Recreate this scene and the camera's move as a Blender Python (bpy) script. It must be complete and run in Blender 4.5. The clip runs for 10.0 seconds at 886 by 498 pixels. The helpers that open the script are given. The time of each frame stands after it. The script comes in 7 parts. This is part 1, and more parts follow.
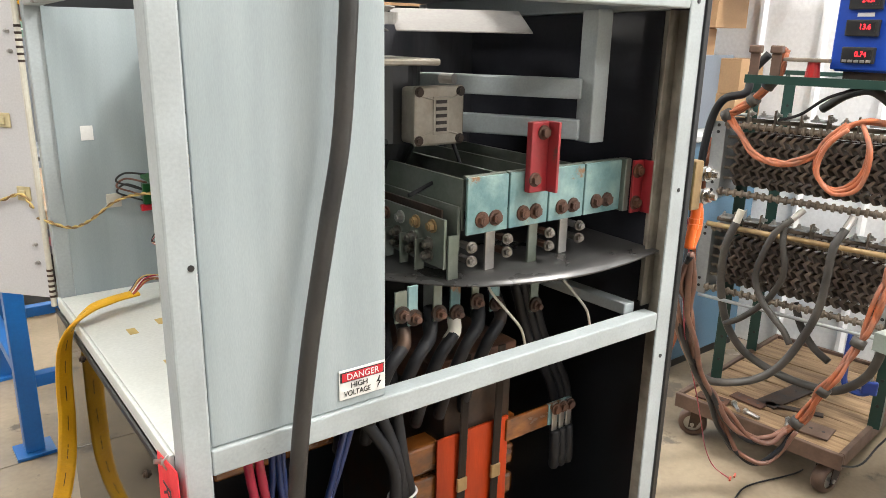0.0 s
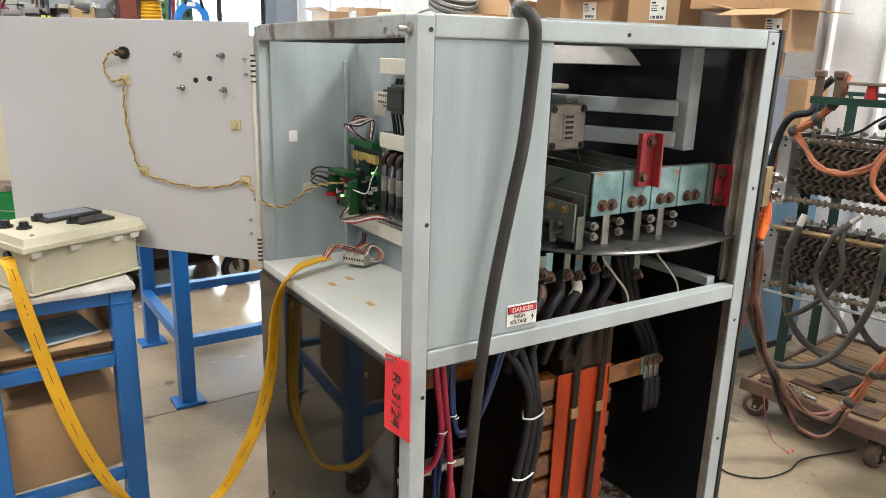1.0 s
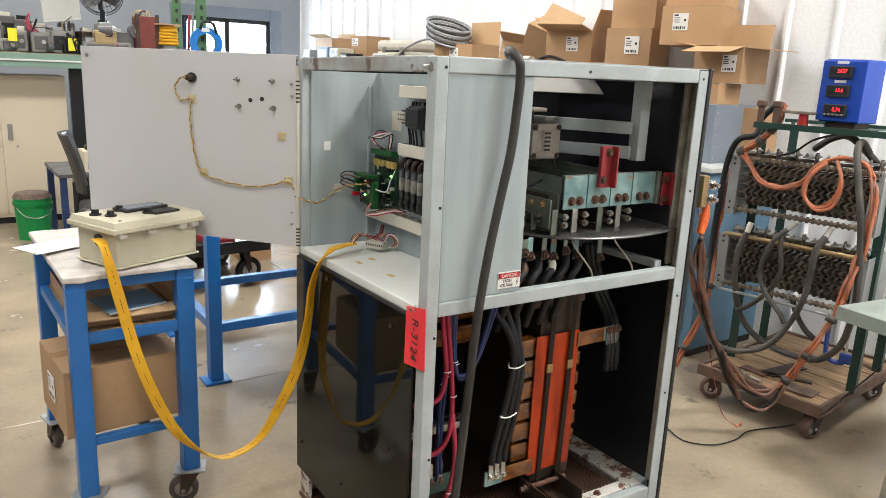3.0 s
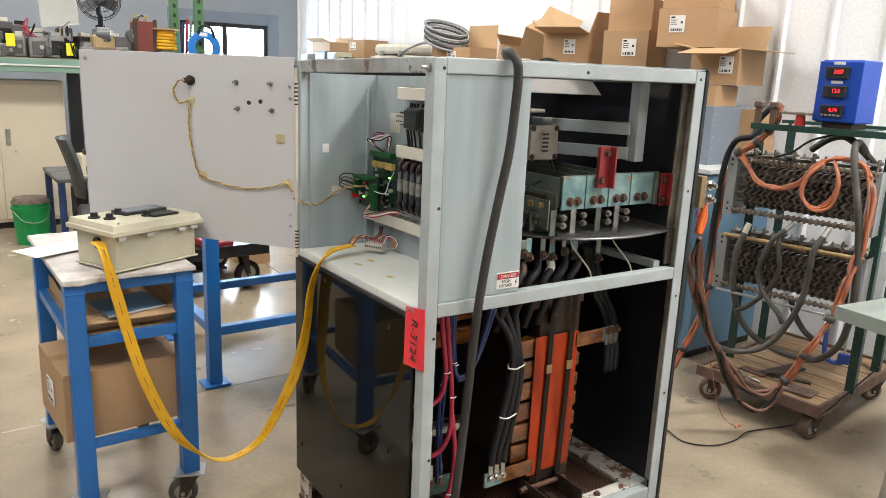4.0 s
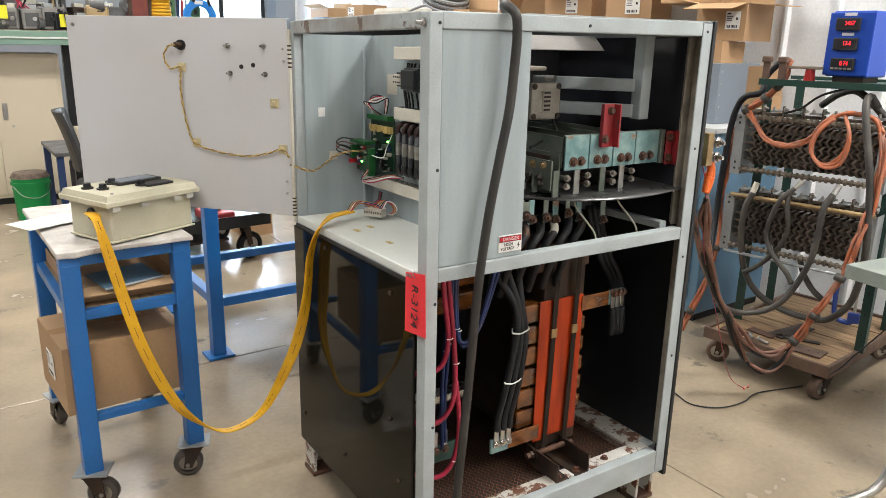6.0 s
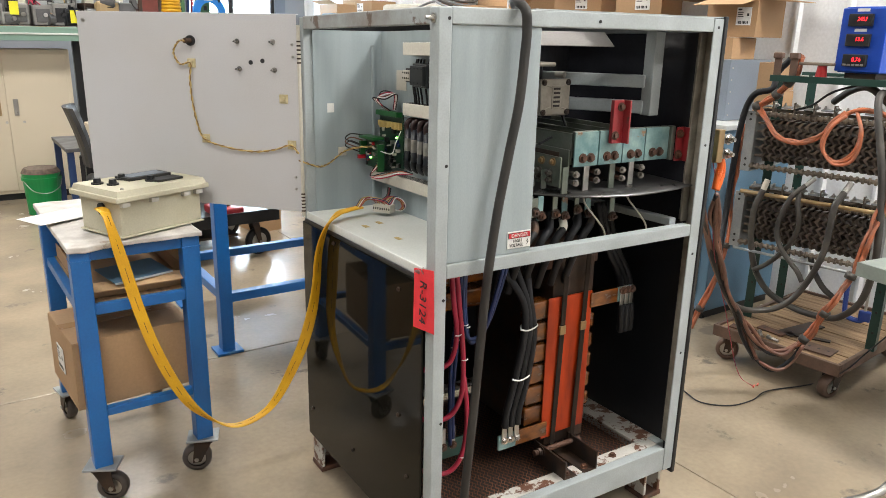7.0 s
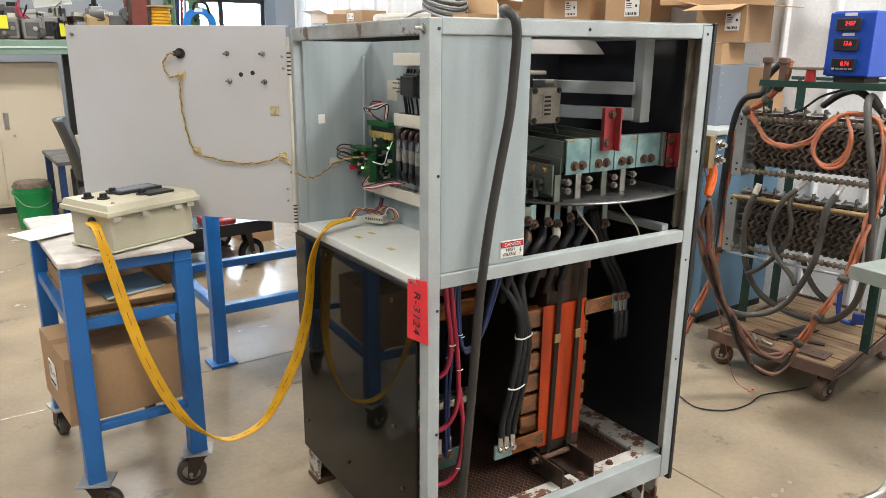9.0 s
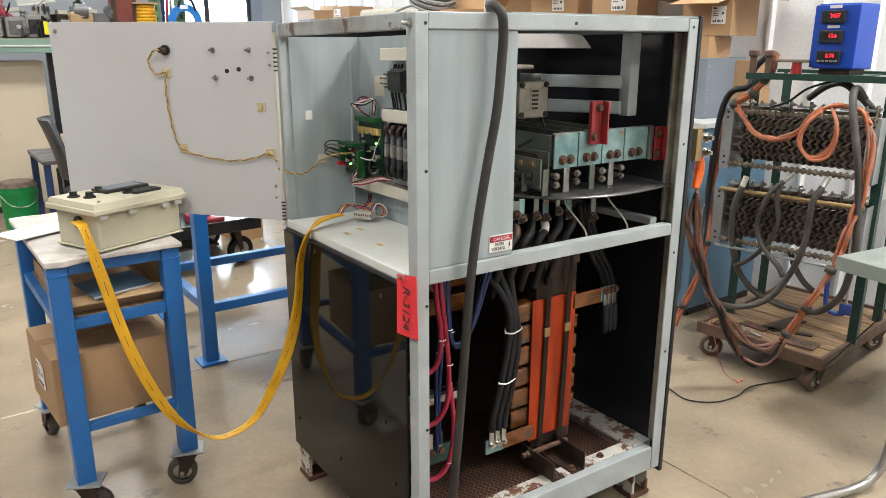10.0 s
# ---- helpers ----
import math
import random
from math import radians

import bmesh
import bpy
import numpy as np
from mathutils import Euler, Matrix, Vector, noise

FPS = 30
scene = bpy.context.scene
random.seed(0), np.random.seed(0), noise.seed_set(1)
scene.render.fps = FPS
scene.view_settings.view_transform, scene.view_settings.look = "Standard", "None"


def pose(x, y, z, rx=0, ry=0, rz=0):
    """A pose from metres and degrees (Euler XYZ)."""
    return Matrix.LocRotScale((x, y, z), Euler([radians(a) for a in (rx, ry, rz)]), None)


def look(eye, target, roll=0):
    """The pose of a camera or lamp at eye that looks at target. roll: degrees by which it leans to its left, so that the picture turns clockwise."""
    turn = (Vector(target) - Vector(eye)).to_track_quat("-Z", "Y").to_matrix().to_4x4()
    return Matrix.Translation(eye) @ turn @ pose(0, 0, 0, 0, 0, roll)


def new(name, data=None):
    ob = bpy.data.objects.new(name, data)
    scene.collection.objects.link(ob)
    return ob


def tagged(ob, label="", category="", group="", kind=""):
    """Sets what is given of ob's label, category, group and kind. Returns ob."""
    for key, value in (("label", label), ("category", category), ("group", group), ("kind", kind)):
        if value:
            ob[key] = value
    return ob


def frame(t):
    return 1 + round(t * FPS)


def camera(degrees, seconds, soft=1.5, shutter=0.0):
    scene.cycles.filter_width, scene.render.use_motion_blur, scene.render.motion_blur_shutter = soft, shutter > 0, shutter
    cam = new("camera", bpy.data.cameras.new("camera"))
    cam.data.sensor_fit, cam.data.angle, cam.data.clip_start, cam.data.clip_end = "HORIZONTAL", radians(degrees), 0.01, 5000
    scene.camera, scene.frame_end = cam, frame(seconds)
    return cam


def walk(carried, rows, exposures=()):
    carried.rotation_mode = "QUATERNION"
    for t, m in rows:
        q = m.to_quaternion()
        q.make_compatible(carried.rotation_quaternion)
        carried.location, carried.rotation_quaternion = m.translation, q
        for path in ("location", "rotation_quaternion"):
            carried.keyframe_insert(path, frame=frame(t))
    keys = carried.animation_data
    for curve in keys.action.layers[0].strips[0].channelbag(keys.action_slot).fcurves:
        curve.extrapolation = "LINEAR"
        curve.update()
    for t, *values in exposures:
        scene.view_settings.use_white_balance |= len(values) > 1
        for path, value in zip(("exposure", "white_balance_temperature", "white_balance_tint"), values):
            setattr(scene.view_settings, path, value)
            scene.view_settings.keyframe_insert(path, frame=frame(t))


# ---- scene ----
cam = camera(61.8, 10.0, soft=0.7)
PATH = [
    (0, (-0.243, -0.86, 1.534), (0.905, 0.681, 0.976), 1.2),
    (0.3, (-0.39, -0.993, 1.569), (0.668, 0.614, 1.021), 1.6),
    (0.5, (-0.467, -1.045, 1.58), (0.564, 0.584, 1.049), 1.8),
    (1, (-0.656, -1.126, 1.577), (0.375, 0.502, 1.043), 1.7),
    (1.5, (-0.829, -1.23, 1.588), (0.215, 0.39, 1.053), 1.8),
    (2, (-0.903, -1.395, 1.586), (0.15, 0.223, 1.067), 2.4),
    (2.5, (-0.959, -1.521, 1.597), (0.104, 0.1, 1.106), 2.8),
    (4, (-0.972, -1.535, 1.589), (0.097, 0.09, 1.126), 2.4),
    (4.5, (-0.963, -1.521, 1.579), (0.103, 0.1, 1.092), 1.9),
    (5, (-0.949, -1.507, 1.572), (0.112, 0.11, 1.061), 1.5),
    (5.5, (-0.933, -1.5, 1.566), (0.121, 0.114, 1.034), 1.2),
    (6, (-0.934, -1.503, 1.563), (0.114, 0.112, 1.018), 1.2),
    (7.5, (-0.934, -1.498, 1.561), (0.088, 0.128, 1.006), 1.2),
    (8, (-0.928, -1.496, 1.566), (0.095, 0.133, 1.019), 1.1),
    (8.5, (-0.924, -1.496, 1.568), (0.107, 0.131, 1.03), 0.8),
    (9, (-0.928, -1.496, 1.567), (0.116, 0.124, 1.032), 0.5),
    (9.5, (-0.928, -1.496, 1.564), (0.127, 0.116, 1.028), 0.2),
    (10, (-0.925, -1.497, 1.564), (0.14, 0.106, 1.019), 0.1),
]
walk(cam, [(t, look(eye, target, roll)) for t, eye, target, roll in PATH],
     exposures=[(0.0, 0.45), (0.5, 0.28), (1.0, 0.1), (1.5, 0.0), (10.0, 0.0)])

# ---------- world, light ----------
world = bpy.data.worlds.new("world")
scene.world = world
world.use_nodes = True
sky = world.node_tree.nodes.new("ShaderNodeTexSky")
sky.sky_type, sky.sun_disc = "NISHITA", False
sky.sun_elevation, sky.sun_rotation = radians(40), radians(20)
world.node_tree.nodes["Background"].inputs["Strength"].default_value = 0.15
world.node_tree.links.new(sky.outputs[0], world.node_tree.nodes["Background"].inputs["Color"])

CEILING = 4.4
# the hall stands two degrees askew to the cabinet, whose front gives the axes
HALL = pose(-0.008, -0.05, 0, 0, 0, 2.0)
site = HALL


# ---------- helpers ----------
def sock(node, name):
    return node.inputs[name]


def material(name, color, rough=0.5, metal=0.0, tint=None, scale=6.0, amount=0.5, grain=120.0, bump=0.1, spots=None,
             spot_scale=9.0, spot_edge=0.62, coat=0.0, stretch=(1, 1, 1), rough_var=0.12, piece=0.0, spec=0.5):
    """Paint, metal, card: a base colour that drifts to tint, fine grain, and optional spots of wear."""
    m = bpy.data.materials.new(name)
    m.use_nodes = True
    nt = m.node_tree
    n, link = nt.nodes, nt.links.new
    b = n["Principled BSDF"]
    co = n.new("ShaderNodeTexCoord")
    mp = n.new("ShaderNodeMapping")
    sock(mp, "Scale").default_value = stretch
    link(co.outputs["Object"], mp.inputs["Vector"])
    big = n.new("ShaderNodeTexNoise")
    sock(big, "Scale").default_value, sock(big, "Detail").default_value = scale, 5
    link(mp.outputs[0], big.inputs["Vector"])
    fine = n.new("ShaderNodeTexNoise")
    sock(fine, "Scale").default_value, sock(fine, "Detail").default_value = grain, 3
    link(mp.outputs[0], fine.inputs["Vector"])
    tint = tint or tuple(c * 0.72 for c in color)
    ramp = n.new("ShaderNodeMapRange")
    sock(ramp, "From Min").default_value, sock(ramp, "From Max").default_value = 0.35, 0.7
    sock(ramp, "To Max").default_value = amount
    link(big.outputs[0], ramp.inputs["Value"])
    mix = n.new("ShaderNodeMix")
    mix.data_type = "RGBA"
    mix.inputs[6].default_value, mix.inputs[7].default_value = (*color, 1), (*tint, 1)
    link(ramp.outputs[0], mix.inputs[0])
    out = mix.outputs[2]
    hsv = n.new("ShaderNodeHueSaturation")
    fr = n.new("ShaderNodeMapRange")
    sock(fr, "To Min").default_value, sock(fr, "To Max").default_value = 0.86, 1.14
    link(fine.outputs[0], fr.inputs["Value"])
    link(out, hsv.inputs["Color"])
    if piece:
        oi = n.new("ShaderNodeObjectInfo")
        pr = n.new("ShaderNodeMapRange")
        sock(pr, "To Min").default_value, sock(pr, "To Max").default_value = 1 - piece, 1 + piece
        link(oi.outputs["Random"], pr.inputs["Value"])
        mul = n.new("ShaderNodeMath")
        mul.operation = "MULTIPLY"
        link(fr.outputs[0], mul.inputs[0])
        link(pr.outputs[0], mul.inputs[1])
        link(mul.outputs[0], hsv.inputs["Value"])
    else:
        link(fr.outputs[0], hsv.inputs["Value"])
    out = hsv.outputs[0]
    rr = n.new("ShaderNodeMapRange")
    sock(rr, "To Min").default_value, sock(rr, "To Max").default_value = max(0.02, rough - rough_var), min(1, rough + rough_var)
    link(big.outputs[0], rr.inputs["Value"])
    link(rr.outputs[0], b.inputs["Roughness"])
    if spots:
        sp = n.new("ShaderNodeTexNoise")
        sock(sp, "Scale").default_value, sock(sp, "Detail").default_value, sock(sp, "Roughness").default_value = spot_scale, 8, 0.65
        link(mp.outputs[0], sp.inputs["Vector"])
        sr = n.new("ShaderNodeMapRange")
        sock(sr, "From Min").default_value, sock(sr, "From Max").default_value = spot_edge, spot_edge + 0.05
        link(sp.outputs[0], sr.inputs["Value"])
        m2 = n.new("ShaderNodeMix")
        m2.data_type = "RGBA"
        m2.inputs[7].default_value = (*spots, 1)
        link(sr.outputs[0], m2.inputs[0])
        link(out, m2.inputs[6])
        out = m2.outputs[2]
    link(out, b.inputs["Base Color"])
    b.inputs["Metallic"].default_value = metal
    b.inputs["Coat Weight"].default_value = coat
    b.inputs["Specular IOR Level"].default_value = spec
    if bump:
        bp = n.new("ShaderNodeBump")
        sock(bp, "Strength").default_value, sock(bp, "Distance").default_value = bump, 0.002
        link(fine.outputs[0], bp.inputs["Height"])
        link(bp.outputs[0], b.inputs["Normal"])
    return m


def glow(name, color, strength):
    m = bpy.data.materials.new(name)
    m.use_nodes = True
    b = m.node_tree.nodes["Principled BSDF"]
    b.inputs["Base Color"].default_value = (*color, 1)
    b.inputs["Emission Color"].default_value = (*color, 1)
    b.inputs["Emission Strength"].default_value = strength
    return m


def thing(name, label, category, group="", kind="", at=None):
    ob = new(name)
    ob.empty_display_size = 0.05
    ob.matrix_basis = site @ (at or Matrix.Identity(4))
    return tagged(ob, label, category, group, kind)


def part(name, bm, mat, parent=None, label="", smooth=False):
    me = bpy.data.meshes.new(name)
    bm.to_mesh(me)
    bm.free()
    for p in me.polygons:
        p.use_smooth = smooth
    me.materials.append(mat)
    ob = new(name, me)
    if parent is not None:
        ob.parent = parent
    if label:
        ob["label"] = label
    return ob


def sharing(name, me, parent, m):
    """One more piece on a mesh that is already there."""
    ob = new(name, me)
    ob.parent = parent
    ob.matrix_basis = m
    return ob


def block(x0, y0, z0, x1, y1, z1, bevel=0.0, bm=None, m=None):
    bm = bm or bmesh.new()
    mat = Matrix.Translation(((x0 + x1) / 2, (y0 + y1) / 2, (z0 + z1) / 2)) @ Matrix.Diagonal((abs(x1 - x0), abs(y1 - y0), abs(z1 - z0), 1))
    r = bmesh.ops.create_cube(bm, size=1, matrix=(m @ mat) if m else mat)
    if bevel:
        es = list({e for v in r["verts"] for e in v.link_edges})
        bmesh.ops.bevel(bm, geom=es, offset=bevel, segments=2, affect="EDGES", profile=0.5)
    return bm


def rod(p0, p1, r, bm=None, seg=14, r2=None):
    bm = bm or bmesh.new()
    p0, p1 = Vector(p0), Vector(p1)
    d = p1 - p0
    m = Matrix.Translation((p0 + p1) / 2) @ d.to_track_quat("Z", "Y").to_matrix().to_4x4()
    bmesh.ops.create_cone(bm, cap_ends=True, segments=seg, radius1=r, radius2=r if r2 is None else r2, depth=d.length, matrix=m)
    return bm


def smooth_line(pts, n=8):
    """Catmull-Rom through the points."""
    P = [Vector(p) for p in pts]
    P = [2 * P[0] - P[1], *P, 2 * P[-1] - P[-2]]
    out = []
    for i in range(1, len(P) - 2):
        a, b, c, d = P[i - 1:i + 3]
        for k in range(n):
            t = k / n
            out.append(0.5 * (2 * b + (c - a) * t + (2 * a - 5 * b + 4 * c - d) * t * t + (3 * b - a - 3 * c + d) * t ** 3))
    out.append(P[-2])
    return out


def tube(pts, r, n=8, seg=10, bm=None, flat=1.0):
    bm = bm or bmesh.new()
    line = smooth_line(pts, n)
    up = None
    rings = []
    for i, p in enumerate(line):
        t = (line[min(i + 1, len(line) - 1)] - line[max(i - 1, 0)]).normalized()
        if up is None:
            up = t.orthogonal().normalized()
        side = t.cross(up)
        if side.length < 1e-6:
            side = t.orthogonal()
        side.normalize()
        up = side.cross(t).normalized()
        rings.append([bm.verts.new(p + r * (math.cos(a) * side + flat * math.sin(a) * up)) for a in (2 * math.pi * k / seg for k in range(seg))])
    for a, b in zip(rings, rings[1:]):
        for k in range(seg):
            bm.faces.new((a[k], a[(k + 1) % seg], b[(k + 1) % seg], b[k]))
    bm.faces.new(rings[0][::-1]), bm.faces.new(rings[-1])
    return bm


def strap(pts, width, thick, sides, n=8):
    """A flat band along the points; sides: the band's crosswise direction at each point."""
    bm = bmesh.new()
    line, cross = smooth_line(pts, n), smooth_line(sides, n)
    rings = []
    for i, p in enumerate(line):
        t = (line[min(i + 1, len(line) - 1)] - line[max(i - 1, 0)]).normalized()
        s = cross[i].normalized()
        s = (s - t * s.dot(t)).normalized()
        u = s.cross(t) * thick / 2
        s = s * width / 2
        rings.append([bm.verts.new(p + q) for q in (s + u * 0.3, s * 0.7 + u, -s * 0.7 + u, -s + u * 0.3, -s - u * 0.3, -s * 0.7 - u, s * 0.7 - u, s - u * 0.3)])
    for a, b in zip(rings, rings[1:]):
        for k in range(8):
            bm.faces.new((a[k], a[(k + 1) % 8], b[(k + 1) % 8], b[k]))
    bm.faces.new(rings[0][::-1]), bm.faces.new(rings[-1])
    return bm


def bolt_bm(p, d, r=0.009, h=0.008, shank=0.0):
    """A hex head on a washer, pointing along d."""
    p, d = Vector(p), Vector(d).normalized()
    bm = rod(p, p + d * 0.003, r * 1.45, seg=14)
    rod(p + d * 0.003, p + d * (0.003 + h), r, bm, seg=6)
    if shank:
        rod(p + d * h, p + d * (h + shank), r * 0.55, bm, seg=10)
    return bm


def words(name, text, size, m, mat, parent, squeeze=1.0):
    cu = bpy.data.curves.new(name, "FONT")
    cu.body, cu.size, cu.align_x, cu.align_y, cu.extrude = text, size, "CENTER", "CENTER", 0.0003
    tmp = bpy.data.objects.new(name, cu)
    scene.collection.objects.link(tmp)
    me = bpy.data.meshes.new_from_object(tmp.evaluated_get(bpy.context.evaluated_depsgraph_get()))
    bpy.data.objects.remove(tmp)
    me.name = name
    me.materials.clear()
    me.materials.append(mat)
    ob = new(name, me)
    ob.parent = parent
    ob.matrix_basis = m @ Matrix.Diagonal((squeeze, 1, 1, 1))
    return ob


def facing(p, right, up):
    """A pose at p whose x goes right and y goes up."""
    r, u = Vector(right).normalized(), Vector(up).normalized()
    w = r.cross(u)
    return Matrix.Translation(p) @ Matrix((r, u, w)).transposed().to_4x4()


# ---------- materials ----------
GREY = material("grey_paint", (0.345, 0.40, 0.42), 0.4, tint=(0.255, 0.305, 0.32), scale=3, amount=0.8, grain=260, bump=0.05, stretch=(6, 6, 0.6))
GREYF = material("grey_frame_paint", (0.38, 0.425, 0.44), 0.42, tint=(0.29, 0.32, 0.325), scale=9, amount=0.8, grain=200, bump=0.08, spots=(0.12, 0.085, 0.06), spot_scale=22, spot_edge=0.685)
DOORP = material("door_paint", (0.535, 0.54, 0.565), 0.45, tint=(0.485, 0.475, 0.47), scale=2.4, amount=0.7, grain=240, bump=0.04)
WHITE = material("white_paint", (0.66, 0.68, 0.66), 0.4, tint=(0.5, 0.52, 0.48), scale=5, amount=0.5, grain=180, bump=0.05, spots=(0.33, 0.28, 0.14), spot_scale=7, spot_edge=0.70)
BASEW = material("worn_white_paint", (0.55, 0.55, 0.52), 0.5, tint=(0.4, 0.37, 0.33), scale=9, amount=0.7, grain=160, bump=0.3, spots=(0.13, 0.055, 0.03), spot_scale=22, spot_edge=0.515)
GLOSSB = material("black_gloss_enamel", (0.006, 0.006, 0.0045), 0.045, tint=(0.011, 0.0105, 0.008), scale=3, amount=0.6, grain=30, bump=0.006, rough_var=0.02, spec=0.17)
BLACK = material("black_paint", (0.006, 0.007, 0.009), 0.32, tint=(0.013, 0.014, 0.017), scale=4, amount=0.6, grain=90, bump=0.05)
RUBBER = material("black_rubber", (0.022, 0.022, 0.024), 0.5, tint=(0.045, 0.043, 0.04), scale=9, amount=0.7, grain=200, bump=0.08)
SHEET = material("grey_insulating_sheet", (0.024, 0.0235, 0.023), 0.3, tint=(0.065, 0.065, 0.065), scale=7, amount=0.8, grain=120, bump=0.05)
DUSTY = material("dusty_grey_cable", (0.030, 0.028, 0.026), 0.5, tint=(0.075, 0.068, 0.06), scale=10, amount=0.9, grain=220, bump=0.2)
CABLE = material("black_cable", (0.010, 0.011, 0.014), 0.48, tint=(0.018, 0.018, 0.020), scale=12, amount=0.6, grain=220, bump=0.08, spec=0.3)
ORANGEC = material("orange_cable", (0.44, 0.125, 0.05), 0.5, tint=(0.25, 0.11, 0.07), scale=22, amount=1.0, grain=200, bump=0.12, piece=0.25)
ORANGET = material("orange_tape", (0.80, 0.15, 0.02), 0.35, scale=20, amount=0.5, bump=0.2)
BROWNC = material("brown_cable", (0.20, 0.088, 0.058), 0.5, tint=(0.085, 0.05, 0.042), scale=12, amount=0.7, bump=0.1)
REDC = material("red_cable", (0.36, 0.018, 0.05), 0.35, scale=14, amount=0.4, bump=0.04)
BLUEC = material("blue_cable", (0.008, 0.022, 0.09), 0.4, scale=14, amount=0.4, bump=0.04)
WIREY = material("yellow_wire", (0.56, 0.41, 0.14), 0.45, scale=40, amount=0.5, bump=0.05)
YELLOW = material("yellow_sleeve", (0.72, 0.40, 0.012), 0.45, tint=(0.58, 0.28, 0.01), scale=14, amount=0.7, grain=260, bump=0.25, stretch=(1, 1, 1))
TEAL = material("verdigris_copper", (0.10, 0.20, 0.21), 0.45, tint=(0.25, 0.37, 0.36), scale=22, amount=1.0, grain=160, bump=0.2, spots=(0.22, 0.115, 0.055), spot_scale=16, spot_edge=0.585)
BUSG = material("tinned_busbar", (0.22, 0.24, 0.21), 0.38, metal=0.6, tint=(0.12, 0.15, 0.12), scale=14, amount=0.8, grain=140, bump=0.12)
REDP = material("red_paint", (0.30, 0.022, 0.03), 0.36, tint=(0.22, 0.03, 0.03), scale=18, amount=0.7, bump=0.1, spots=(0.10, 0.05, 0.04), spot_scale=18, spot_edge=0.64)
MESHR = material("rusted_mesh", (0.22, 0.115, 0.075), 0.6, tint=(0.12, 0.06, 0.04), scale=14, amount=1.0, bump=0.2)
RUST = material("rusty_steel", (0.10, 0.042, 0.022), 0.7, tint=(0.05, 0.03, 0.025), scale=25, amount=0.9, grain=200, bump=0.4)
DARKST = material("dark_steel", (0.038, 0.031, 0.028), 0.5, metal=0.5, tint=(0.09, 0.05, 0.03), scale=16, amount=0.8, grain=150, bump=0.2)
STEEL = material("zinc_steel", (0.48, 0.47, 0.45), 0.32, metal=0.9, tint=(0.3, 0.29, 0.27), scale=20, amount=0.6, bump=0.08)
TINNED = material("dull_tinned_bolt", (0.30, 0.285, 0.26), 0.35, metal=0.85, tint=(0.10, 0.08, 0.065), scale=70, amount=1.0, bump=0.15)
CHROME = material("bright_steel", (0.46, 0.44, 0.42), 0.25, metal=1.0, scale=20, amount=0.3, bump=0.03)
POLY = material("red_orange_laminate", (0.43, 0.045, 0.006), 0.38, spec=0.25, tint=(0.17, 0.02, 0.007), scale=7, amount=1.0, grain=120, bump=0.06, stretch=(3, 3, 0.5))
VARN = material("varnished_brown_coil", (0.19, 0.062, 0.012), 0.24, tint=(0.03, 0.012, 0.006), scale=19, amount=0.9, grain=90, bump=0.25, coat=0.4, stretch=(1, 1, 2.2), piece=0.25)
MOTORB = material("motor_black", (0.014, 0.015, 0.017), 0.3, scale=8, amount=0.4, bump=0.05)
CASTAL = material("cast_aluminium", (0.36, 0.33, 0.28), 0.42, metal=0.35, tint=(0.24, 0.21, 0.17), scale=22, amount=0.7, bump=0.25)
BLUEP = material("blue_paint", (0.012, 0.135, 0.42), 0.36, tint=(0.012, 0.10, 0.32), scale=6, amount=0.7, grain=120, bump=0.08, spots=(0.14, 0.17, 0.20), spot_scale=13, spot_edge=0.69)
BLUEB = material("blue_steel_box", (0.008, 0.062, 0.42), 0.35, tint=(0.007, 0.05, 0.35), scale=4, amount=0.5, bump=0.03)
BLUEG = material("slate_blue_paint", (0.10, 0.20, 0.30), 0.45, tint=(0.085, 0.165, 0.245), scale=3, amount=0.8, bump=0.06, spots=(0.3, 0.34, 0.36), spot_scale=8, spot_edge=0.74)
SLATE = material("grey_blue_steel", (0.20, 0.235, 0.285), 0.45, tint=(0.17, 0.2, 0.24), scale=3, amount=0.7, bump=0.05, spots=(0.4, 0.42, 0.44), spot_scale=7, spot_edge=0.76)
CARD = material("cardboard", (0.43, 0.27, 0.145), 0.7, tint=(0.36, 0.215, 0.11), scale=3.5, amount=0.6, grain=120, bump=0.06, spots=(0.30, 0.18, 0.09), spot_scale=11, spot_edge=0.72, piece=0.14)
CARDI = material("cardboard_inside", (0.49, 0.325, 0.18), 0.75, tint=(0.42, 0.265, 0.14), scale=4, amount=0.5, grain=120, bump=0.06)
SLUNG = material("dark_grey_cable", (0.017, 0.0165, 0.016), 0.48, tint=(0.040, 0.037, 0.034), scale=10, amount=0.8, grain=220, bump=0.2)
AGEDL = material("aged_label", (0.30, 0.29, 0.27), 0.6, tint=(0.16, 0.155, 0.14), scale=60, amount=0.9, bump=0.03)
TAPE = material("brown_tape", (0.40, 0.24, 0.12), 0.25, scale=10, amount=0.4, bump=0.03)
PAPER = material("white_paper", (0.74, 0.74, 0.72), 0.6, scale=8, amount=0.2, bump=0.03)
INK = material("black_ink", (0.015, 0.015, 0.016), 0.5, scale=10, amount=0.2, bump=0)
REDINK = material("red_ink", (0.55, 0.015, 0.03), 0.4, scale=10, amount=0.2, bump=0)
TAGR = material("red_tag_card", (0.80, 0.035, 0.05), 0.55, tint=(0.68, 0.03, 0.04), scale=10, amount=0.5, bump=0.05)
CREAM = material("cream_plastic", (0.56, 0.535, 0.42), 0.45, tint=(0.46, 0.43, 0.31), scale=7, amount=0.8, grain=160, bump=0.06, spots=(0.52, 0.42, 0.10), spot_scale=4.5, spot_edge=0.70)
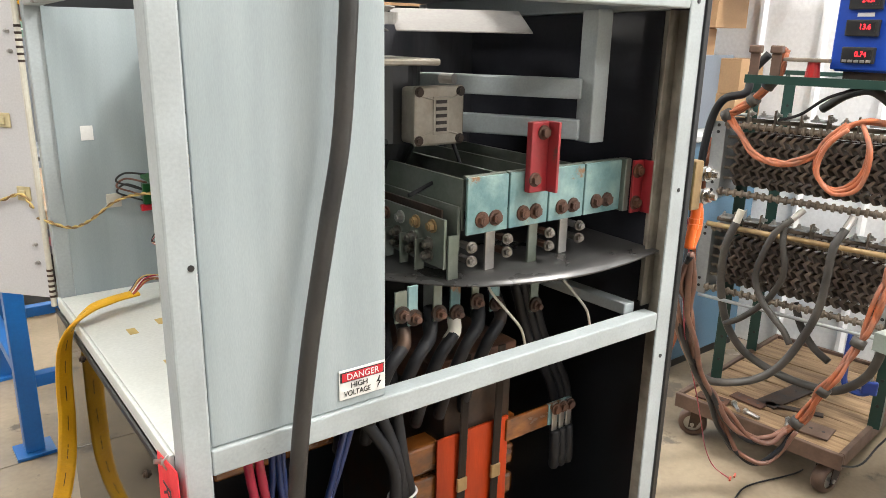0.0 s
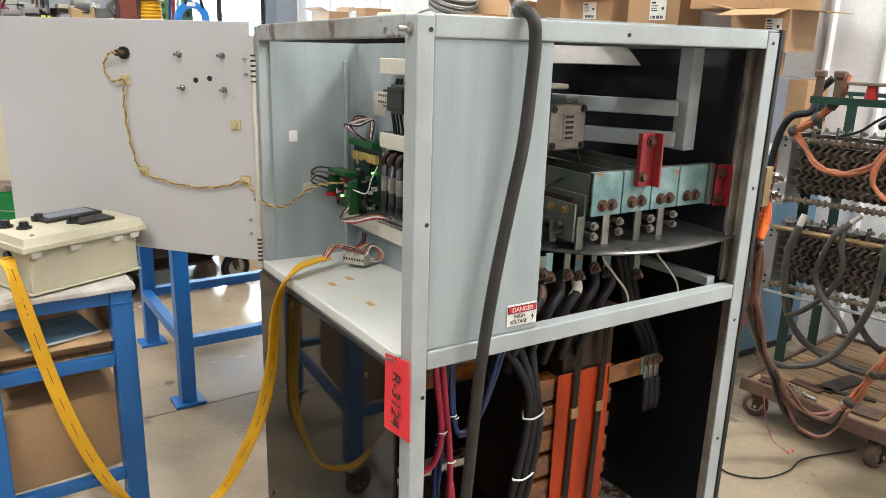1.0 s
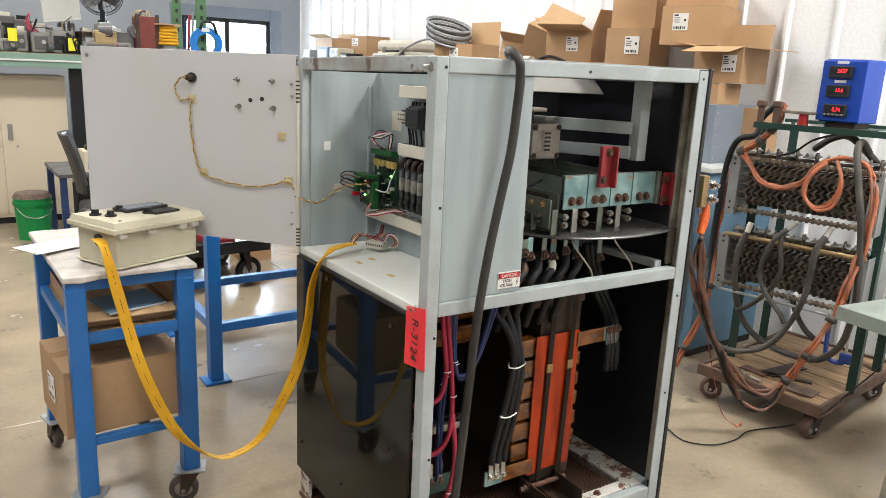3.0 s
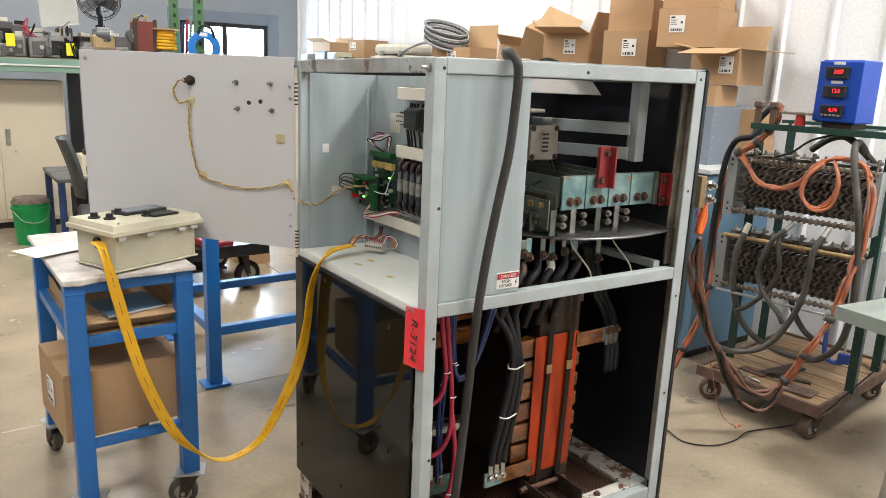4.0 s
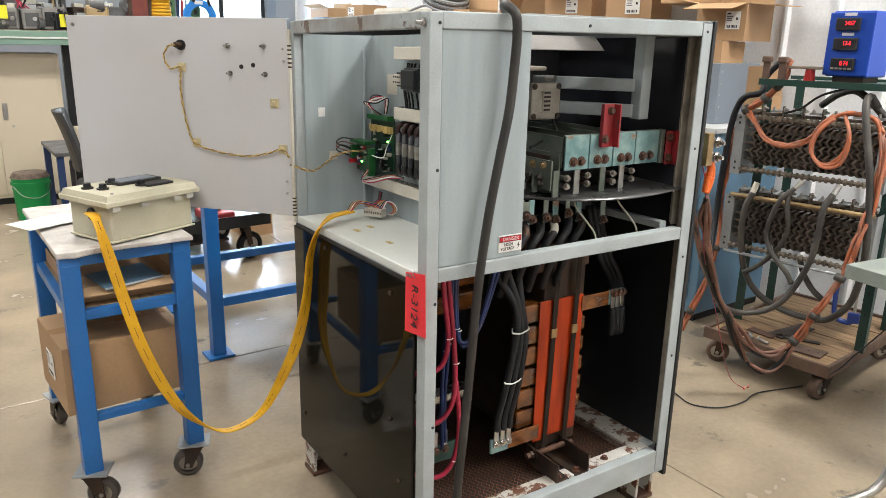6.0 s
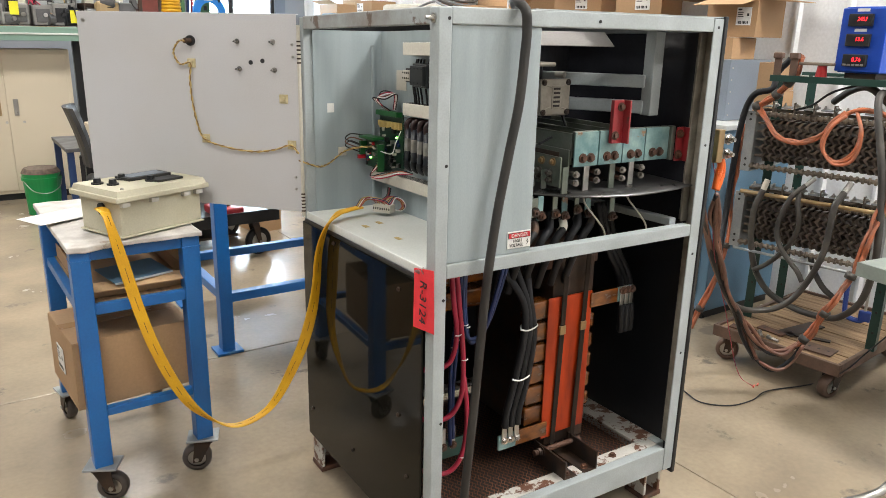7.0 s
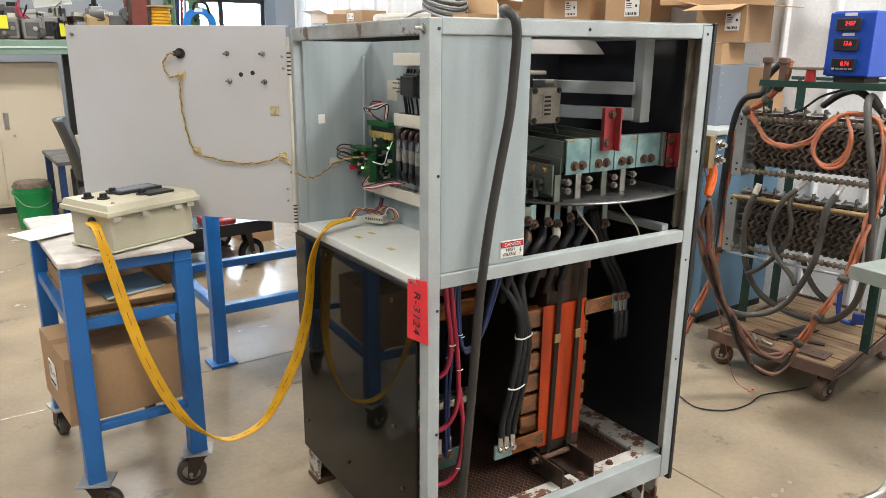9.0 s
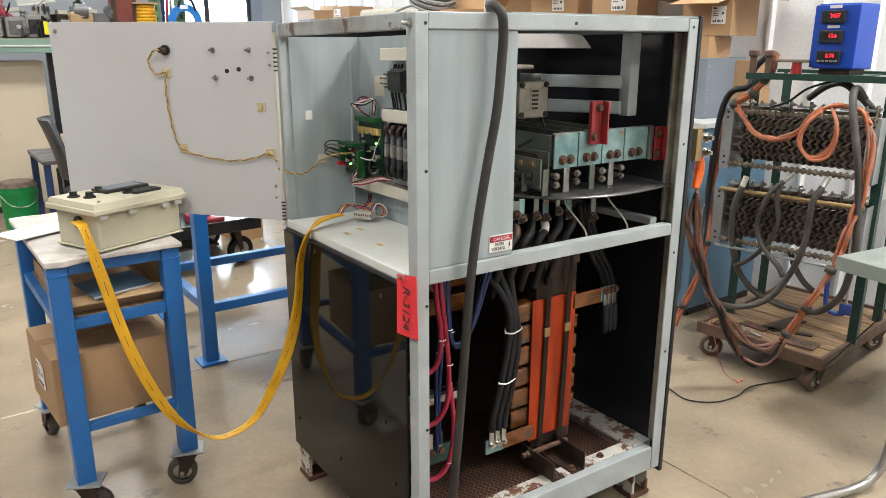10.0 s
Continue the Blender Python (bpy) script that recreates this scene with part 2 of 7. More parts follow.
CREAMC = material("cream_steel_cabinet", (0.60, 0.53, 0.41), 0.5, tint=(0.54, 0.465, 0.35), scale=2, amount=0.7, bump=0.04)
IVORY = material("ivory_duct", (0.58, 0.56, 0.49), 0.5, tint=(0.46, 0.43, 0.36), scale=12, amount=0.6, bump=0.05)
GREENP = material("dark_green_paint", (0.010, 0.042, 0.033), 0.42, tint=(0.02, 0.055, 0.045), scale=8, amount=0.7, bump=0.06, spots=(0.13, 0.15, 0.13), spot_scale=14, spot_edge=0.68)
SAGE = material("sage_green_paint", (0.20, 0.32, 0.26), 0.45, tint=(0.16, 0.26, 0.21), scale=4, amount=0.6, bump=0.04)
PCB = material("green_circuit_board", (0.008, 0.042, 0.018), 0.35, tint=(0.006, 0.03, 0.016), scale=40, amount=0.9, bump=0.1)
TERMG = material("green_terminal", (0.010, 0.10, 0.022), 0.4, scale=30, amount=0.4, bump=0.03)
BUCKET = material("green_bucket_plastic", (0.005, 0.27, 0.07), 0.35, scale=8, amount=0.4, bump=0.03)
WOOD = material("worn_deck_wood", (0.30, 0.20, 0.11), 0.7, tint=(0.15, 0.09, 0.05), scale=6, amount=1.0, grain=60, bump=0.35, stretch=(9, 1, 4), piece=0.15)
DIRTYST = material("dirty_brown_steel", (0.16, 0.10, 0.075), 0.55, metal=0.3, tint=(0.09, 0.06, 0.045), scale=12, amount=0.9, bump=0.2)
COILST = material("heat_browned_resistor_alloy", (0.23, 0.19, 0.16), 0.36, metal=0.7, tint=(0.055, 0.043, 0.036), scale=30, amount=0.8, bump=0.1, piece=0.3)
PORC = material("dusty_porcelain", (0.19, 0.155, 0.12), 0.55, tint=(0.09, 0.07, 0.055), scale=18, amount=0.8, bump=0.2)
BRASS = material("aged_brass_tube", (0.36, 0.25, 0.12), 0.45, metal=0.5, tint=(0.22, 0.15, 0.08), scale=20, amount=0.8, bump=0.12)
PLATEG = material("galvanised_plate", (0.34, 0.36, 0.37), 0.45, metal=0.4, tint=(0.26, 0.275, 0.28), scale=10, amount=0.7, bump=0.08)
CLOTH = material("stained_white_cover", (0.62, 0.60, 0.57), 0.55, tint=(0.40, 0.37, 0.35), scale=11, amount=1.0, grain=110, bump=0.3, spots=(0.33, 0.28, 0.24), spot_scale=14, spot_edge=0.64)
WIREB = material("brown_wire", (0.25, 0.15, 0.05), 0.5, scale=40, amount=0.5, bump=0.05)
TIE = material("yellowed_tie_mount", (0.60, 0.52, 0.33), 0.45, tint=(0.32, 0.26, 0.12), scale=60, amount=0.8, bump=0.05)
TOPRAIL = material("grimy_grey_paint", (0.36, 0.40, 0.41), 0.45, tint=(0.20, 0.18, 0.16), scale=9, amount=1.0, grain=160, bump=0.15, spots=(0.11, 0.075, 0.055), spot_scale=13, spot_edge=0.585)
# black greyed and streaked: the room's reflection is put into the colour
REFLBK = material("reflection_greyed_black", (0.036, 0.038, 0.045), 0.16, tint=(0.058, 0.058, 0.066), scale=5, amount=0.9, grain=60, bump=0.03, stretch=(4, 1, 0.7), spec=0.9)
# lighter than BLACK, to carry the side panel's reflection as colour
SIDEBK = material("side_reflection_black", (0.018, 0.019, 0.024), 0.14, tint=(0.032, 0.033, 0.04), scale=4, amount=0.7, grain=90, bump=0.03)
LEAFG = material("green_slotted_steel", (0.075, 0.19, 0.075), 0.45, tint=(0.05, 0.13, 0.055), scale=8, amount=0.7, bump=0.06)
FUSEG = material("fuse_grey", (0.03, 0.034, 0.046), 0.3)
FUSECAP = material("dark_red_cap", (0.024, 0.006, 0.006), 0.6)
STRAPM = material("burnt_steel_strap", (0.014, 0.010, 0.008), 0.7, tint=(0.028, 0.018, 0.012), scale=18, amount=0.9, grain=160, bump=0.2, spec=0.2)
PINK = material("clear_lens", (0.9, 0.9, 0.9), 0.1, bump=0)
FOAM = material("mottled_seat", (0.16, 0.115, 0.085), 0.8, tint=(0.08, 0.06, 0.05), scale=30, amount=1.0, bump=0.3)
TYRE = material("grey_brown_caster_tyre", (0.055, 0.046, 0.042), 0.5, tint=(0.10, 0.08, 0.07), scale=20, amount=0.8, bump=0.2)
GTABLE = material("grey_green_bench_paint", (0.27, 0.31, 0.285), 0.45, tint=(0.18, 0.205, 0.19), scale=8, amount=0.7, bump=0.1, spots=(0.12, 0.12, 0.11), spot_scale=16, spot_edge=0.66)
LEDRED = glow("red_led_digits", (1.0, 0.02, 0.03), 3.0)
LEDGRN = glow("green_led", (0.25, 1.0, 0.15), 6.0)
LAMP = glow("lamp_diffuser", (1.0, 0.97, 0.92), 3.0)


# ---------- the hall ----------
def floor_material():
    m = material("polished_concrete", (0.365, 0.298, 0.213), 0.22, tint=(0.24, 0.195, 0.143), scale=2.3, amount=1.0, grain=45, bump=0.05, spots=(0.17, 0.145, 0.115), spot_scale=3.4, spot_edge=0.61, rough_var=0.16)
    return m


CONC = floor_material()
WALLW = material("white_sheet_metal", (0.80, 0.815, 0.84), 0.42, tint=(0.72, 0.735, 0.76), scale=1.5, amount=0.5, grain=60, bump=0.02)
WALLG = material("grey_wall_paint", (0.25, 0.275, 0.31), 0.6, tint=(0.22, 0.24, 0.27), scale=1.5, amount=0.6, grain=90, bump=0.08)
TRIMG = material("slate_trim_paint", (0.17, 0.20, 0.25), 0.5, scale=3, amount=0.4, bump=0.04)
CEILM = material("ceiling_paint", (0.62, 0.62, 0.6), 0.8, scale=2, amount=0.4, bump=0.05)
DKGAP = material("joint_filler", (0.07, 0.06, 0.05), 0.9, scale=8, amount=0.4, bump=0.1)

WX, WY, SX, SY = 3.3, 8.2, -6.0, -6.0
floor = new("floor")
floor.matrix_basis = HALL
tagged(floor, "polished tan concrete floor with saw-cut joints and scuffs", "floor", kind="structure")
ys, xs = (SY, -1.6, 2.0, 5.6, WY), (SX, -2.4, 1.2, WX)
for i in range(3):
    for j in range(4):
        part("slab", block(xs[i] + 0.002, ys[j] + 0.002, -0.15, xs[i + 1] - 0.002, ys[j + 1] - 0.002, 0, 0.003), CONC, floor)
part("joint", block(SX, SY, -0.15, WX, WY, -0.008), DKGAP, floor)


def hall_part(name, bm, mat):
    ob = part(name, bm, mat)
    ob.matrix_basis = HALL
    return ob


def ribbed(x, y0, y1, z1):
    """Wall sheet with trapezoid ribs, facing -x, ribs upright; solid to x + 0.08."""
    bm = bmesh.new()
    pts = []
    y, k = y0, 0
    while y < y1 - 0.001:
        for dy, dx in ((0, 0), (0.155, 0), (0.167, -0.024), (0.183, -0.024), (0.195, 0), (0.305 - 0.001, 0)):
            if y + dy <= y1:
                pts.append((x + dx, y + dy))
        y += 0.305
    pts.append((x, y1))
    low = [bm.verts.new((a, b, 0)) for a, b in pts]
    top = [bm.verts.new((a, b, z1)) for a, b in pts]
    for i in range(len(pts) - 1):
        bm.faces.new((low[i], top[i], top[i + 1], low[i + 1]))
    block(x + 0.03, y0, 0, x + 0.12, y1, z1, bm=bm)
    return bm


tagged(hall_part("wall_east", ribbed(WX, SY, WY, CEILING), WALLW), "white ribbed sheet metal wall with upright ribs", "wall", kind="structure")
W0, W1, WZ0, WZ1 = 1.72, 2.86, 1.18, 2.09
north = bmesh.new()
for b in ((SX, 0, W0, CEILING), (W1, 0, WX, CEILING), (W0, 0, W1, WZ0), (W0, WZ1, W1, CEILING)):
    block(b[0], WY, b[1], b[2], WY + 0.18, b[3], bm=north)
tagged(hall_part("wall_north", north, WALLG), "grey painted wall with a sliding window", "wall", kind="structure")
# west wall is unseen; its grey darkens what the black lower panel reflects
tagged(hall_part("wall_west", block(SX - 0.15, SY, 0, SX, WY, CEILING), WALLG), "plain unseen wall, grey to darken the black panel's reflection", "wall", kind="structure")
tagged(hall_part("wall_south", block(SX, SY - 0.15, 0, WX, SY, CEILING), WALLW), "plain white hall wall", "wall", kind="structure")
tagged(hall_part("ceiling", block(SX, SY, CEILING, WX, WY, CEILING + 0.12), CEILM), "pale hall ceiling", "ceiling", kind="structure")

win = thing("window_1", "dark-framed sliding window with bright daylight behind", "window", kind="structure")
fr = bmesh.new()
for b in ((W0, WZ0, W0 + 0.05, WZ1), (W1 - 0.05, WZ0, W1, WZ1), (W0, WZ0, W1, WZ0 + 0.05), (W0, WZ1 - 0.05, W1, WZ1), (2.26, WZ0, 2.32, WZ1)):
    block(b[0], WY + 0.02, b[1], b[2], WY + 0.08, b[3], 0.004, fr)
part("window_frame", fr, BLACK, win)
tr = bmesh.new()
for b in ((W0 - 0.14, WZ0 - 0.14, W0, WZ1 + 0.14), (W1, WZ0 - 0.14, W1 + 0.14, WZ1 + 0.14), (W0, WZ1, W1, WZ1 + 0.14), (W0, WZ0 - 0.14, W1, WZ0)):
    block(b[0], WY - 0.018, b[1], b[2], WY + 0.002, b[3], 0.003, tr)
part("window_trim", tr, TRIMG, win, "slate blue painted trim")
GLASS = bpy.data.materials.new("window_glass")
GLASS.use_nodes = True
g = GLASS.node_tree.nodes["Principled BSDF"]
g.inputs["Transmission Weight"].default_value, g.inputs["Roughness"].default_value = 1.0, 0.02
for a, b in ((W0 + 0.05, 2.26), (2.32, W1 - 0.05)):
    pane = part("pane", block(a, WY + 0.045, WZ0 + 0.05, b, WY + 0.051, WZ1 - 0.05), GLASS, win)
    pane.visible_shadow = False
bright = glow("bright_outdoors", (0.80, 0.91, 1.0), 4.5)
tagged(hall_part("backdrop", block(-3, 10.4, -1, 8, 10.45, 6), bright), "white overexposed daylight outside the window", "backdrop", kind="structure")

# bay lamps under the ceiling, unseen, placed from the shadows they would cast
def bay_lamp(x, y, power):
    t = thing("ceiling_light", "unseen square white LED bay light under the ceiling", "ceiling light", "hall lights", at=pose(x, y, CEILING - 0.12))
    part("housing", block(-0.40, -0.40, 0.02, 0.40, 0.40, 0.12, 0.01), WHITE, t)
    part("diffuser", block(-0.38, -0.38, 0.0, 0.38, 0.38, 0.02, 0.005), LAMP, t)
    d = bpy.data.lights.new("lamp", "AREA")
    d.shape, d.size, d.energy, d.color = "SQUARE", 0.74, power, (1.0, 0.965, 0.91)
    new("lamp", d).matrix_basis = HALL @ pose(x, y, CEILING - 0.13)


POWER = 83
# the lamp at x 2.2 is doubled to brighten the floor on the right
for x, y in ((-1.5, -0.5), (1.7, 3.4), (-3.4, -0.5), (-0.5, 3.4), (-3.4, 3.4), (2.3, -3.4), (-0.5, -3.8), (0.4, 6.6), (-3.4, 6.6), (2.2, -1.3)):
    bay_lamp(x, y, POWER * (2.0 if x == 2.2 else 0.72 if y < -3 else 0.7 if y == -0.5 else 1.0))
dl = bpy.data.lights.new("window_daylight", "AREA")
dl.shape, dl.size, dl.size_y, dl.energy, dl.color = "RECTANGLE", W1 - W0, WZ1 - WZ0, 90, (0.72, 0.87, 1.0)
new("window_daylight", dl).matrix_basis = HALL @ pose((W0 + W1) / 2, WY + 0.12, (WZ0 + WZ1) / 2, -90, 0, 0)

# ---------- the rectifier cabinet ----------
site = Matrix.Identity(4)
cab = thing("rectifier_cabinet", "grey steel rectifier cabinet, open on two sides, with black lower panel", "electrical cabinet")
CX0, CX1, CY1, CZ0, CZ1 = -0.008, 0.982, 0.86, 0.12, 1.627


def cp(name, bm, mat, label="", parent=None, smooth=False):
    return part(name, bm, mat, parent or cab, label, smooth)


# frame: posts, rails, base
for x0, x1, y0, y1 in ((CX0, 0.0285, 0.0, 0.042), (0.941, CX1, 0.0, 0.003), (CX0, 0.03, CY1 - 0.03, CY1), (0.941, CX1, CY1 - 0.03, CY1)):
    cp("post", block(x0, y0, CZ0, x1, y1, CZ1 - 0.002, 0.003), GREYF)
for b in ((0.0285, 0.001, 1.587, 0.941, 0.042, CZ1), (0.0285, 0.001, 0.966, 0.941, 0.036, 1.004), (0.0285, 0.001, CZ0, 0.941, 0.036, 0.206)):
    cp("rail", block(*b, 0.003), GREYF)
cp("rail", block(CX0 + 0.001, 0.042, 1.587, 0.026, CY1 - 0.03, CZ1, 0.003), TOPRAIL, "grey top rail with brown grime")
for b in ((CX0 + 0.001, 0.042, 0.952, 0.024, CY1 - 0.03, 0.982), (CX0 + 0.001, 0.042, CZ0 + 0.02, 0.024, CY1 - 0.03, 0.20),
          (0.945, 0.0725, 1.587, CX1 - 0.001, CY1 - 0.03, CZ1), (0.945, 0.042, CZ0, CX1 - 0.001, CY1 - 0.03, 0.206)):
    cp("rail", block(*b, 0.003), GREYF)
# unseen top, left open over the control compartment and fan to let light in
top = block(0.78, 0.002, CZ1, CX1 - 0.002, CY1, CZ1 + 0.003)
block(0.274, 0.002, CZ1, 0.779, 0.24, CZ1 + 0.003, bm=top)
block(0.274, 0.80, CZ1, 0.779, CY1, CZ1 + 0.003, bm=top)
cp("top_sheet", top, GREYF, "scuffed grey top sheet, unseen, cut open to let light in")
cp("side_panel", block(CX1 + 0.001, -0.004, 0.10, CX1 + 0.016, CY1, 1.632, 0.002), BLACK, "black steel side panel")
cp("back_panel", block(CX0 + 0.02, CY1 + 0.001, 0.14, CX1, CY1 + 0.012, 1.62), BLACK, "black steel back panel")
cp("inner_back", block(0.03, CY1 - 0.04, 0.21, 0.94, CY1 - 0.033, 0.95), BLACK, "black inner lining")
cp("upper_back", block(0.30, 0.66, 0.99, 0.98, 0.667, 1.585), REFLBK, "black sheet behind the busbars, greyed for its reflection")
# added sheet, there only to show a grey reflection on the side panel
cp("upper_lining", block(0.968, 0.076, 1.0, 0.973, CY1 - 0.04, 1.585), SIDEBK, "added inner sheet, greyed for the reflection on the side panel")
# edge channel inside the right post
GRIMY = material("grimy_channel", (0.26, 0.24, 0.20), 0.6, tint=(0.12, 0.1, 0.08), scale=16, amount=1.0, bump=0.3)
cp("edge_channel", block(0.974, 0.003, 0.21, 0.981, 0.050, 1.586, 0.001), GRIMY)
cp("edge_angle", block(0.9675, 0.051, 1.0045, 0.973, 0.075, 1.586, 0.001), GRIMY, "grimy brown angle with flaking paint")
cp("edge_angle", block(0.944, 0.046, 1.0045, 0.973, 0.0505, 1.586, 0.001), GRIMY, "grimy brown angle with flaking paint")

# front sheet beside the near post
pan = cp("front_panel", block(0.031, 0.006, 1.006, 0.299, 0.012, 1.586, 0.002), GREY, "plain grey steel panel")
cp("panel_lip", block(0.292, 0.010, 1.006, 0.2985, 0.034, 1.586), GREY)
lab = cp("danger_label", block(0.219, 0.0035, 1.019, 0.297, 0.0055, 1.066, 0.0012), PAPER, "red, black and white high voltage warning label")
part("danger_band", block(0.221, 0.0025, 1.047, 0.294, 0.0036, 1.0625), INK, lab)
part("danger_oval", block(0.223, 0.0018, 1.0482, 0.292, 0.0026, 1.0613, 0.0004), REDINK, lab)
words("danger_word", "DANGER", 0.0135, facing((0.2575, 0.0012, 1.0546), (1, 0, 0), (0, 0, 1)), PAPER, lab)
words("label_word", "HIGH", 0.0120, facing((0.252, 0.0028, 1.0395), (1, 0, 0), (0, 0, 1)), INK, lab)
words("label_word", "VOLTAGE", 0.0120, facing((0.249, 0.0028, 1.0275), (1, 0, 0), (0, 0, 1)), INK, lab, 0.85)
zb = bmesh.new()
for q in ([(0.288, 1.046), (0.281, 1.034), (0.286, 1.034)], [(0.286, 1.035), (0.290, 1.035), (0.281, 1.022)]):
    zb.faces.new([zb.verts.new((x, 0.0028, z)) for x, z in q])
part("bolt_mark", zb, INK, lab)
for x, z in ((0.020, 1.60), (0.020, 1.257), (0.020, 0.911), (0.020, 0.56), (0.489, 1.605), (0.961, 1.60), (0.9625, 1.253), (0.9625, 0.905), (0.9625, 0.56)):
    cp("screw_hole", rod((x, -0.0012, z), (x, 0.01, z), 0.0042, seg=12), INK)

# control compartment
PX = 0.272
cp("partition", block(PX, 0.045, 0.985, PX + 0.006, 0.83, 1.586), GREY, "grey mounting plate")
cp("far_wall", block(CX0 + 0.03, 0.823, 0.98, PX, 0.829, 1.586), GREY, "grey compartment wall")
rim = bmesh.new()
for b in ((0.232, 0.813, 1.0, 0.243, 1.54),):
    block(b[0], b[1], b[2], b[3], 0.824, b[4], 0.003, rim)
cp("wall_rim", rim, GREY)
cp("shelf", block(CX0 + 0.002, 0.045, 0.984, PX, 0.822, 0.990, 0.002), WHITE, "stained white shelf plate")
cp("shelf_lip", block(CX0 - 0.006, 0.045, 0.966, CX0 + 0.001, 0.83, 0.991, 0.002), WHITE, "white folded shelf edge")
cp("door_seal", block(CX0 - 0.012, 0.05, 0.955, CX0 - 0.007, 0.835, 0.967, 0.002), INK)
for i, (x, y, w) in enumerate(((0.065, 0.535, 0.016), (0.125, 0.56, 0.016), (0.08, 0.35, 0.015))):
    cp("glue_mark", block(x - w / 2, y - w, 0.990, x + w / 2, y + w, 0.9908), WIREY, "yellowed glue mark")


def duct(y0, y1, z, h=0.038, d=0.046):
    t = cp("wiring_duct", block(PX - d, y0, z - h, PX - 0.001, y1, z, 0.002), IVORY, "slotted ivory wiring duct")
    n = int((y1 - y0) / 0.014)
    bm = bmesh.new()
    for k in range(n):
        yy = y0 + 0.012 + k * 0.014
        block(PX - d + 0.006, yy, z - 0.0005, PX - 0.006, yy + 0.006, z + 0.0006, bm=bm)
    part("slots", bm, INK, t)
    return t


duct(0.10, 0.592, 1.549)
duct(0.10, 0.590, 1.364)
duct(0.06, 0.818, 1.123)

# left lower panel, glossy black
cp("lower_panel", block(CX0 - 0.008, 0.045, 0.132, CX0, CY1 + 0.004, 0.952, 0.003), GLOSSB, "glossy black enamelled lower panel")
for y, z in ((0.60, 0.93), (0.17, 0.90), (0.17, 0.52), (0.12, 0.345), (0.82, 0.25), (0.48, 0.25), (0.15, 0.19)):
    cp("panel_screw", bolt_bm((CX0 - 0.008, y, z), (-1, 0, 0), 0.0045, 0.003), DARKST, smooth=False)
cp("corner_bolt", bolt_bm((CX0, 0.022, 1.601), (-1, 0, 0), 0.008, 0.006, 0.018), STEEL)
cp("latch", bolt_bm((CX0 - 0.004, 0.055, 0.978), (-1, 0, 0.3), 0.006, 0.008, 0.012), STEEL)

# feet
for x, y in ((0.03, CY1 - 0.06), (0.93, 0.07), (0.03, 0.07), (0.93, CY1 - 0.06)):
    f = cp("foot", block(x - 0.045, y - 0.045, 0.0, x + 0.045, y + 0.045, 0.018, 0.004), RUST, "rusty steel channel foot")
    fb = block(x - 0.04, y - 0.04, 0.018, x - 0.028, y + 0.04, CZ0 + 0.003, 0.002)
    block(x + 0.028, y - 0.04, 0.018, x + 0.04, y + 0.04, CZ0 + 0.003, 0.002, fb)
    block(x - 0.028, y + 0.028, 0.018, x + 0.028, y + 0.04, CZ0 + 0.003, 0.002, fb)
    part("channel", fb, BASEW, f)

# base tray: worn white flanges round an expanded-metal floor
for b in ((0.03, 0.037, 0.196, 0.941, 0.085, 0.207), (0.885, 0.085, 0.196, 0.978, CY1 - 0.04, 0.207), (0.03, CY1 - 0.09, 0.196, 0.885, CY1 - 0.041, 0.207), (0.03, 0.085, 0.196, 0.075, CY1 - 0.09, 0.207)):
    cp("base_flange", block(*b, 0.002), BASEW, "worn white base flange with rust")
mesh = bmesh.new()
for k in range(46):
    for s in (-1, 1):
        x = 0.075 + 0.81 * (k + 0.5) / 46
        zig = []
        n = 40
        for j in range(n + 1):
            zig.append((x + s * (0.0062 if j % 2 else -0.0062), 0.085 + (CY1 - 0.175) * j / n, 0.196 + 0.002 * s))
        vs = [(mesh.verts.new((px - 0.0016, py, pz)), mesh.verts.new((px + 0.0016, py, pz))) for px, py, pz in zig]
        for (a, b), (c, d) in zip(vs, vs[1:]):
            mesh.faces.new((a, b, d, c))
cp("expanded_metal", mesh, MESHR, "rusted expanded-metal floor")
cp("tray_bottom", block(0.03, 0.04, 0.13, 0.94, CY1 - 0.04, 0.134), BLACK, "dark tray under the mesh")

# hinge and door
cp("hinge", rod((CX0 - 0.012, CY1 - 0.022, 0.97), (CX0 - 0.012, CY1 - 0.022, 1.60), 0.006, seg=10), IVORY, "long piano hinge")
for z0, z1 in ((0.99, 1.06), (1.48, 1.56)):
    for k in range(6):
        z = z0 + (z1 - z0) * k / 6
        cp("hinge_knuckle", rod((CX0 - 0.012, CY1 - 0.022, z), (CX0 - 0.012, CY1 - 0.022, z + 0.005), 0.0068, seg=10), DARKST)
DANG = math.atan2(0.60, -0.535)
door_m = Matrix.Translation((CX0 - 0.014, CY1 - 0.02, 0)) @ Matrix.Rotation(DANG, 4, "Z") @ Matrix.Diagonal((1.06, 1, 1, 1))
DW, DZ0, DZ1 = 0.80, 0.972, 1.618
# local x runs from the hinge to the free edge, local y > 0 is the inner face seen from the front
door = cp("door", block(0.004, -0.003, DZ0, DW, 0.0, DZ1, 0.0012), DOORP, "pale grey steel door, swung wide open")
door.matrix_basis = door_m
for b in ((0.004, -0.018, DZ0, DW, -0.003, DZ0 + 0.003), (0.004, -0.018, DZ1 - 0.003, DW, -0.003, DZ1), (DW - 0.003, -0.018, DZ0, DW, -0.003, DZ1)):
    part("door_return", block(*b), DOORP, door)


def on_door(name, bm, mat, label="", smooth=False):
    return part(name, bm, mat, door, label, smooth)

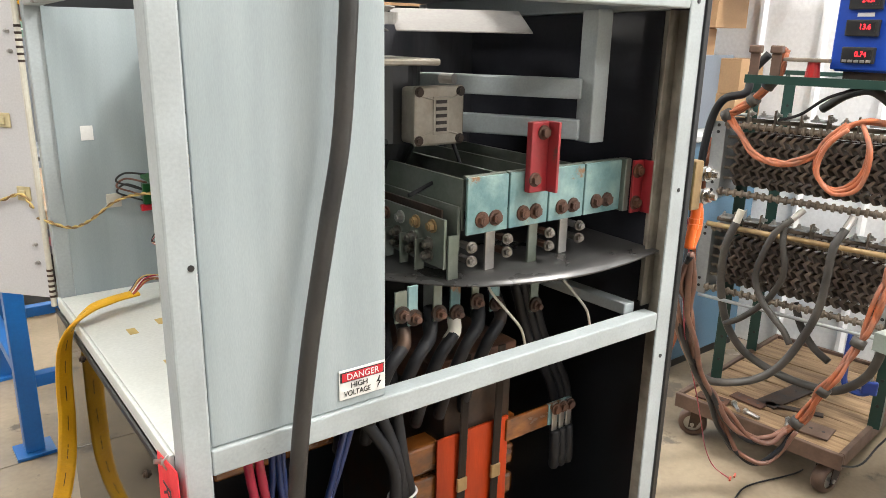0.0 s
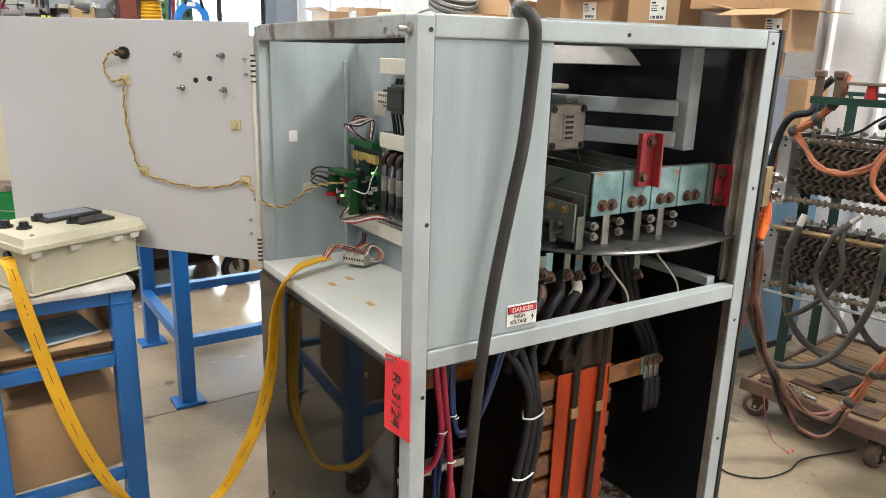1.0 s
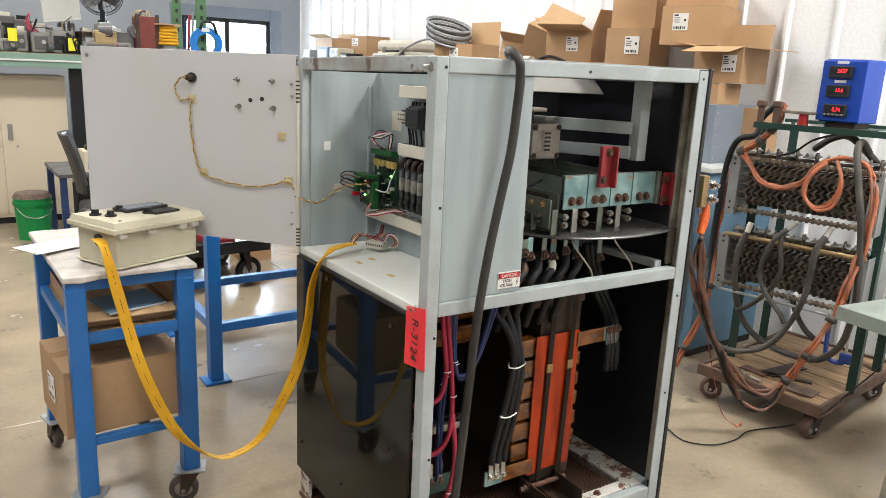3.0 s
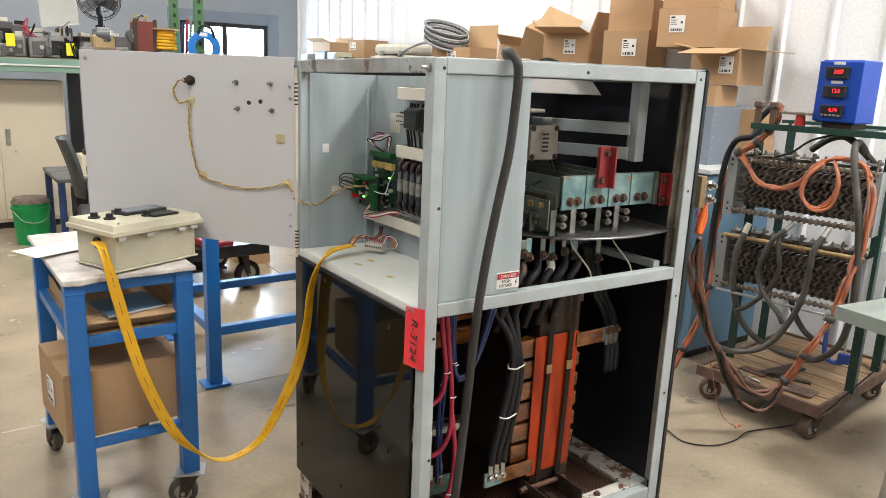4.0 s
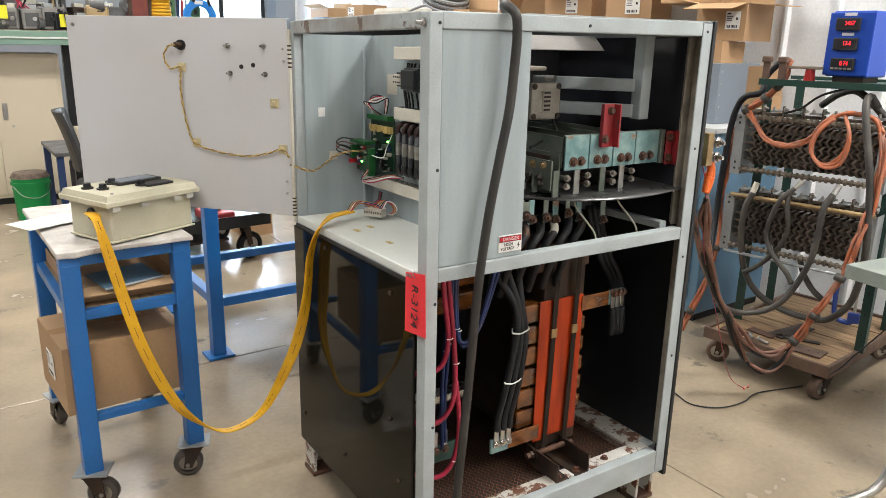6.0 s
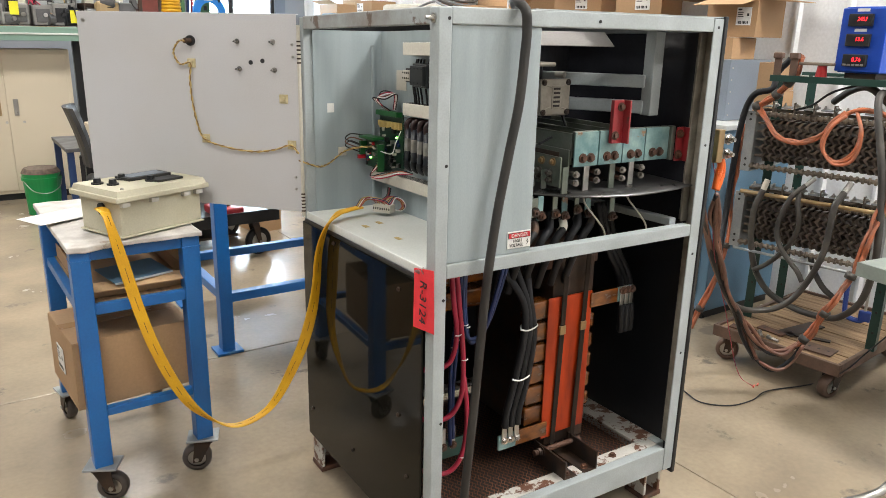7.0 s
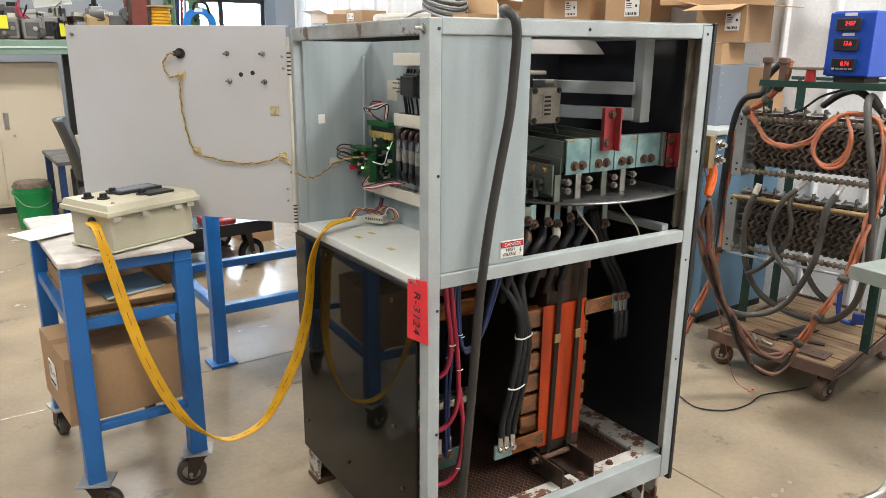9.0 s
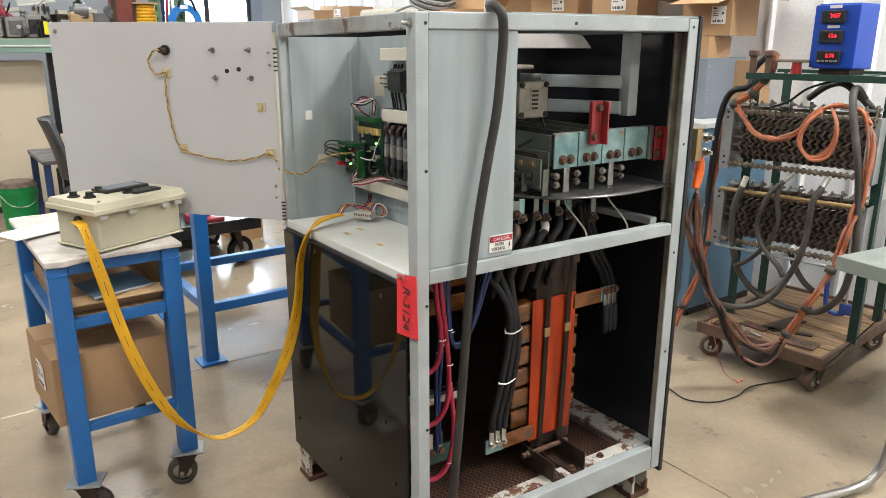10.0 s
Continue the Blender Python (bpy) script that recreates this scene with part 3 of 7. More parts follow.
DOOR_PINS = ((0.207, 1.529), (0.084, 1.530), (0.203, 1.441), (0.081, 1.441))
for x, z in DOOR_PINS:
    on_door("stud", bolt_bm((x, 0.0, z), (0, 1, 0), 0.006, 0.007, 0.016), CHROME)
for x, z in ((0.163, 1.463), (0.122, 1.469)):
    on_door("door_hole", rod((x, -0.002, z), (x, 0.0006, z), 0.0075, seg=16), INK)
on_door("grommet", rod((0.373, -0.002, 1.528), (0.373, 0.006, 1.528), 0.017, seg=20), INK, "black rubber grommet")
on_door("knob", rod((0.373, 0.006, 1.528), (0.377, 0.028, 1.528), 0.009, seg=14), DARKST)
TIES = ((0.374, 1.455), (0.339, 1.203), (0.03, 1.199), (0.053, 1.349))
for x, z in TIES:
    t = on_door("tie_mount", block(x - 0.015, 0.0, z - 0.015, x + 0.015, 0.004, z + 0.015, 0.002), TIE, "yellowed adhesive cable-tie mount")
    part("tie_bridge", block(x - 0.006, 0.004, z - 0.008, x + 0.006, 0.009, z + 0.008, 0.002), TIE, t)
for x, z in ((0.019, 1.523), (0.017, 1.485), (0.02, 1.09), (0.02, 1.05)):
    on_door("small_screw", bolt_bm((x, 0, z), (0, 1, 0), 0.003, 0.006), STEEL)
on_door("corner_screw", bolt_bm((DW - 0.025, 0, DZ1 - 0.03), (0, 1, 0), 0.005, 0.003), STEEL)
wire_path = [(0.377, 0.03, 1.528), (0.405, 0.02, 1.525), (0.433, 0.01, 1.489), (0.41, 0.012, 1.45), (0.374, 0.012, 1.455), (0.378, 0.012, 1.40),
             (0.376, 0.010, 1.33), (0.362, 0.01, 1.25), (0.339, 0.012, 1.203), (0.27, 0.01, 1.18), (0.17, 0.008, 1.169), (0.09, 0.008, 1.18), (0.03, 0.012, 1.199), (0.0, 0.02, 1.175)]
for ph in (0, math.pi):
    line = smooth_line(wire_path, 10)
    tw = [p + 0.0019 * Vector((math.cos(ph + i * 0.9), 0.4 * math.cos(ph + i * 0.9), math.sin(ph + i * 0.9))) for i, p in enumerate(line)]
    on_door("twisted_wire", tube(tw, 0.0021, 1, 6), WIREB if ph else WIREY, "twisted yellow wire pair", True)
# the pair goes on along the compartment wall to the boards
wp = [(CX0 - 0.02, 0.845, 1.165), (0.02, 0.80, 1.147), (0.06, 0.80, 1.155), (0.118, 0.806, 1.19), (0.16, 0.78, 1.205), (0.20, 0.74, 1.21)]
for ph in (0, math.pi):
    line = smooth_line(wp, 12)
    tw = [p + 0.0019 * Vector((math.cos(ph + i * 0.9), 0.3 * math.cos(ph + i * 0.9), math.sin(ph + i * 0.9))) for i, p in enumerate(line)]
    cp("twisted_wire", tube(tw, 0.0021, 1, 6), WIREB if ph else WIREY, "twisted yellow wire pair", smooth=True)
t = cp("tie_mount", block(0.103, 0.816, 1.175, 0.133, 0.822, 1.205, 0.002), IVORY)
cp("sticker", block(0.068, 0.8215, 1.322, 0.092, 0.8228, 1.352), PAPER, "torn white sticker")
cp("sticker", block(PX - 0.001, 0.648, 1.398, PX, 0.715, 1.462), IVORY, "torn yellowed sticker")

# control boards, contactors and fuses on the mounting plate
board = thing("control_board", "green circuit boards with terminals and loose wiring", "circuit board")
part("board", block(PX - 0.024, 0.625, 1.125, PX - 0.021, 0.79, 1.33, 0.0008), PCB, board)
part("front_board", block(PX - 0.075, 0.66, 1.14, PX - 0.072, 0.80, 1.235, 0.0008), PCB, board)
for y, z in ((0.64, 1.14), (0.775, 1.14), (0.64, 1.315), (0.775, 1.315)):
    part("standoff", rod((PX - 0.021, y, z), (PX, y, z), 0.004, seg=8), STEEL, board)
for z, y0, y1 in ((1.322, 0.635, 0.78),):
    part("terminal_strip", block(PX - 0.045, y0, z - 0.008, PX - 0.024, y1, z + 0.008, 0.001), TERMG, board)
random.seed(4)
for k in range(16):
    y = 0.632 + k * 0.0095
    part("relay", block(PX - 0.037, y, 1.275 + random.uniform(-0.004, 0.004), PX - 0.024, y + 0.006, 1.295, 0.001), WIREY, board)
for k in range(26):
    y, z = random.uniform(0.632, 0.77), random.uniform(1.14, 1.265)
    w, h = random.uniform(0.004, 0.014), random.uniform(0.004, 0.016)
    part("component", block(PX - 0.024 - random.uniform(0.005, 0.016), y, z, PX - 0.0235, y + w, z + h, 0.0008), random.choice((INK, STEEL, IVORY, BLUEC)), board)
for k in range(14):
    y, z = random.uniform(0.665, 0.785), random.uniform(1.145, 1.225)
    w, h = random.uniform(0.005, 0.014), random.uniform(0.005, 0.014)
    part("component", block(PX - 0.075 - random.uniform(0.004, 0.015), y, z, PX - 0.0745, y + w, z + h, 0.0008), random.choice((INK, STEEL, IVORY, BLUEC, REDINK)), board)
part("plug_strip", block(PX - 0.098, 0.662, 1.135, PX - 0.075, 0.676, 1.225, 0.001), TERMG, board)
ps = bmesh.new()
for k in range(9):
    block(PX - 0.0988, 0.665, 1.139 + k * 0.0095, PX - 0.0975, 0.673, 1.144 + k * 0.0095, bm=ps)
part("plug_slots", ps, INK, board)
part("plug_strip", block(PX - 0.10, 0.69, 1.236, PX - 0.06, 0.80, 1.246, 0.001), TERMG, board)
part("plug_strip", block(PX - 0.10, 0.785, 1.18, PX - 0.075, 0.80, 1.225, 0.001), TERMG, board)
part("red_plug", block(PX - 0.105, 0.79, 1.165, PX - 0.078, 0.803, 1.178, 0.001), REDINK, board)
part("status_led", rod((PX - 0.024, 0.665, 1.245), (PX - 0.030, 0.665, 1.245), 0.003, seg=8), LEDGRN, board)
part("status_led", rod((PX - 0.075, 0.755, 1.172), (PX - 0.081, 0.755, 1.172), 0.003, seg=8), LEDGRN, board)
for k, (c, ofs) in enumerate(((INK, 0), (REDC, 0.006), (PAPER, 0.011), (BROWNC, 0.016), (PAPER, 0.02), (INK, 0.024))):
    pts = [(PX - 0.03, 0.70 + ofs, 1.33), (PX - 0.06 - ofs, 0.725, 1.36 + ofs * 0.5), (PX - 0.04, 0.745 - ofs, 1.392 - ofs), (PX - 0.02, 0.70 - ofs, 1.385), (PX - 0.025, 0.69 - ofs * 0.6, 1.335)]
    part("wire", tube(pts, 0.0022, 8, 6), c, board, smooth=True)
for k, c in enumerate((REDC, PAPER, ORANGEC, INK)):
    d = k * 0.005
    part("wire", tube([(PX - 0.098, 0.668, 1.15 + d), (PX - 0.12, 0.675, 1.125), (PX - 0.10, 0.64, 1.118 + d), (PX - 0.06, 0.59, 1.135 + d), (PX - 0.03, 0.55, 1.14)], 0.0022, 8, 6), c, board, smooth=True)
for k, c in enumerate((INK, BROWNC, INK)):
    d = k * 0.012
    part("wire", tube([(PX - 0.09, 0.79, 1.245 - d * 1.5), (PX - 0.13, 0.80, 1.25 - d), (PX - 0.15, 0.80, 1.235 - d), (PX - 0.12, 0.80, 1.22 - d), (PX - 0.095, 0.795, 1.21 - d)], 0.0022, 8, 6), c, board, smooth=True)
part("wire", tube([(PX - 0.03, 0.63, 1.27), (PX - 0.06, 0.61, 1.235), (PX - 0.07, 0.62, 1.20), (PX - 0.09, 0.67, 1.205)], 0.0019, 8, 6), PAPER, board, smooth=True)


def contactor(y0, y1, z0, z1, d, front):
    t = thing("contactor", "black contactor with a pale terminal block on the mounting plate", "contactor")
    part("body", block(PX - d, y0, z0, PX - 0.001, y1, z1, 0.003), MOTORB, t)
    part("terminal_block", block(PX - d - 0.012, y0 + 0.004, z0 + 0.006, PX - d, y1 - 0.004, z1 - 0.006, 0.002), front, t)
    for k in range(4):
        y = y0 + (y1 - y0) * (k + 0.5) / 4
        for z in (z0 + 0.014, z1 - 0.014):
            part("terminal_screw", rod((PX - d - 0.012, y, z), (PX - d - 0.0135, y, z), 0.0028, seg=8), INK, t)


contactor(0.535, 0.582, 1.418, 1.462, 0.042, IVORY)
contactor(0.43, 0.515, 1.408, 1.478, 0.055, MOTORB)
for k in range(4):
    y = 0.425 + k * 0.039
    t = thing("fuse_holder", "black fuse holder with a dark red cap and paper label", "fuse holder", "fuse holders on the plate")
    part("body", block(PX - 0.030, y + 0.004, 1.142, PX - 0.001, y + 0.022, 1.302, 0.004), MOTORB, t)
    part("fuse", rod((PX - 0.045, y + 0.013, 1.175), (PX - 0.045, y + 0.013, 1.277), 0.0110, seg=14), FUSEG, t, smooth=True)
    part("cap", tube([(PX - 0.047, y + 0.013, 1.268), (PX - 0.050, y + 0.013, 1.290), (PX - 0.036, y + 0.013, 1.302), (PX - 0.012, y + 0.013, 1.300)], 0.0085, 5, 10), FUSECAP, t, smooth=True)
    part("fuse_label", rod((PX - 0.045, y + 0.013, 1.206), (PX - 0.045, y + 0.013, 1.246), 0.0115, seg=14), AGEDL, t)
    part("clip", tube([(PX - 0.046, y + 0.013, 1.180), (PX - 0.048, y + 0.013, 1.158), (PX - 0.030, y + 0.013, 1.144)], 0.0095, 5, 10), MOTORB, t, smooth=True)
for k, (y, dz) in enumerate(((0.545, 0), (0.535, 0.004), (0.52, 0.0), (0.50, 0), (0.47, 0))):
    cp("control_wire", tube([(PX - 0.02, y, 1.50), (PX - 0.035, y + 0.003 * (k % 2), 1.44), (PX - 0.03, y - 0.004, 1.38), (PX - 0.02, y + 0.008, 1.345)], 0.0032, 8, 6), CABLE, smooth=True)
for k in range(3):
    cp("control_wire", tube([(PX - 0.02, 0.44 + k * 0.04, 1.315), (PX - 0.045, 0.445 + k * 0.04, 1.312), (PX - 0.05, 0.43 + k * 0.04, 1.298)], 0.003, 8, 6), CABLE, smooth=True)
for k, c in enumerate((INK, REDC, BROWNC, INK)):
    cp("drop_wire", tube([(PX - 0.03, 0.70 + k * 0.006, 1.07), (PX - 0.035, 0.705 + k * 0.005, 1.04), (PX - 0.05, 0.73 + k * 0.004, 1.02)], 0.0026, 6, 6), c, smooth=True)

# connector and wires on the shelf
CM = pose(0.155, 0.665, 0.991, 0, 0, -58) @ Matrix.Diagonal((0.82, 0.82, 0.82, 1))
conn = thing("terminal_connector", "stack of beige terminal blocks lying on the white shelf", "terminal block", at=CM)
CI = CM.inverted()
for k in range(8):
    part("terminal", block(k * 0.0102, 0, 0, 0.0092 + k * 0.0102, 0.042, 0.030 + 0.003 * (k % 2), 0.001), IVORY, conn)
    part("terminal_slot", block(0.002 + k * 0.0102, -0.0006, 0.012, 0.0072 + k * 0.0102, 0.001, 0.021), INK, conn)
WCOL = [ORANGEC, REDC, WIREY, PAPER, BROWNC, ORANGEC, WIREY, REDC, BLUEC]
random.seed(8)
for k in range(9):
    d, q = k * 0.0085, random.uniform(-0.004, 0.004)
    end = CI @ Vector((0.098, 0.66 + k * 0.0035 - 0.014, 1.013))
    mid = CI @ Vector((0.132, 0.665 + k * 0.003, 1.034 + q))
    part("wire", tube([(d + 0.003, 0.022, 0.031), (d * 0.7 - 0.01, 0.022 + q, 0.046 + q), tuple(mid), tuple(end)], 0.0021, 8, 6), WCOL[k], conn, smooth=True)
    part("wire", tube([(d + 0.003, 0.034, 0.031), (d * 0.5 + 0.045, 0.05, 0.056 + q), (0.085 + d * 0.25, 0.062, 0.05 + q), (0.10 + d * 0.25, 0.066, 0.024), (0.085 + d * 0.2, 0.064, 0.004), (0.055 + d * 0.2, 0.052, 0.004)], 0.0021, 8, 6), WCOL[(k * 2 + 5) % 9], conn, smooth=True)

# yellow flat sleeve from the shelf to the control box
sl = thing("yellow_sleeve", "flat yellow woven cable sleeve hanging between cabinet shelf and control box", "cable sleeve")
SP = [(0.110, 0.660, 1.012), (0.060, 0.655, 1.008), (0.010, 0.630, 1.003), (-0.033, 0.622, 0.965), (-0.042, 0.664, 0.873), (-0.045, 0.688, 0.751), (-0.055, 0.726, 0.619), (-0.085, 0.763, 0.486),
      (-0.160, 0.815, 0.305), (-0.24, 0.83, 0.244), (-0.325, 0.845, 0.240), (-0.415, 0.867, 0.31), (-0.475, 0.882, 0.41), (-0.528, 0.897, 0.552), (-0.564, 0.906, 0.69), (-0.598, 0.915, 0.86), (-0.625, 0.945, 1.0), (-0.632, 1.03, 1.01)]
SD = [(0.3, 1, 0), (0.2, 1, 0), (0.2, 1, 0), (0.75, 0.7, 0), (0.9, 0.45, 0), (0.95, 0.3, 0), (0.9, -0.3, 0.15), (0.7, -0.6, 0.2), (0.3, -0.9, 0.1), (0, -1, 0), (0.1, -1, 0.1), (0.6, -0.6, 0.25), (0.95, -0.25, 0.2), (1, -0.1, 0.1), (1, 0, 0), (1, 0.1, 0), (0.7, 0.7, 0), (0.5, -0.8, 0)]
part("sleeve", strap(SP, 0.036, 0.007, SD, 7), YELLOW, sl)
sline, sdir = smooth_line(SP, 7), smooth_line(SD, 7)
for k in range(14, len(sline) - 8, 4):
    part("printed_dash", strap(sline[k:k + 3], 0.0022, 0.0080, sdir[k:k + 3], 2), INK, sl)

# red tag with its hand lettering
tag = thing("repair_tag", "bright red hanging card tag with black hand lettering", "tag")
tg = bmesh.new()
TX = CX0 - 0.011
ol = [(0.080, 0.983), (-0.020, 1.003), (-0.022, 0.834), (0.078, 0.822)]
vs = [tg.verts.new((TX - 0.003 * (i % 2), y, z)) for i, (y, z) in enumerate(ol)]
f = tg.faces.new(vs)
r = bmesh.ops.extrude_face_region(tg, geom=[f])
bmesh.ops.translate(tg, verts=[v for v in r["geom"] if isinstance(v, bmesh.types.BMVert)], vec=(-0.0012, 0, 0))
bmesh.ops.recalc_face_normals(tg, faces=tg.faces)
part("card", tg, TAGR, tag)
words("tag_lettering", "R-3124", 0.044, facing((TX - 0.0062, 0.028, 0.905), (0, 0.03, -1), (0, -1, -0.05)), INK, tag, 0.92)
part("tag_string", tube([(TX - 0.003, 0.03, 0.98), (TX - 0.006, 0.035, 0.99), (CX0 - 0.008, 0.04, 0.995)], 0.0015, 6, 6), STEEL, tag)

# ---------- inside: transformer, busbars, fan ----------
tf = thing("transformer", "large transformer with orange laminate cover and varnished brown coils", "transformer", at=pose(0.012, 0, -0.006))
TY = 0.165
part("core", block(0.53, TY + 0.012, 0.25, 0.70, 0.60, 0.90, 0.004), DARKST, tf, "dark laminated core")
part("front_laminate", block(0.512, TY, 0.298, 0.688, TY + 0.006, 0.780, 0.001), POLY, tf, "red-orange laminate sheet")
part("laminate_wing", block(0.502, TY - 0.004, 0.292, 0.545, TY, 0.784, 0.001), POLY, tf, "red-orange laminate sheet")
for x in (0.560, 0.648):
    part("strap", strap([(x - 0.012, TY - 0.008, 0.24), (x - 0.006, TY - 0.009, 0.45), (x, TY - 0.009, 0.66), (x + 0.006, TY - 0.008, 0.95)], 0.020, 0.004, [(1, 0, 0)] * 4), STRAPM, tf, "dark steel strap")
    part("strap_clip", block(x - 0.012, TY - 0.014, 0.655, x + 0.012, TY - 0.006, 0.685, 0.002), BRASS, tf)
part("top_yoke", block(0.50, TY + 0.02, 0.87, 0.72, 0.40, 0.935, 0.004), RUST, tf)
for k in range(6):
    z0 = 0.352 + k * 0.0725
    part("coil", block(0.435, TY + 0.004, z0, 0.515, TY + 0.055, z0 + 0.062, 0.006), VARN, tf)
    part("coil", block(0.688, TY + 0.03, z0 - 0.01, 0.738, TY + 0.09, z0 + 0.045, 0.010), VARN, tf)
for k in range(2):
    part("rear_coil", block(0.13, 0.36, 0.72 + k * 0.085, 0.40, 0.55, 0.78 + k * 0.085, 0.006), VARN, tf)
low = part("terminal_bar", block(0.385, TY - 0.02, 0.312, 0.512, TY - 0.012, 0.362, 0.002), VARN, tf, "varnished copper terminal bar")
part("bar_end", block(0.318, TY - 0.021, 0.312, 0.385, TY - 0.011, 0.362, 0.002), TEAL, low)
upb = part("terminal_bar", block(0.680, TY - 0.005, 0.722, 0.80, TY + 0.003, 0.772, 0.002), VARN, tf, "varnished copper terminal bar")
part("bar_end", block(0.80, TY - 0.006, 0.722, 0.87, TY + 0.004, 0.772, 0.002), TEAL, upb)
part("insulation_board", block(0.765, TY + 0.1, 0.33, 0.772, TY + 0.19, 0.69), TEAL, tf, "pale green insulation board")
for k in range(3):
    x = 0.335 + k * 0.024
    lug = part("lug", block(x - 0.009, TY - 0.026, 0.335, x + 0.009, TY - 0.021, 0.40, 0.002), STEEL, tf)
    part("lug_bolt", bolt_bm((x, TY - 0.026, 0.347), (0, -1, 0), 0.008, 0.007, 0.004), CHROME, lug)
    part("cable", tube([(x, TY - 0.026, 0.395), (x + 0.0, TY - 0.03, 0.45), (x + 0.018, TY - 0.04, 0.56), (x + 0.045 - k * 0.006, TY - 0.04, 0.70), (x + 0.045 - k * 0.012, TY - 0.03, 0.80), (x - 0.02 + k * 0.02, TY + 0.0, 0.92), (x - 0.06 + k * 0.045, TY + 0.05, 1.03)], 0.0115, 8, 10), CABLE, tf, "thick black cable", True)
    x = 0.815 + k * 0.021
    part("lug", block(x - 0.008, TY - 0.012, 0.70, x + 0.008, TY - 0.007, 0.775, 0.002), STEEL, tf)
    part("lug_bolt", bolt_bm((x, TY - 0.012, 0.762), (0, -1, 0), 0.009, 0.007), RUST, tf)
    part("cable", tube([(x, TY - 0.012, 0.71), (x, TY - 0.016, 0.66), (x + 0.012, TY - 0.005, 0.618), (x + 0.035, TY + 0.02, 0.612), (x + 0.055, TY + 0.04, 0.66), (x + 0.045, TY + 0.05, 0.78), (x - 0.02, TY + 0.06, 0.90), (x - 0.06, TY + 0.08, 1.05)], 0.0115, 8, 10), CABLE, tf, "thick black cable", True)
for z, x in ((0.565, 0.365), (0.725, 0.385)):
    part("cable_tie", tube([(x - 0.026, TY - 0.05, z), (x, TY - 0.056, z - 0.004), (x + 0.036, TY - 0.05, z + 0.002), (x + 0.04, TY - 0.03, z + 0.004), (x + 0.0, TY - 0.02, z), (x - 0.026, TY - 0.05, z)], 0.0025, 6, 6), PAPER, tf)
# angle brackets and the tie rod at its foot
for x in (0.50, 0.632):
    br = part("angle_bracket", block(x, 0.03, 0.207, x + 0.006, 0.19, 0.275, 0.001), DARKST, tf, "dark steel angle bracket")
    part("bracket_foot", block(x - 0.05 if x > 0.6 else x + 0.006, 0.03, 0.207, x if x > 0.6 else x + 0.055, 0.19, 0.213, 0.001), DARKST, br)
    part("bracket_bolt", bolt_bm((x - 0.028 if x > 0.6 else x + 0.028, 0.055, 0.213), (0, 0, 1), 0.009, 0.008), RUST, br)
part("tie_rod", rod((0.47, 0.15, 0.255), (0.665, 0.15, 0.255), 0.009), RUST, tf)
part("rod_nut", bolt_bm((0.50, 0.15, 0.255), (-1, 0, 0), 0.013, 0.012, 0.014), DARKST, tf)
cp("flange_bolt", bolt_bm((0.75, 0.06, 0.207), (0, 0, 1), 0.009, 0.007), RUST)
sm = thing("terminal_plate", "small green terminal plate with three bolted lugs", "terminal plate")
part("plate", block(0.09, 0.20, 0.30, 0.235, 0.208, 0.36, 0.002), GREENP, sm)
part("plate_foot", block(0.10, 0.20, 0.207, 0.115, 0.208, 0.30), GREENP, sm)
for k in range(3):
    part("lug", block(0.11 + k * 0.035, 0.192, 0.335, 0.128 + k * 0.035, 0.2, 0.41, 0.003), STEEL, sm)
    part("lug_bolt", bolt_bm((0.119 + k * 0.035, 0.192, 0.348), (0, -1, 0), 0.009, 0.007), RUST, sm)

# red and blue control leads behind the front rail
for k, (pts, c, r) in enumerate((
    ([(0.105, 0.10, 0.98), (0.115, 0.10, 0.88), (0.13, 0.10, 0.76), (0.12, 0.11, 0.68), (0.08, 0.12, 0.655), (0.04, 0.13, 0.66)], REDC, 0.0075),
    ([(0.12, 0.10, 0.98), (0.135, 0.10, 0.86), (0.155, 0.10, 0.68), (0.15, 0.10, 0.56), (0.11, 0.11, 0.50), (0.04, 0.13, 0.505)], REDC, 0.0075),
    ([(0.16, 0.10, 0.62), (0.175, 0.10, 0.48), (0.165, 0.11, 0.36), (0.12, 0.12, 0.31), (0.05, 0.14, 0.33)], REDC, 0.0075),
    ([(0.155, 0.15, 0.98), (0.152, 0.15, 0.85), (0.165, 0.15, 0.72), (0.155, 0.15, 0.55), (0.16, 0.15, 0.40)], BLUEC, 0.006),
    ([(0.172, 0.15, 0.98), (0.17, 0.15, 0.82), (0.15, 0.15, 0.70), (0.145, 0.15, 0.52), (0.15, 0.15, 0.38)], BLUEC, 0.006),
    ([(0.185, 0.15, 0.98), (0.182, 0.15, 0.86), (0.19, 0.15, 0.76), (0.21, 0.15, 0.71), (0.25, 0.14, 0.73), (0.27, 0.13, 0.80), (0.30, 0.12, 0.93)], BLUEC, 0.006),
    ([(0.195, 0.155, 0.98), (0.192, 0.155, 0.85), (0.20, 0.155, 0.75), (0.22, 0.155, 0.695), (0.26, 0.145, 0.735), (0.285, 0.13, 0.82), (0.32, 0.12, 0.95)], BLUEC, 0.006))):
    t = thing("control_lead", "red control lead looping inside the cabinet" if c is REDC else "blue control lead tied inside the cabinet", "cable")
    part("lead", tube(pts, r, 8, 8), c, t, smooth=True)
    m = pts[2]
    part("cable_tie", tube([(m[0] - r * 1.4, m[1] - r, m[2]), (m[0], m[1] - r * 1.8, m[2]), (m[0] + r * 1.4, m[1] - r, m[2])], 0.0016, 4, 5), PAPER, t)

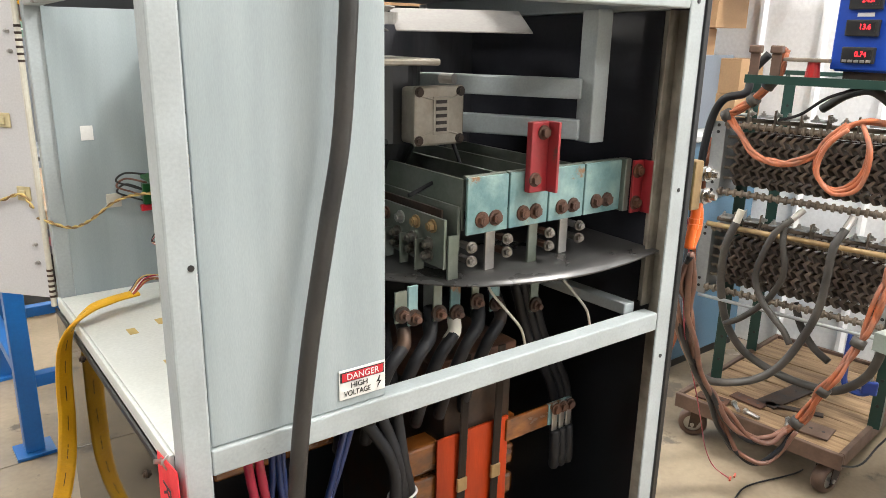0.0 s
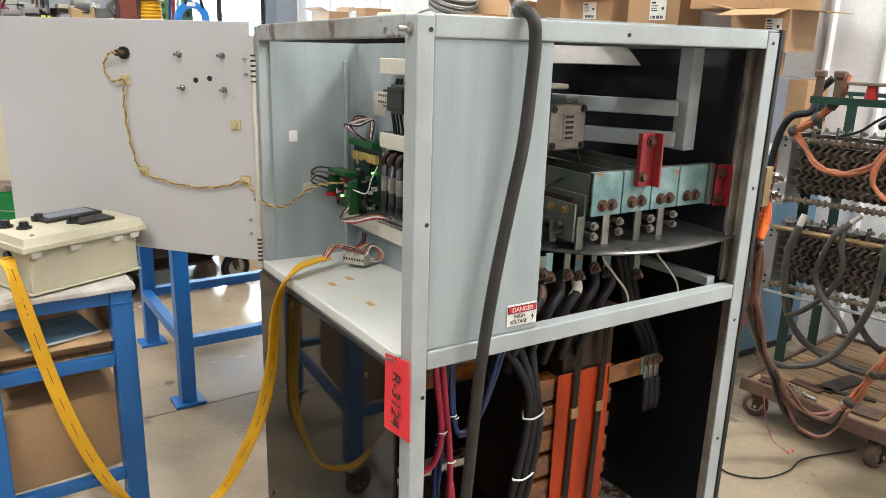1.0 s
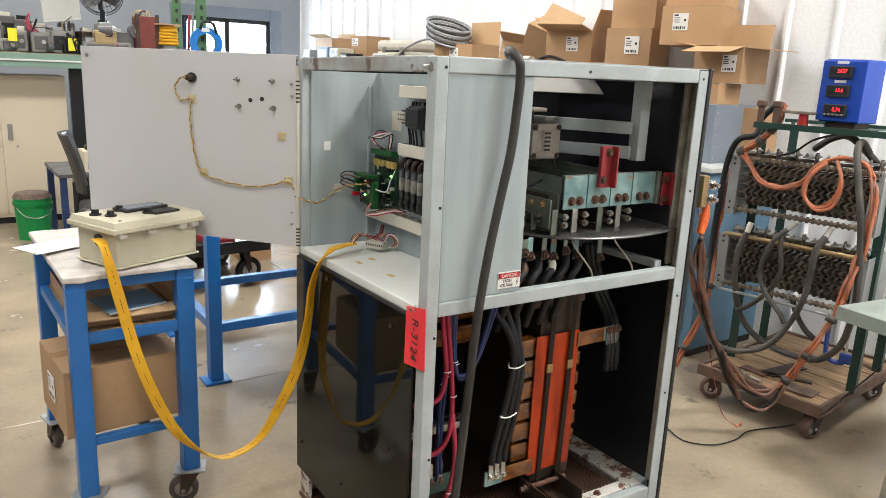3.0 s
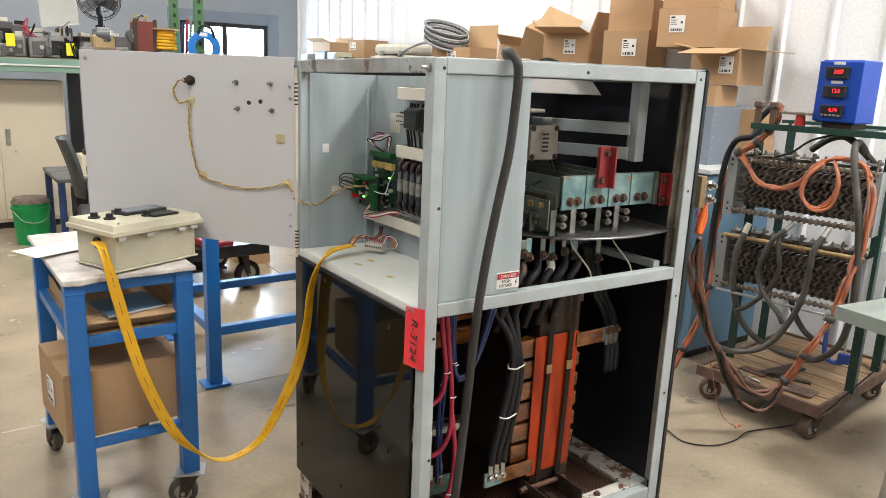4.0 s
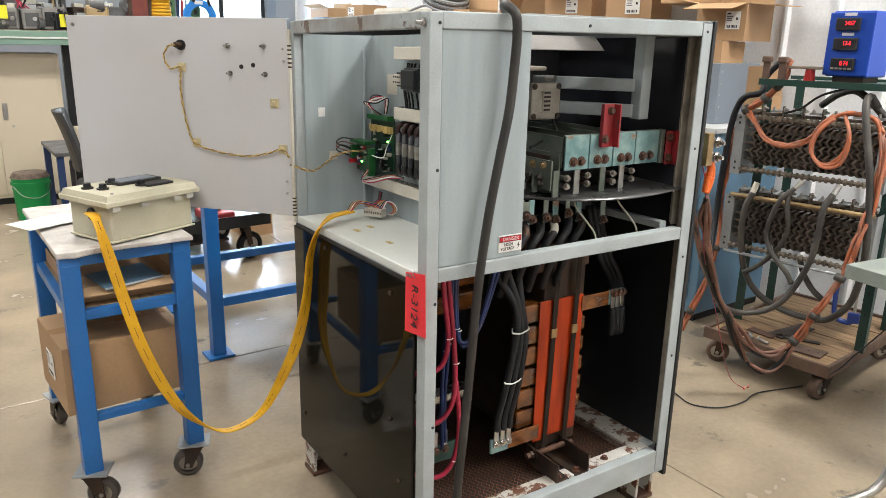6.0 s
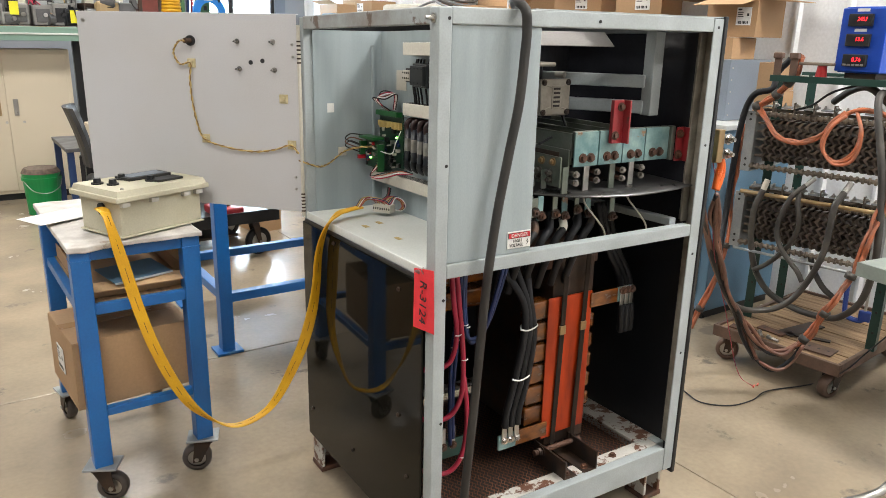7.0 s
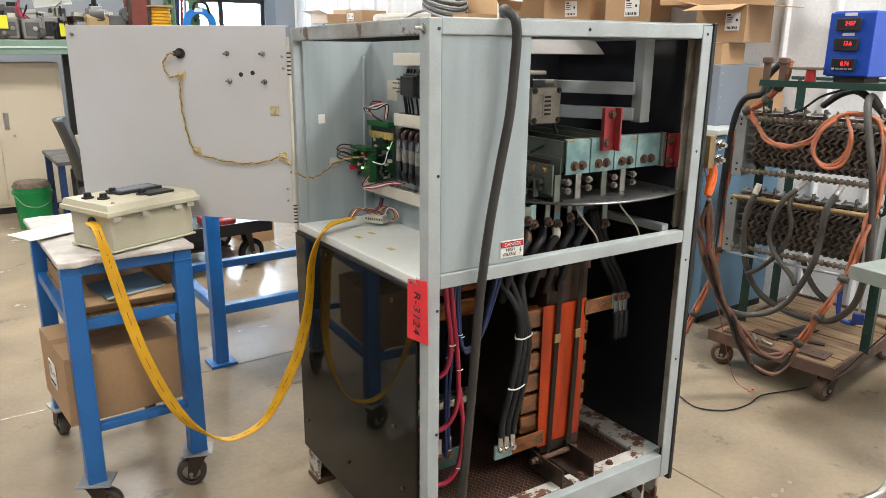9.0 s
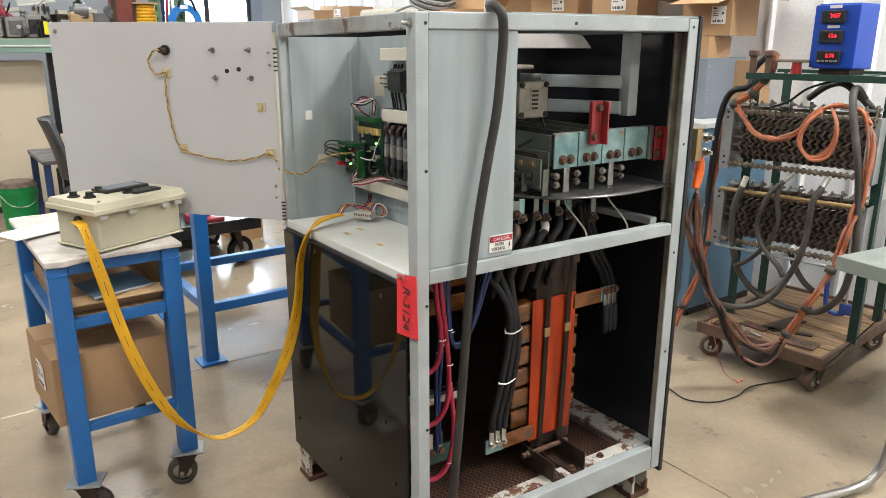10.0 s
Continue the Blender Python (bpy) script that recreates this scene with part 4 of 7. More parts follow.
# busbar bank
bus = thing("busbar_bank", "bank of verdigris-stained copper busbars with bolts", "busbar")
BY = 0.105
for k, (x0, x1) in enumerate(((0.526, 0.618), (0.622, 0.716), (0.720, 0.811), (0.815, 0.917))):
    bar = part("front_bar", block(x0, BY, 1.200, x1, BY + 0.006, 1.301, 0.0015), TEAL, bus, "blue-green stained copper bar")
    part("bar_edge", block(x0, BY + 0.006, 1.2985, x1, BY + 0.016, 1.303, 0.001), BUSG, bar, "pale bare top edge")
    for xx in (x0 + 0.032, x0 + 0.063):
        part("bolt", bolt_bm((xx, BY, 1.225), (0, -1, 0), 0.010, 0.008, 0.004), RUST, bar)
    part("side_bar", block(x0 + 0.001, BY + 0.017, 1.205, x0 + 0.007, 0.56, 1.296, 0.001), BUSG, bus)
part("end_bar", block(0.918, BY - 0.010, 1.197, 0.934, BY + 0.012, 1.304, 0.002), BUSG, bus, "bare end bar with a pale seam")
# stepped bars running back beside the first front bar
part("step_bar", block(0.517, 0.12, 1.17, 0.523, 0.54, 1.249, 0.001), BUSG, bus)
low_bar = part("step_bar", block(0.490, 0.122, 1.140, 0.496, 0.53, 1.229, 0.001), BUSG, bus)
part("step_bar", block(0.503, 0.15, 1.19, 0.508, 0.50, 1.240, 0.001), DARKST, bus)
for y, z, m in ((0.155, 1.212, BRASS), (0.205, 1.210, BRASS), (0.255, 1.208, STEEL), (0.305, 1.206, RUST)):
    part("bolt", bolt_bm((0.490, y, z), (-1, 0, 0), 0.0085, 0.008, 0.005), m, low_bar)
for y in (0.165, 0.215, 0.265, 0.315):
    for z in (1.178, 1.158):
        part("bolt", bolt_bm((0.490, y, z), (-1, 0, 0), 0.0085, 0.010, 0.008), TINNED, low_bar)
    part("angle_lug", block(0.470, y + 0.014, 1.128, 0.489, y + 0.018, 1.185, 0.001), BUSG, low_bar)
r1 = part("red_bracket", block(0.653, BY - 0.016, 1.264, 0.694, BY - 0.002, 1.390, 0.002), REDP, bus, "red painted steel angle")
part("bracket_flange", block(0.694, BY - 0.040, 1.264, 0.700, BY - 0.002, 1.390, 0.001), REDP, r1)
part("bolt", bolt_bm((0.680, BY - 0.016, 1.371), (0, -1, 0), 0.009, 0.008), RUST, r1)
part("bolt", bolt_bm((0.664, BY - 0.016, 1.288), (0, -1, 0), 0.009, 0.007), RUST, r1)
r2 = part("red_bracket", block(0.9625, BY - 0.05, 1.193, 0.9675, BY - 0.017, 1.300, 0.001), REDP, bus, "red painted steel angle")
part("bracket_flange", block(0.935, BY - 0.017, 1.193, 0.9665, BY - 0.011, 1.300, 0.001), REDP, r2)
for z in (1.214, 1.279):
    part("bolt", bolt_bm((0.945, BY - 0.017, z), (0, -1, 0), 0.010, 0.008, 0.006), RUST, r2)
# links hanging from the bars down through the sheet
for k, x in enumerate((0.497, 0.588, 0.684, 0.775)):
    y = BY + 0.012 + 0.010 * (k % 2)
    lk = part("link", block(x, y, 1.118, x + 0.022, y + 0.006, 1.20, 0.001), STEEL if k % 2 else BUSG, bus, "tinned copper link")
    for z in (1.153, 1.178):
        part("bolt", bolt_bm((x + 0.040, y - 0.012, z), (-0.25, -1, 0.1), 0.0072, 0.009, 0.006), TINNED, lk)
        part("nut", rod((x + 0.040, y - 0.006, z), (x + 0.040, y + 0.016, z), 0.0075, seg=6), RUST if k % 3 else STEEL, lk)
for k, (x, z0, w) in enumerate(((0.392, 1.06, 0.024), (0.428, 1.043, 0.020), (0.472, 1.047, 0.018), (0.520, 1.033, 0.022), (0.558, 1.052, 0.016), (0.614, 1.031, 0.022), (0.704, 1.015, 0.020))):
    y = BY + 0.018 + 0.014 * (k % 2)
    tl = part("tail", block(x, y, z0, x + w, y + 0.005, 1.116, 0.001), TEAL if k % 2 else BUSG, bus, "blue-green stained copper tail")
    part("stud", bolt_bm((x + w / 2, y, z0 + 0.016), (0, -1, 0), 0.010, 0.009, 0.012), RUST, tl)
    part("stud_washer", rod((x + w / 2, y - 0.002, z0 + 0.016), (x + w / 2, y - 0.006, z0 + 0.016), 0.015, seg=14), DARKST, tl)
# bar going out through the side, with its clamp
tb = thing("output_terminal", "brass-coloured output terminal with two large bolts", "terminal")
part("bar", block(0.9985, BY + 0.01, 1.19, 1.150, BY + 0.02, 1.278, 0.002), TEAL, tb)
part("clamp", block(1.146, BY - 0.012, 1.17, 1.176, BY + 0.03, 1.280, 0.003), BRASS, tb)
for z in (1.197, 1.247):
    lg = part("lug", block(1.177, BY - 0.006, z - 0.016, 1.220, BY + 0.002, z + 0.016, 0.003), PLATEG, tb, "tinned cable lug")
    part("bolt", bolt_bm((1.202, BY - 0.006, z), (0.1, -1, 0), 0.013, 0.012, 0.014), CHROME, lg)

# insulating sheet, curved front edge
sh = bmesh.new()
edge = [(0.36, 0.24), (0.43, 0.156), (0.516, 0.079), (0.609, 0.040), (0.70, 0.018), (0.79, 0.012), (0.88, 0.016), (0.962, 0.030)]
line = smooth_line([(x, y, 0) for x, y in edge], 5)
top = []
for q in (0, 1):
    ring = []
    for i, p in enumerate(line):
        u = i / (len(line) - 1)
        ring.append([sh.verts.new((p.x, p.y + (0.42 - p.y) * s / 5, 1.125 - 0.006 * math.sin(math.pi * min(1, u * 1.1)) * (1 - s / 5) + 0.006 * s / 5 - 0.004 * q)) for s in range(6)])
    top.append(ring)
for q, ring in enumerate(top):
    for a, b in zip(ring, ring[1:]):
        for s in range(5):
            vsq = (a[s], b[s], b[s + 1], a[s + 1])
            sh.faces.new(vsq if q == 0 else vsq[::-1])
for i in range(len(line) - 1):
    sh.faces.new((top[0][i][0], top[1][i][0], top[1][i + 1][0], top[0][i + 1][0]))
part("sheet", sh, SHEET, None, smooth=True)
tagged(bpy.data.objects["sheet"], "dark grey flexible insulating sheet under the busbars", "sheet").name = "insulating_sheet"

# motor with its junction box, fan blade and hanging brace
mo = thing("fan_motor", "black upright fan motor with aluminium junction box", "motor")
MX, MY = 0.540, 0.42
part("body", rod((MX, MY, 1.33), (MX, MY, 1.475), 0.085, seg=32), MOTORB, mo, smooth=False)
part("end_bell", rod((MX, MY, 1.275), (MX, MY, 1.33), 0.055, seg=32, r2=0.085), MOTORB, mo)
part("flange", block(MX - 0.09, MY - 0.09, 1.475, MX + 0.09, MY + 0.09, 1.488, 0.004), CASTAL, mo)
part("shaft", rod((MX, MY, 1.488), (MX, MY, 1.565), 0.013, seg=14), STEEL, mo)
jb = part("junction_box", block(0.541, 0.293, 1.332, 0.651, 0.340, 1.438, 0.008), CASTAL, mo, "cast aluminium junction box")
part("box_lid", block(0.538, 0.286, 1.329, 0.654, 0.293, 1.441, 0.005), CASTAL, jb)
part("name_plate", block(0.580, 0.2835, 1.350, 0.616, 0.286, 1.421, 0.001), CASTAL, jb)
for k in range(5):
    part("raised_bar", block(0.586, 0.2812, 1.356 + k * 0.013, 0.610, 0.2835, 1.3625 + k * 0.013), DARKST, jb)
for z, up in ((1.423, -1), (1.348, 1)):
    part("lid_curve", tube([(0.552, 0.2855, z), (0.574, 0.2855, z + 0.006 * up), (0.596, 0.2855, z + 0.010 * up), (0.618, 0.2855, z + 0.006 * up), (0.640, 0.2855, z)], 0.0018, 5, 6), CASTAL, jb)
for x in (0.548, 0.644):
    for z in (1.340, 1.430):
        part("lid_screw", bolt_bm((x, 0.286, z), (0, -1, 0), 0.0065, 0.003), DARKST, jb)
part("cable_gland", rod((0.630, 0.33, 1.452), (0.640, 0.30, 1.452), 0.010, seg=12), STEEL, mo)
part("lead", tube([(0.645, 0.31, 1.332), (0.650, 0.29, 1.29), (0.62, 0.25, 1.265), (0.56, 0.22, 1.28), (0.47, 0.20, 1.26)], 0.004, 8, 8), CABLE, mo, smooth=True)
fan = bmesh.new()
for a in (0.12, 2.2, 4.3):
    m = Matrix.Translation((MX, MY, 1.56)) @ Matrix.Rotation(-0.55 + a, 4, "Z") @ Matrix.Rotation(0.40, 4, "X")
    block(0.03, -0.055, -0.0015, 0.30, 0.055, 0.0015, 0.001, fan, m)
part("fan_blade", fan, material("pale_fan_blade", (0.33, 0.32, 0.31), 0.4, metal=0.2), mo, "pale sheet-metal fan blades")
part("fan_hub", rod((MX, MY, 1.55), (MX, MY, 1.572), 0.04, seg=20), STEEL, mo)
bc = thing("motor_brace", "grey square-tube brace hanging from the cabinet top", "brace")
part("upright", block(0.856, 0.14, 1.333, 0.897, 0.182, 1.586, 0.003), GREYF, bc)
for z in (1.417, 1.338):
    arm = Vector((0.855, 0.168, 0)) - Vector((0.672, 0.46, 0))
    part("arm", block(0, -0.015, z, arm.length, 0.015, z + 0.039, 0.003, m=Matrix.Translation((0.672, 0.46, 0)) @ Matrix.Rotation(math.atan2(arm.y, arm.x), 4, "Z")), GREYF, bc)

# cable ends below the sheet
for k in range(6):
    x = 0.33 + k * 0.055
    t = thing("power_cable", "black power cable with a pale taped end", "cable", "cables under the sheet")
    part("cable", tube([(x + 0.05, 0.16 + 0.02 * (k % 2), 1.06), (x + 0.03, 0.13, 1.02), (x - 0.01, 0.12, 0.98), (x - 0.03, 0.14, 0.90), (x - 0.02, 0.18, 0.82)], 0.012, 8, 10), CABLE, t, smooth=True)
    part("taped_end", tube([(x + 0.038, 0.145, 1.035), (x + 0.028, 0.128, 1.018), (x + 0.012, 0.124, 1.002)], 0.0128, 6, 10), IVORY if k == 3 else (DARKST if k % 2 else CABLE), t, smooth=True)
for k in range(2):
    t = thing("loose_lead", "thin pale loose lead hanging below the busbars", "cable")
    x = 0.60 + k * 0.18
    part("lead", tube([(x, 0.14, 1.12), (x + 0.005, 0.13, 1.08), (x + 0.03, 0.11, 1.04), (x + 0.06, 0.10, 1.0), (x + 0.075, 0.10, 0.96)], 0.0028, 8, 6), IVORY, t, smooth=True)
cp("cross_strut", block(0.885, 0.04, 0.998, 0.915, 0.62, 1.022, 0.003), GREYF)

# thick grey cable slung over the cabinet top
gc = thing("slung_cable", "thick dusty grey cable slung over the cabinet top", "cable")
part("cable", tube([(0.82, 0.78, 1.644), (0.55, 0.44, 1.644), (0.31, 0.14, 1.645), (0.222, 0.02, 1.648), (0.222, -0.022, 1.625), (0.228, -0.024, 1.58), (0.225, -0.024, 1.52), (0.214, -0.024, 1.40), (0.190, -0.024, 1.28), (0.160, -0.024, 1.12),
                    (0.137, -0.024, 0.944), (0.123, -0.024, 0.76), (0.108, -0.024, 0.565), (0.092, -0.024, 0.38), (0.075, -0.025, 0.16), (0.06, -0.04, 0.03), (0.05, -0.12, 0.016), (0.02, -0.3, 0.016)], 0.0122, 8, 12), SLUNG, gc, smooth=True)

# sag of the old cabinet towards its back
for root in [cab, board, conn]:
    for o in root.children_recursive:
        if o.type == "MESH" and o.name.split(".")[0] not in ("foot", "channel") and o is not door and o.parent is not door:
            for v in o.data.vertices:
                v.co.z -= 0.019 * max(0.0, v.co.y)

# ---------- things beside the cabinet ----------
def add_caster(root, x, y, top, r, w, ang=0.0, trail=0.03, tyre=TYRE):
    """A swivel caster under a leg: plate, fork, wheel with hub."""
    m = Matrix.Translation((x, y, 0)) @ Matrix.Rotation(ang, 4, "Z")
    c = part("caster", block(-0.055, -0.045, top - 0.008, 0.055, 0.045, top, 0.002, m=m), PLATEG, root, "steel swivel caster")
    fk = bmesh.new()
    for s in (-1, 1):
        vs = []
        for q in (0, 0.004):
            yy = s * (w / 2 + 0.006 + q)
            vs.append([fk.verts.new(m @ Vector(p)) for p in ((-0.03, yy, top - 0.018), (0.03, yy, top - 0.018), (trail + 0.014, yy, r - 0.012), (trail - 0.014, yy, r - 0.012))])
        fk.faces.new(vs[0]), fk.faces.new(vs[1][::-1])
        for i in range(4):
            fk.faces.new((vs[0][i], vs[0][(i + 1) % 4], vs[1][(i + 1) % 4], vs[1][i]))
    block(-0.032, -w / 2 - 0.01, top - 0.022, 0.032, w / 2 + 0.01, top - 0.014, 0.001, fk, m)
    rod(m @ Vector((0, 0, top - 0.016)), m @ Vector((0, 0, top - 0.006)), 0.024, fk)
    bmesh.ops.recalc_face_normals(fk, faces=fk.faces)
    part("fork", fk, DARKST, c)
    wh = bmesh.new()
    prof = [(-w / 2, r * 0.62), (-w / 2, r * 0.88), (-w * 0.3, r), (w * 0.3, r), (w / 2, r * 0.88), (w / 2, r * 0.62)]
    n = 28
    rings = []
    for i in range(n):
        a = 2 * math.pi * i / n
        rings.append([wh.verts.new(m @ Vector((trail + q * math.sin(a), yy, r + q * math.cos(a)))) for yy, q in prof])
    for i in range(n):
        for k in range(len(prof) - 1):
            wh.faces.new((rings[i][k], rings[(i + 1) % n][k], rings[(i + 1) % n][k + 1], rings[i][k + 1]))
    bmesh.ops.recalc_face_normals(wh, faces=wh.faces)
    part("tyre", wh, tyre, c, smooth=True)
    hb = rod(m @ Vector((trail, -w * 0.32, r)), m @ Vector((trail, w * 0.32, r)), r * 0.63, seg=24)
    part("rim", hb, STEEL, c)
    part("axle", rod(m @ Vector((trail, -w / 2 - 0.014, r)), m @ Vector((trail, w / 2 + 0.014, r)), 0.008, seg=8), STEEL, c)


cart = thing("work_cart", "blue painted steel cart on casters with a stained white top", "cart", at=pose(-0.742, 0.955, 0, 0, 0, 3))
CW, CD, CT = 0.40, 0.715, 0.913
LG = 0.058
for x, y in ((0, 0), (CW - LG, 0), (0, CD - LG), (CW - LG, CD - LG)):
    leg = part("leg", block(x, y, 0.135, x + LG, y + LG, CT - 0.012, 0.004), BLUEP, cart)
    part("collar", block(x - 0.002, y - 0.002, CT - 0.055, x + LG + 0.002, y + LG + 0.002, CT - 0.050, 0.001), BLUEP, leg)
for z, h in ((CT - 0.055, 0.043), (0.675, 0.035), (0.315, 0.028)):
    d = 0.008
    for b in ((LG, d, CW - LG, d + 0.03), (LG, CD - d - 0.03, CW - LG, CD - d), (d, LG, d + 0.03, CD - LG), (CW - d - 0.03, LG, CW - d, CD - LG)):
        part("rail", block(b[0], b[1], z, b[2], b[3], z + h, 0.003), BLUEP, cart)
top = block(-0.008, -0.012, CT - 0.012, CW + 0.008, CD + 0.008, CT, 0.004)
bmesh.ops.subdivide_edges(top, edges=top.edges[:], cuts=7, use_grid_fill=True)
for v in top.verts:
    q = noise.noise(v.co * 13) * 0.004
    v.co.z += q if v.co.z > CT - 0.006 else q * 2.5 - 0.006
part("top_cover", top, CLOTH, cart, "crumpled stained white cover on the cart top", smooth=True)
part("shelf_board", block(LG * 0.6, 0.03, 0.705, CW - LG * 0.6, CD - 0.03, 0.711), WOOD, cart, "brown shelf board")
for x, y, a in ((LG / 2, LG / 2, -0.5), (CW - LG / 2, LG / 2, 2.75), (LG / 2, CD - LG / 2, 1.75), (CW - LG / 2, CD - LG / 2, 1.6)):
    add_caster(cart, x, y, 0.137, 0.052, 0.036, a, 0.026)

M5 = cart.matrix_basis.copy()


def carton(name, w, d, h, m, label, flaps=(), mat=None, sticker=None, group="", open_top=False, tape=True):
    """A corrugated box: four walls with thickness, bottom, and lids that are shut or stand open.
    flaps: (side, degrees, length); side 0 front(-y), 1 right(+x), 2 back, 3 left."""
    t = thing(name, label, "cardboard box", group, at=m)
    mat = mat or CARD
    th = 0.004
    b = bmesh.new()
    rings = [[b.verts.new((sx * (w / 2 - e), sy * (d / 2 - e), z)) for sx, sy in ((-1, -1), (1, -1), (1, 1), (-1, 1))] for e, z in ((0, 0), (0, h / 2), (0, h), (th, h), (th, th))]
    for lo, hi in zip(rings, rings[1:]):
        for k in range(4):
            b.faces.new((lo[k], lo[(k + 1) % 4], hi[(k + 1) % 4], hi[k]))
    b.faces.new(rings[0][::-1]), b.faces.new(rings[-1])
    for v in b.verts:
        v.co.x += 0.0025 * noise.noise(v.co * 9 + Vector((w * 31, d * 17, 0)))
        v.co.y += 0.0025 * noise.noise(v.co * 8 + Vector((0, h * 23, w * 7)))
    part("body", b, mat, t)
    if not open_top:
        lid = block(-w / 2 + 0.001, -d / 2 + 0.001, h, w / 2 - 0.001, -0.001, h + th, 0.001)
        block(-w / 2 + 0.001, 0.001, h, w / 2 - 0.001, d / 2 - 0.001, h + th, 0.001, lid)
        part("lid", lid, mat, t)
        if tape:
            part("tape", block(-w / 2 - 0.0006, -0.025, h + th, w / 2 + 0.0006, 0.025, h + th + 0.0008), TAPE, t)
    for side, deg, ln in flaps:
        s = (w if side in (0, 2) else d)
        f = block(-s / 2 + 0.004, 0, 0, s / 2 - 0.004, ln, th)
        for v in f.verts:
            v.co.z += 0.006 * noise.noise(Vector((v.co.x * 7, v.co.y * 7, w * 10 + side)))
        o = part("flap", f, CARDI, t)
        base = {0: pose(0, -d / 2, h, 0, 0, 180), 1: pose(w / 2, 0, h, 0, 0, -90), 2: pose(0, d / 2, h), 3: pose(-w / 2, 0, h, 0, 0, 90)}[side]
        o.matrix_basis = base @ pose(0, 0, 0, deg)
    if sticker:
        side, u, z, sw, shh = sticker
        base = {0: facing((0, -d / 2 - 0.0035, 0), (1, 0, 0), (0, 0, 1)), 3: facing((-w / 2 - 0.0035, 0, 0), (0, -1, 0), (0, 0, 1)), 1: facing((w / 2 + 0.0035, 0, 0), (0, 1, 0), (0, 0, 1))}[side]
        lb = part("label", block(u - sw / 2, z - shh / 2, -0.002, u + sw / 2, z + shh / 2, 0.0006), PAPER, t, "white printed shipping label")
        lb.matrix_basis = base
        bars = bmesh.new()
        block(u - sw * 0.42, z + shh * 0.33, 0.0006, u - sw * 0.15, z + shh * 0.43, 0.0011, bm=bars)
        for k in range(3):
            block(u - sw * 0.42, z + shh * (0.2 - k * 0.12), 0.0006, u - sw * (0.02 + 0.05 * (k % 2)), z + shh * (0.245 - k * 0.12), 0.0011, bm=bars)
        for k in range(9):
            x0 = u - sw * 0.42 + k * sw * 0.085
            block(x0, z - shh * 0.42, 0.0006, x0 + sw * (0.03 + 0.025 * (k % 3)), z - shh * 0.27, 0.0011, bm=bars)
        block(u + sw * 0.22, z + shh * 0.02, 0.0006, u + sw * 0.36, z + shh * 0.16, 0.0011, bm=bars)
        tagged(part("print", bars, INK, lb), kind="stuff")
    return t


carton("cardboard_box", 0.39, 0.36, 0.232, pose(-0.59, 1.19, 0.345, 0, 0, 6), "large brown cardboard box on the cart's lower rails", sticker=(3, -0.01, 0.12, 0.09, 0.09))
flatc = carton("flattened_carton", 0.33, 0.60, 0.05, M5 @ pose(0.21, 0.37, 0.712), "crushed open brown carton lying on the cart shelf", flaps=((0, -18, 0.05), (1, 62, 0.08)), open_top=True)
fol = thing("folder", "blue-grey plastic folder lying in the carton", "folder", at=M5 @ pose(0.21, 0.10, 0.770, 6, 0, 14))
part("cover", block(-0.10, -0.06, 0, 0.10, 0.09, 0.003, 0.001), BLUEG, fol)
part("spine", block(-0.101, -0.062, -0.002, 0.101, -0.058, 0.005, 0.001), material("folder_edge", (0.5, 0.55, 0.6), 0.4), fol)
pp = thing("paper_sheet", "loose white paper sheets on the cart top", "paper")
for k, (a, dz) in enumerate(((25, 0), (29, 0.0016))):
    pb = block(-0.11, -0.075, 0, 0.11, 0.075, 0.0006)
    o = part("sheet", pb, PAPER, pp)
    o.matrix_basis = pose(-0.725, 1.36, CT + 0.008 + dz, 0, 0, a)

# control box
EB = pose(-0.587, 0.95, CT + 0.006, 0, 0, 24.5)
eb = thing("control_box", "cream plastic control box with black knobs and hinged lid", "control box", at=EB)
EW, ED, EH = 0.322, 0.228, 0.118
body = block(0.006, 0.006, 0.004, EW - 0.006, ED - 0.006, EH, 0.006)
part("body", body, CREAM, eb)
part("base_rim", block(0, 0, 0, EW, ED, 0.006, 0.002), CREAM, eb)
lidb = block(-0.016, -0.016, EH + 0.004, EW + 0.016, ED + 0.016, EH + 0.036, 0.0)
for v in lidb.verts:
    if v.co.z > EH + 0.02:
        v.co.x += 0.012 if v.co.x < EW / 2 else -0.012
        v.co.y += 0.012 if v.co.y < ED / 2 else -0.012
block(-0.0165, -0.0165, EH + 0.001, EW + 0.0165, ED + 0.0165, EH + 0.018, 0.003, lidb)
lid = part("lid", lidb, CREAM, eb, "bevelled cream lid")
part("gasket", block(0.002, 0.002, EH - 0.002, EW - 0.002, ED - 0.002, EH + 0.003), INK, eb)
for x in (0.02, 0.125, 0.25, 0.30):
    part("hinge_tab", block(x - 0.014, -0.012, EH - 0.016, x + 0.014, 0.006, EH, 0.002), material("tab_plastic", (0.55, 0.54, 0.5), 0.4), eb)
LT = EH + 0.036
for x, y in ((0.035, 0.16), (0.058, 0.11), (0.13, 0.17), (0.175, 0.075)):
    kn = part("knob", rod((x, y, LT), (x, y, LT + 0.005), 0.019, seg=24), INK, lid, "black rotary knob")
    part("grip", rod((x, y, LT + 0.005), (x, y, LT + 0.019), 0.013, seg=18, r2=0.011), MOTORB, kn)
part("lid_frame", block(0.12, 0.115, LT, 0.285, 0.195, LT + 0.010, 0.002), INK, lid, "black bezel with clear window")
part("lid_glass", block(0.135, 0.128, LT + 0.010, 0.27, 0.182, LT + 0.0115), SLATE, lid)
part("meter", block(0.17, 0.03, LT, 0.27, 0.085, LT + 0.008, 0.002), INK, lid, "black instrument bezel")
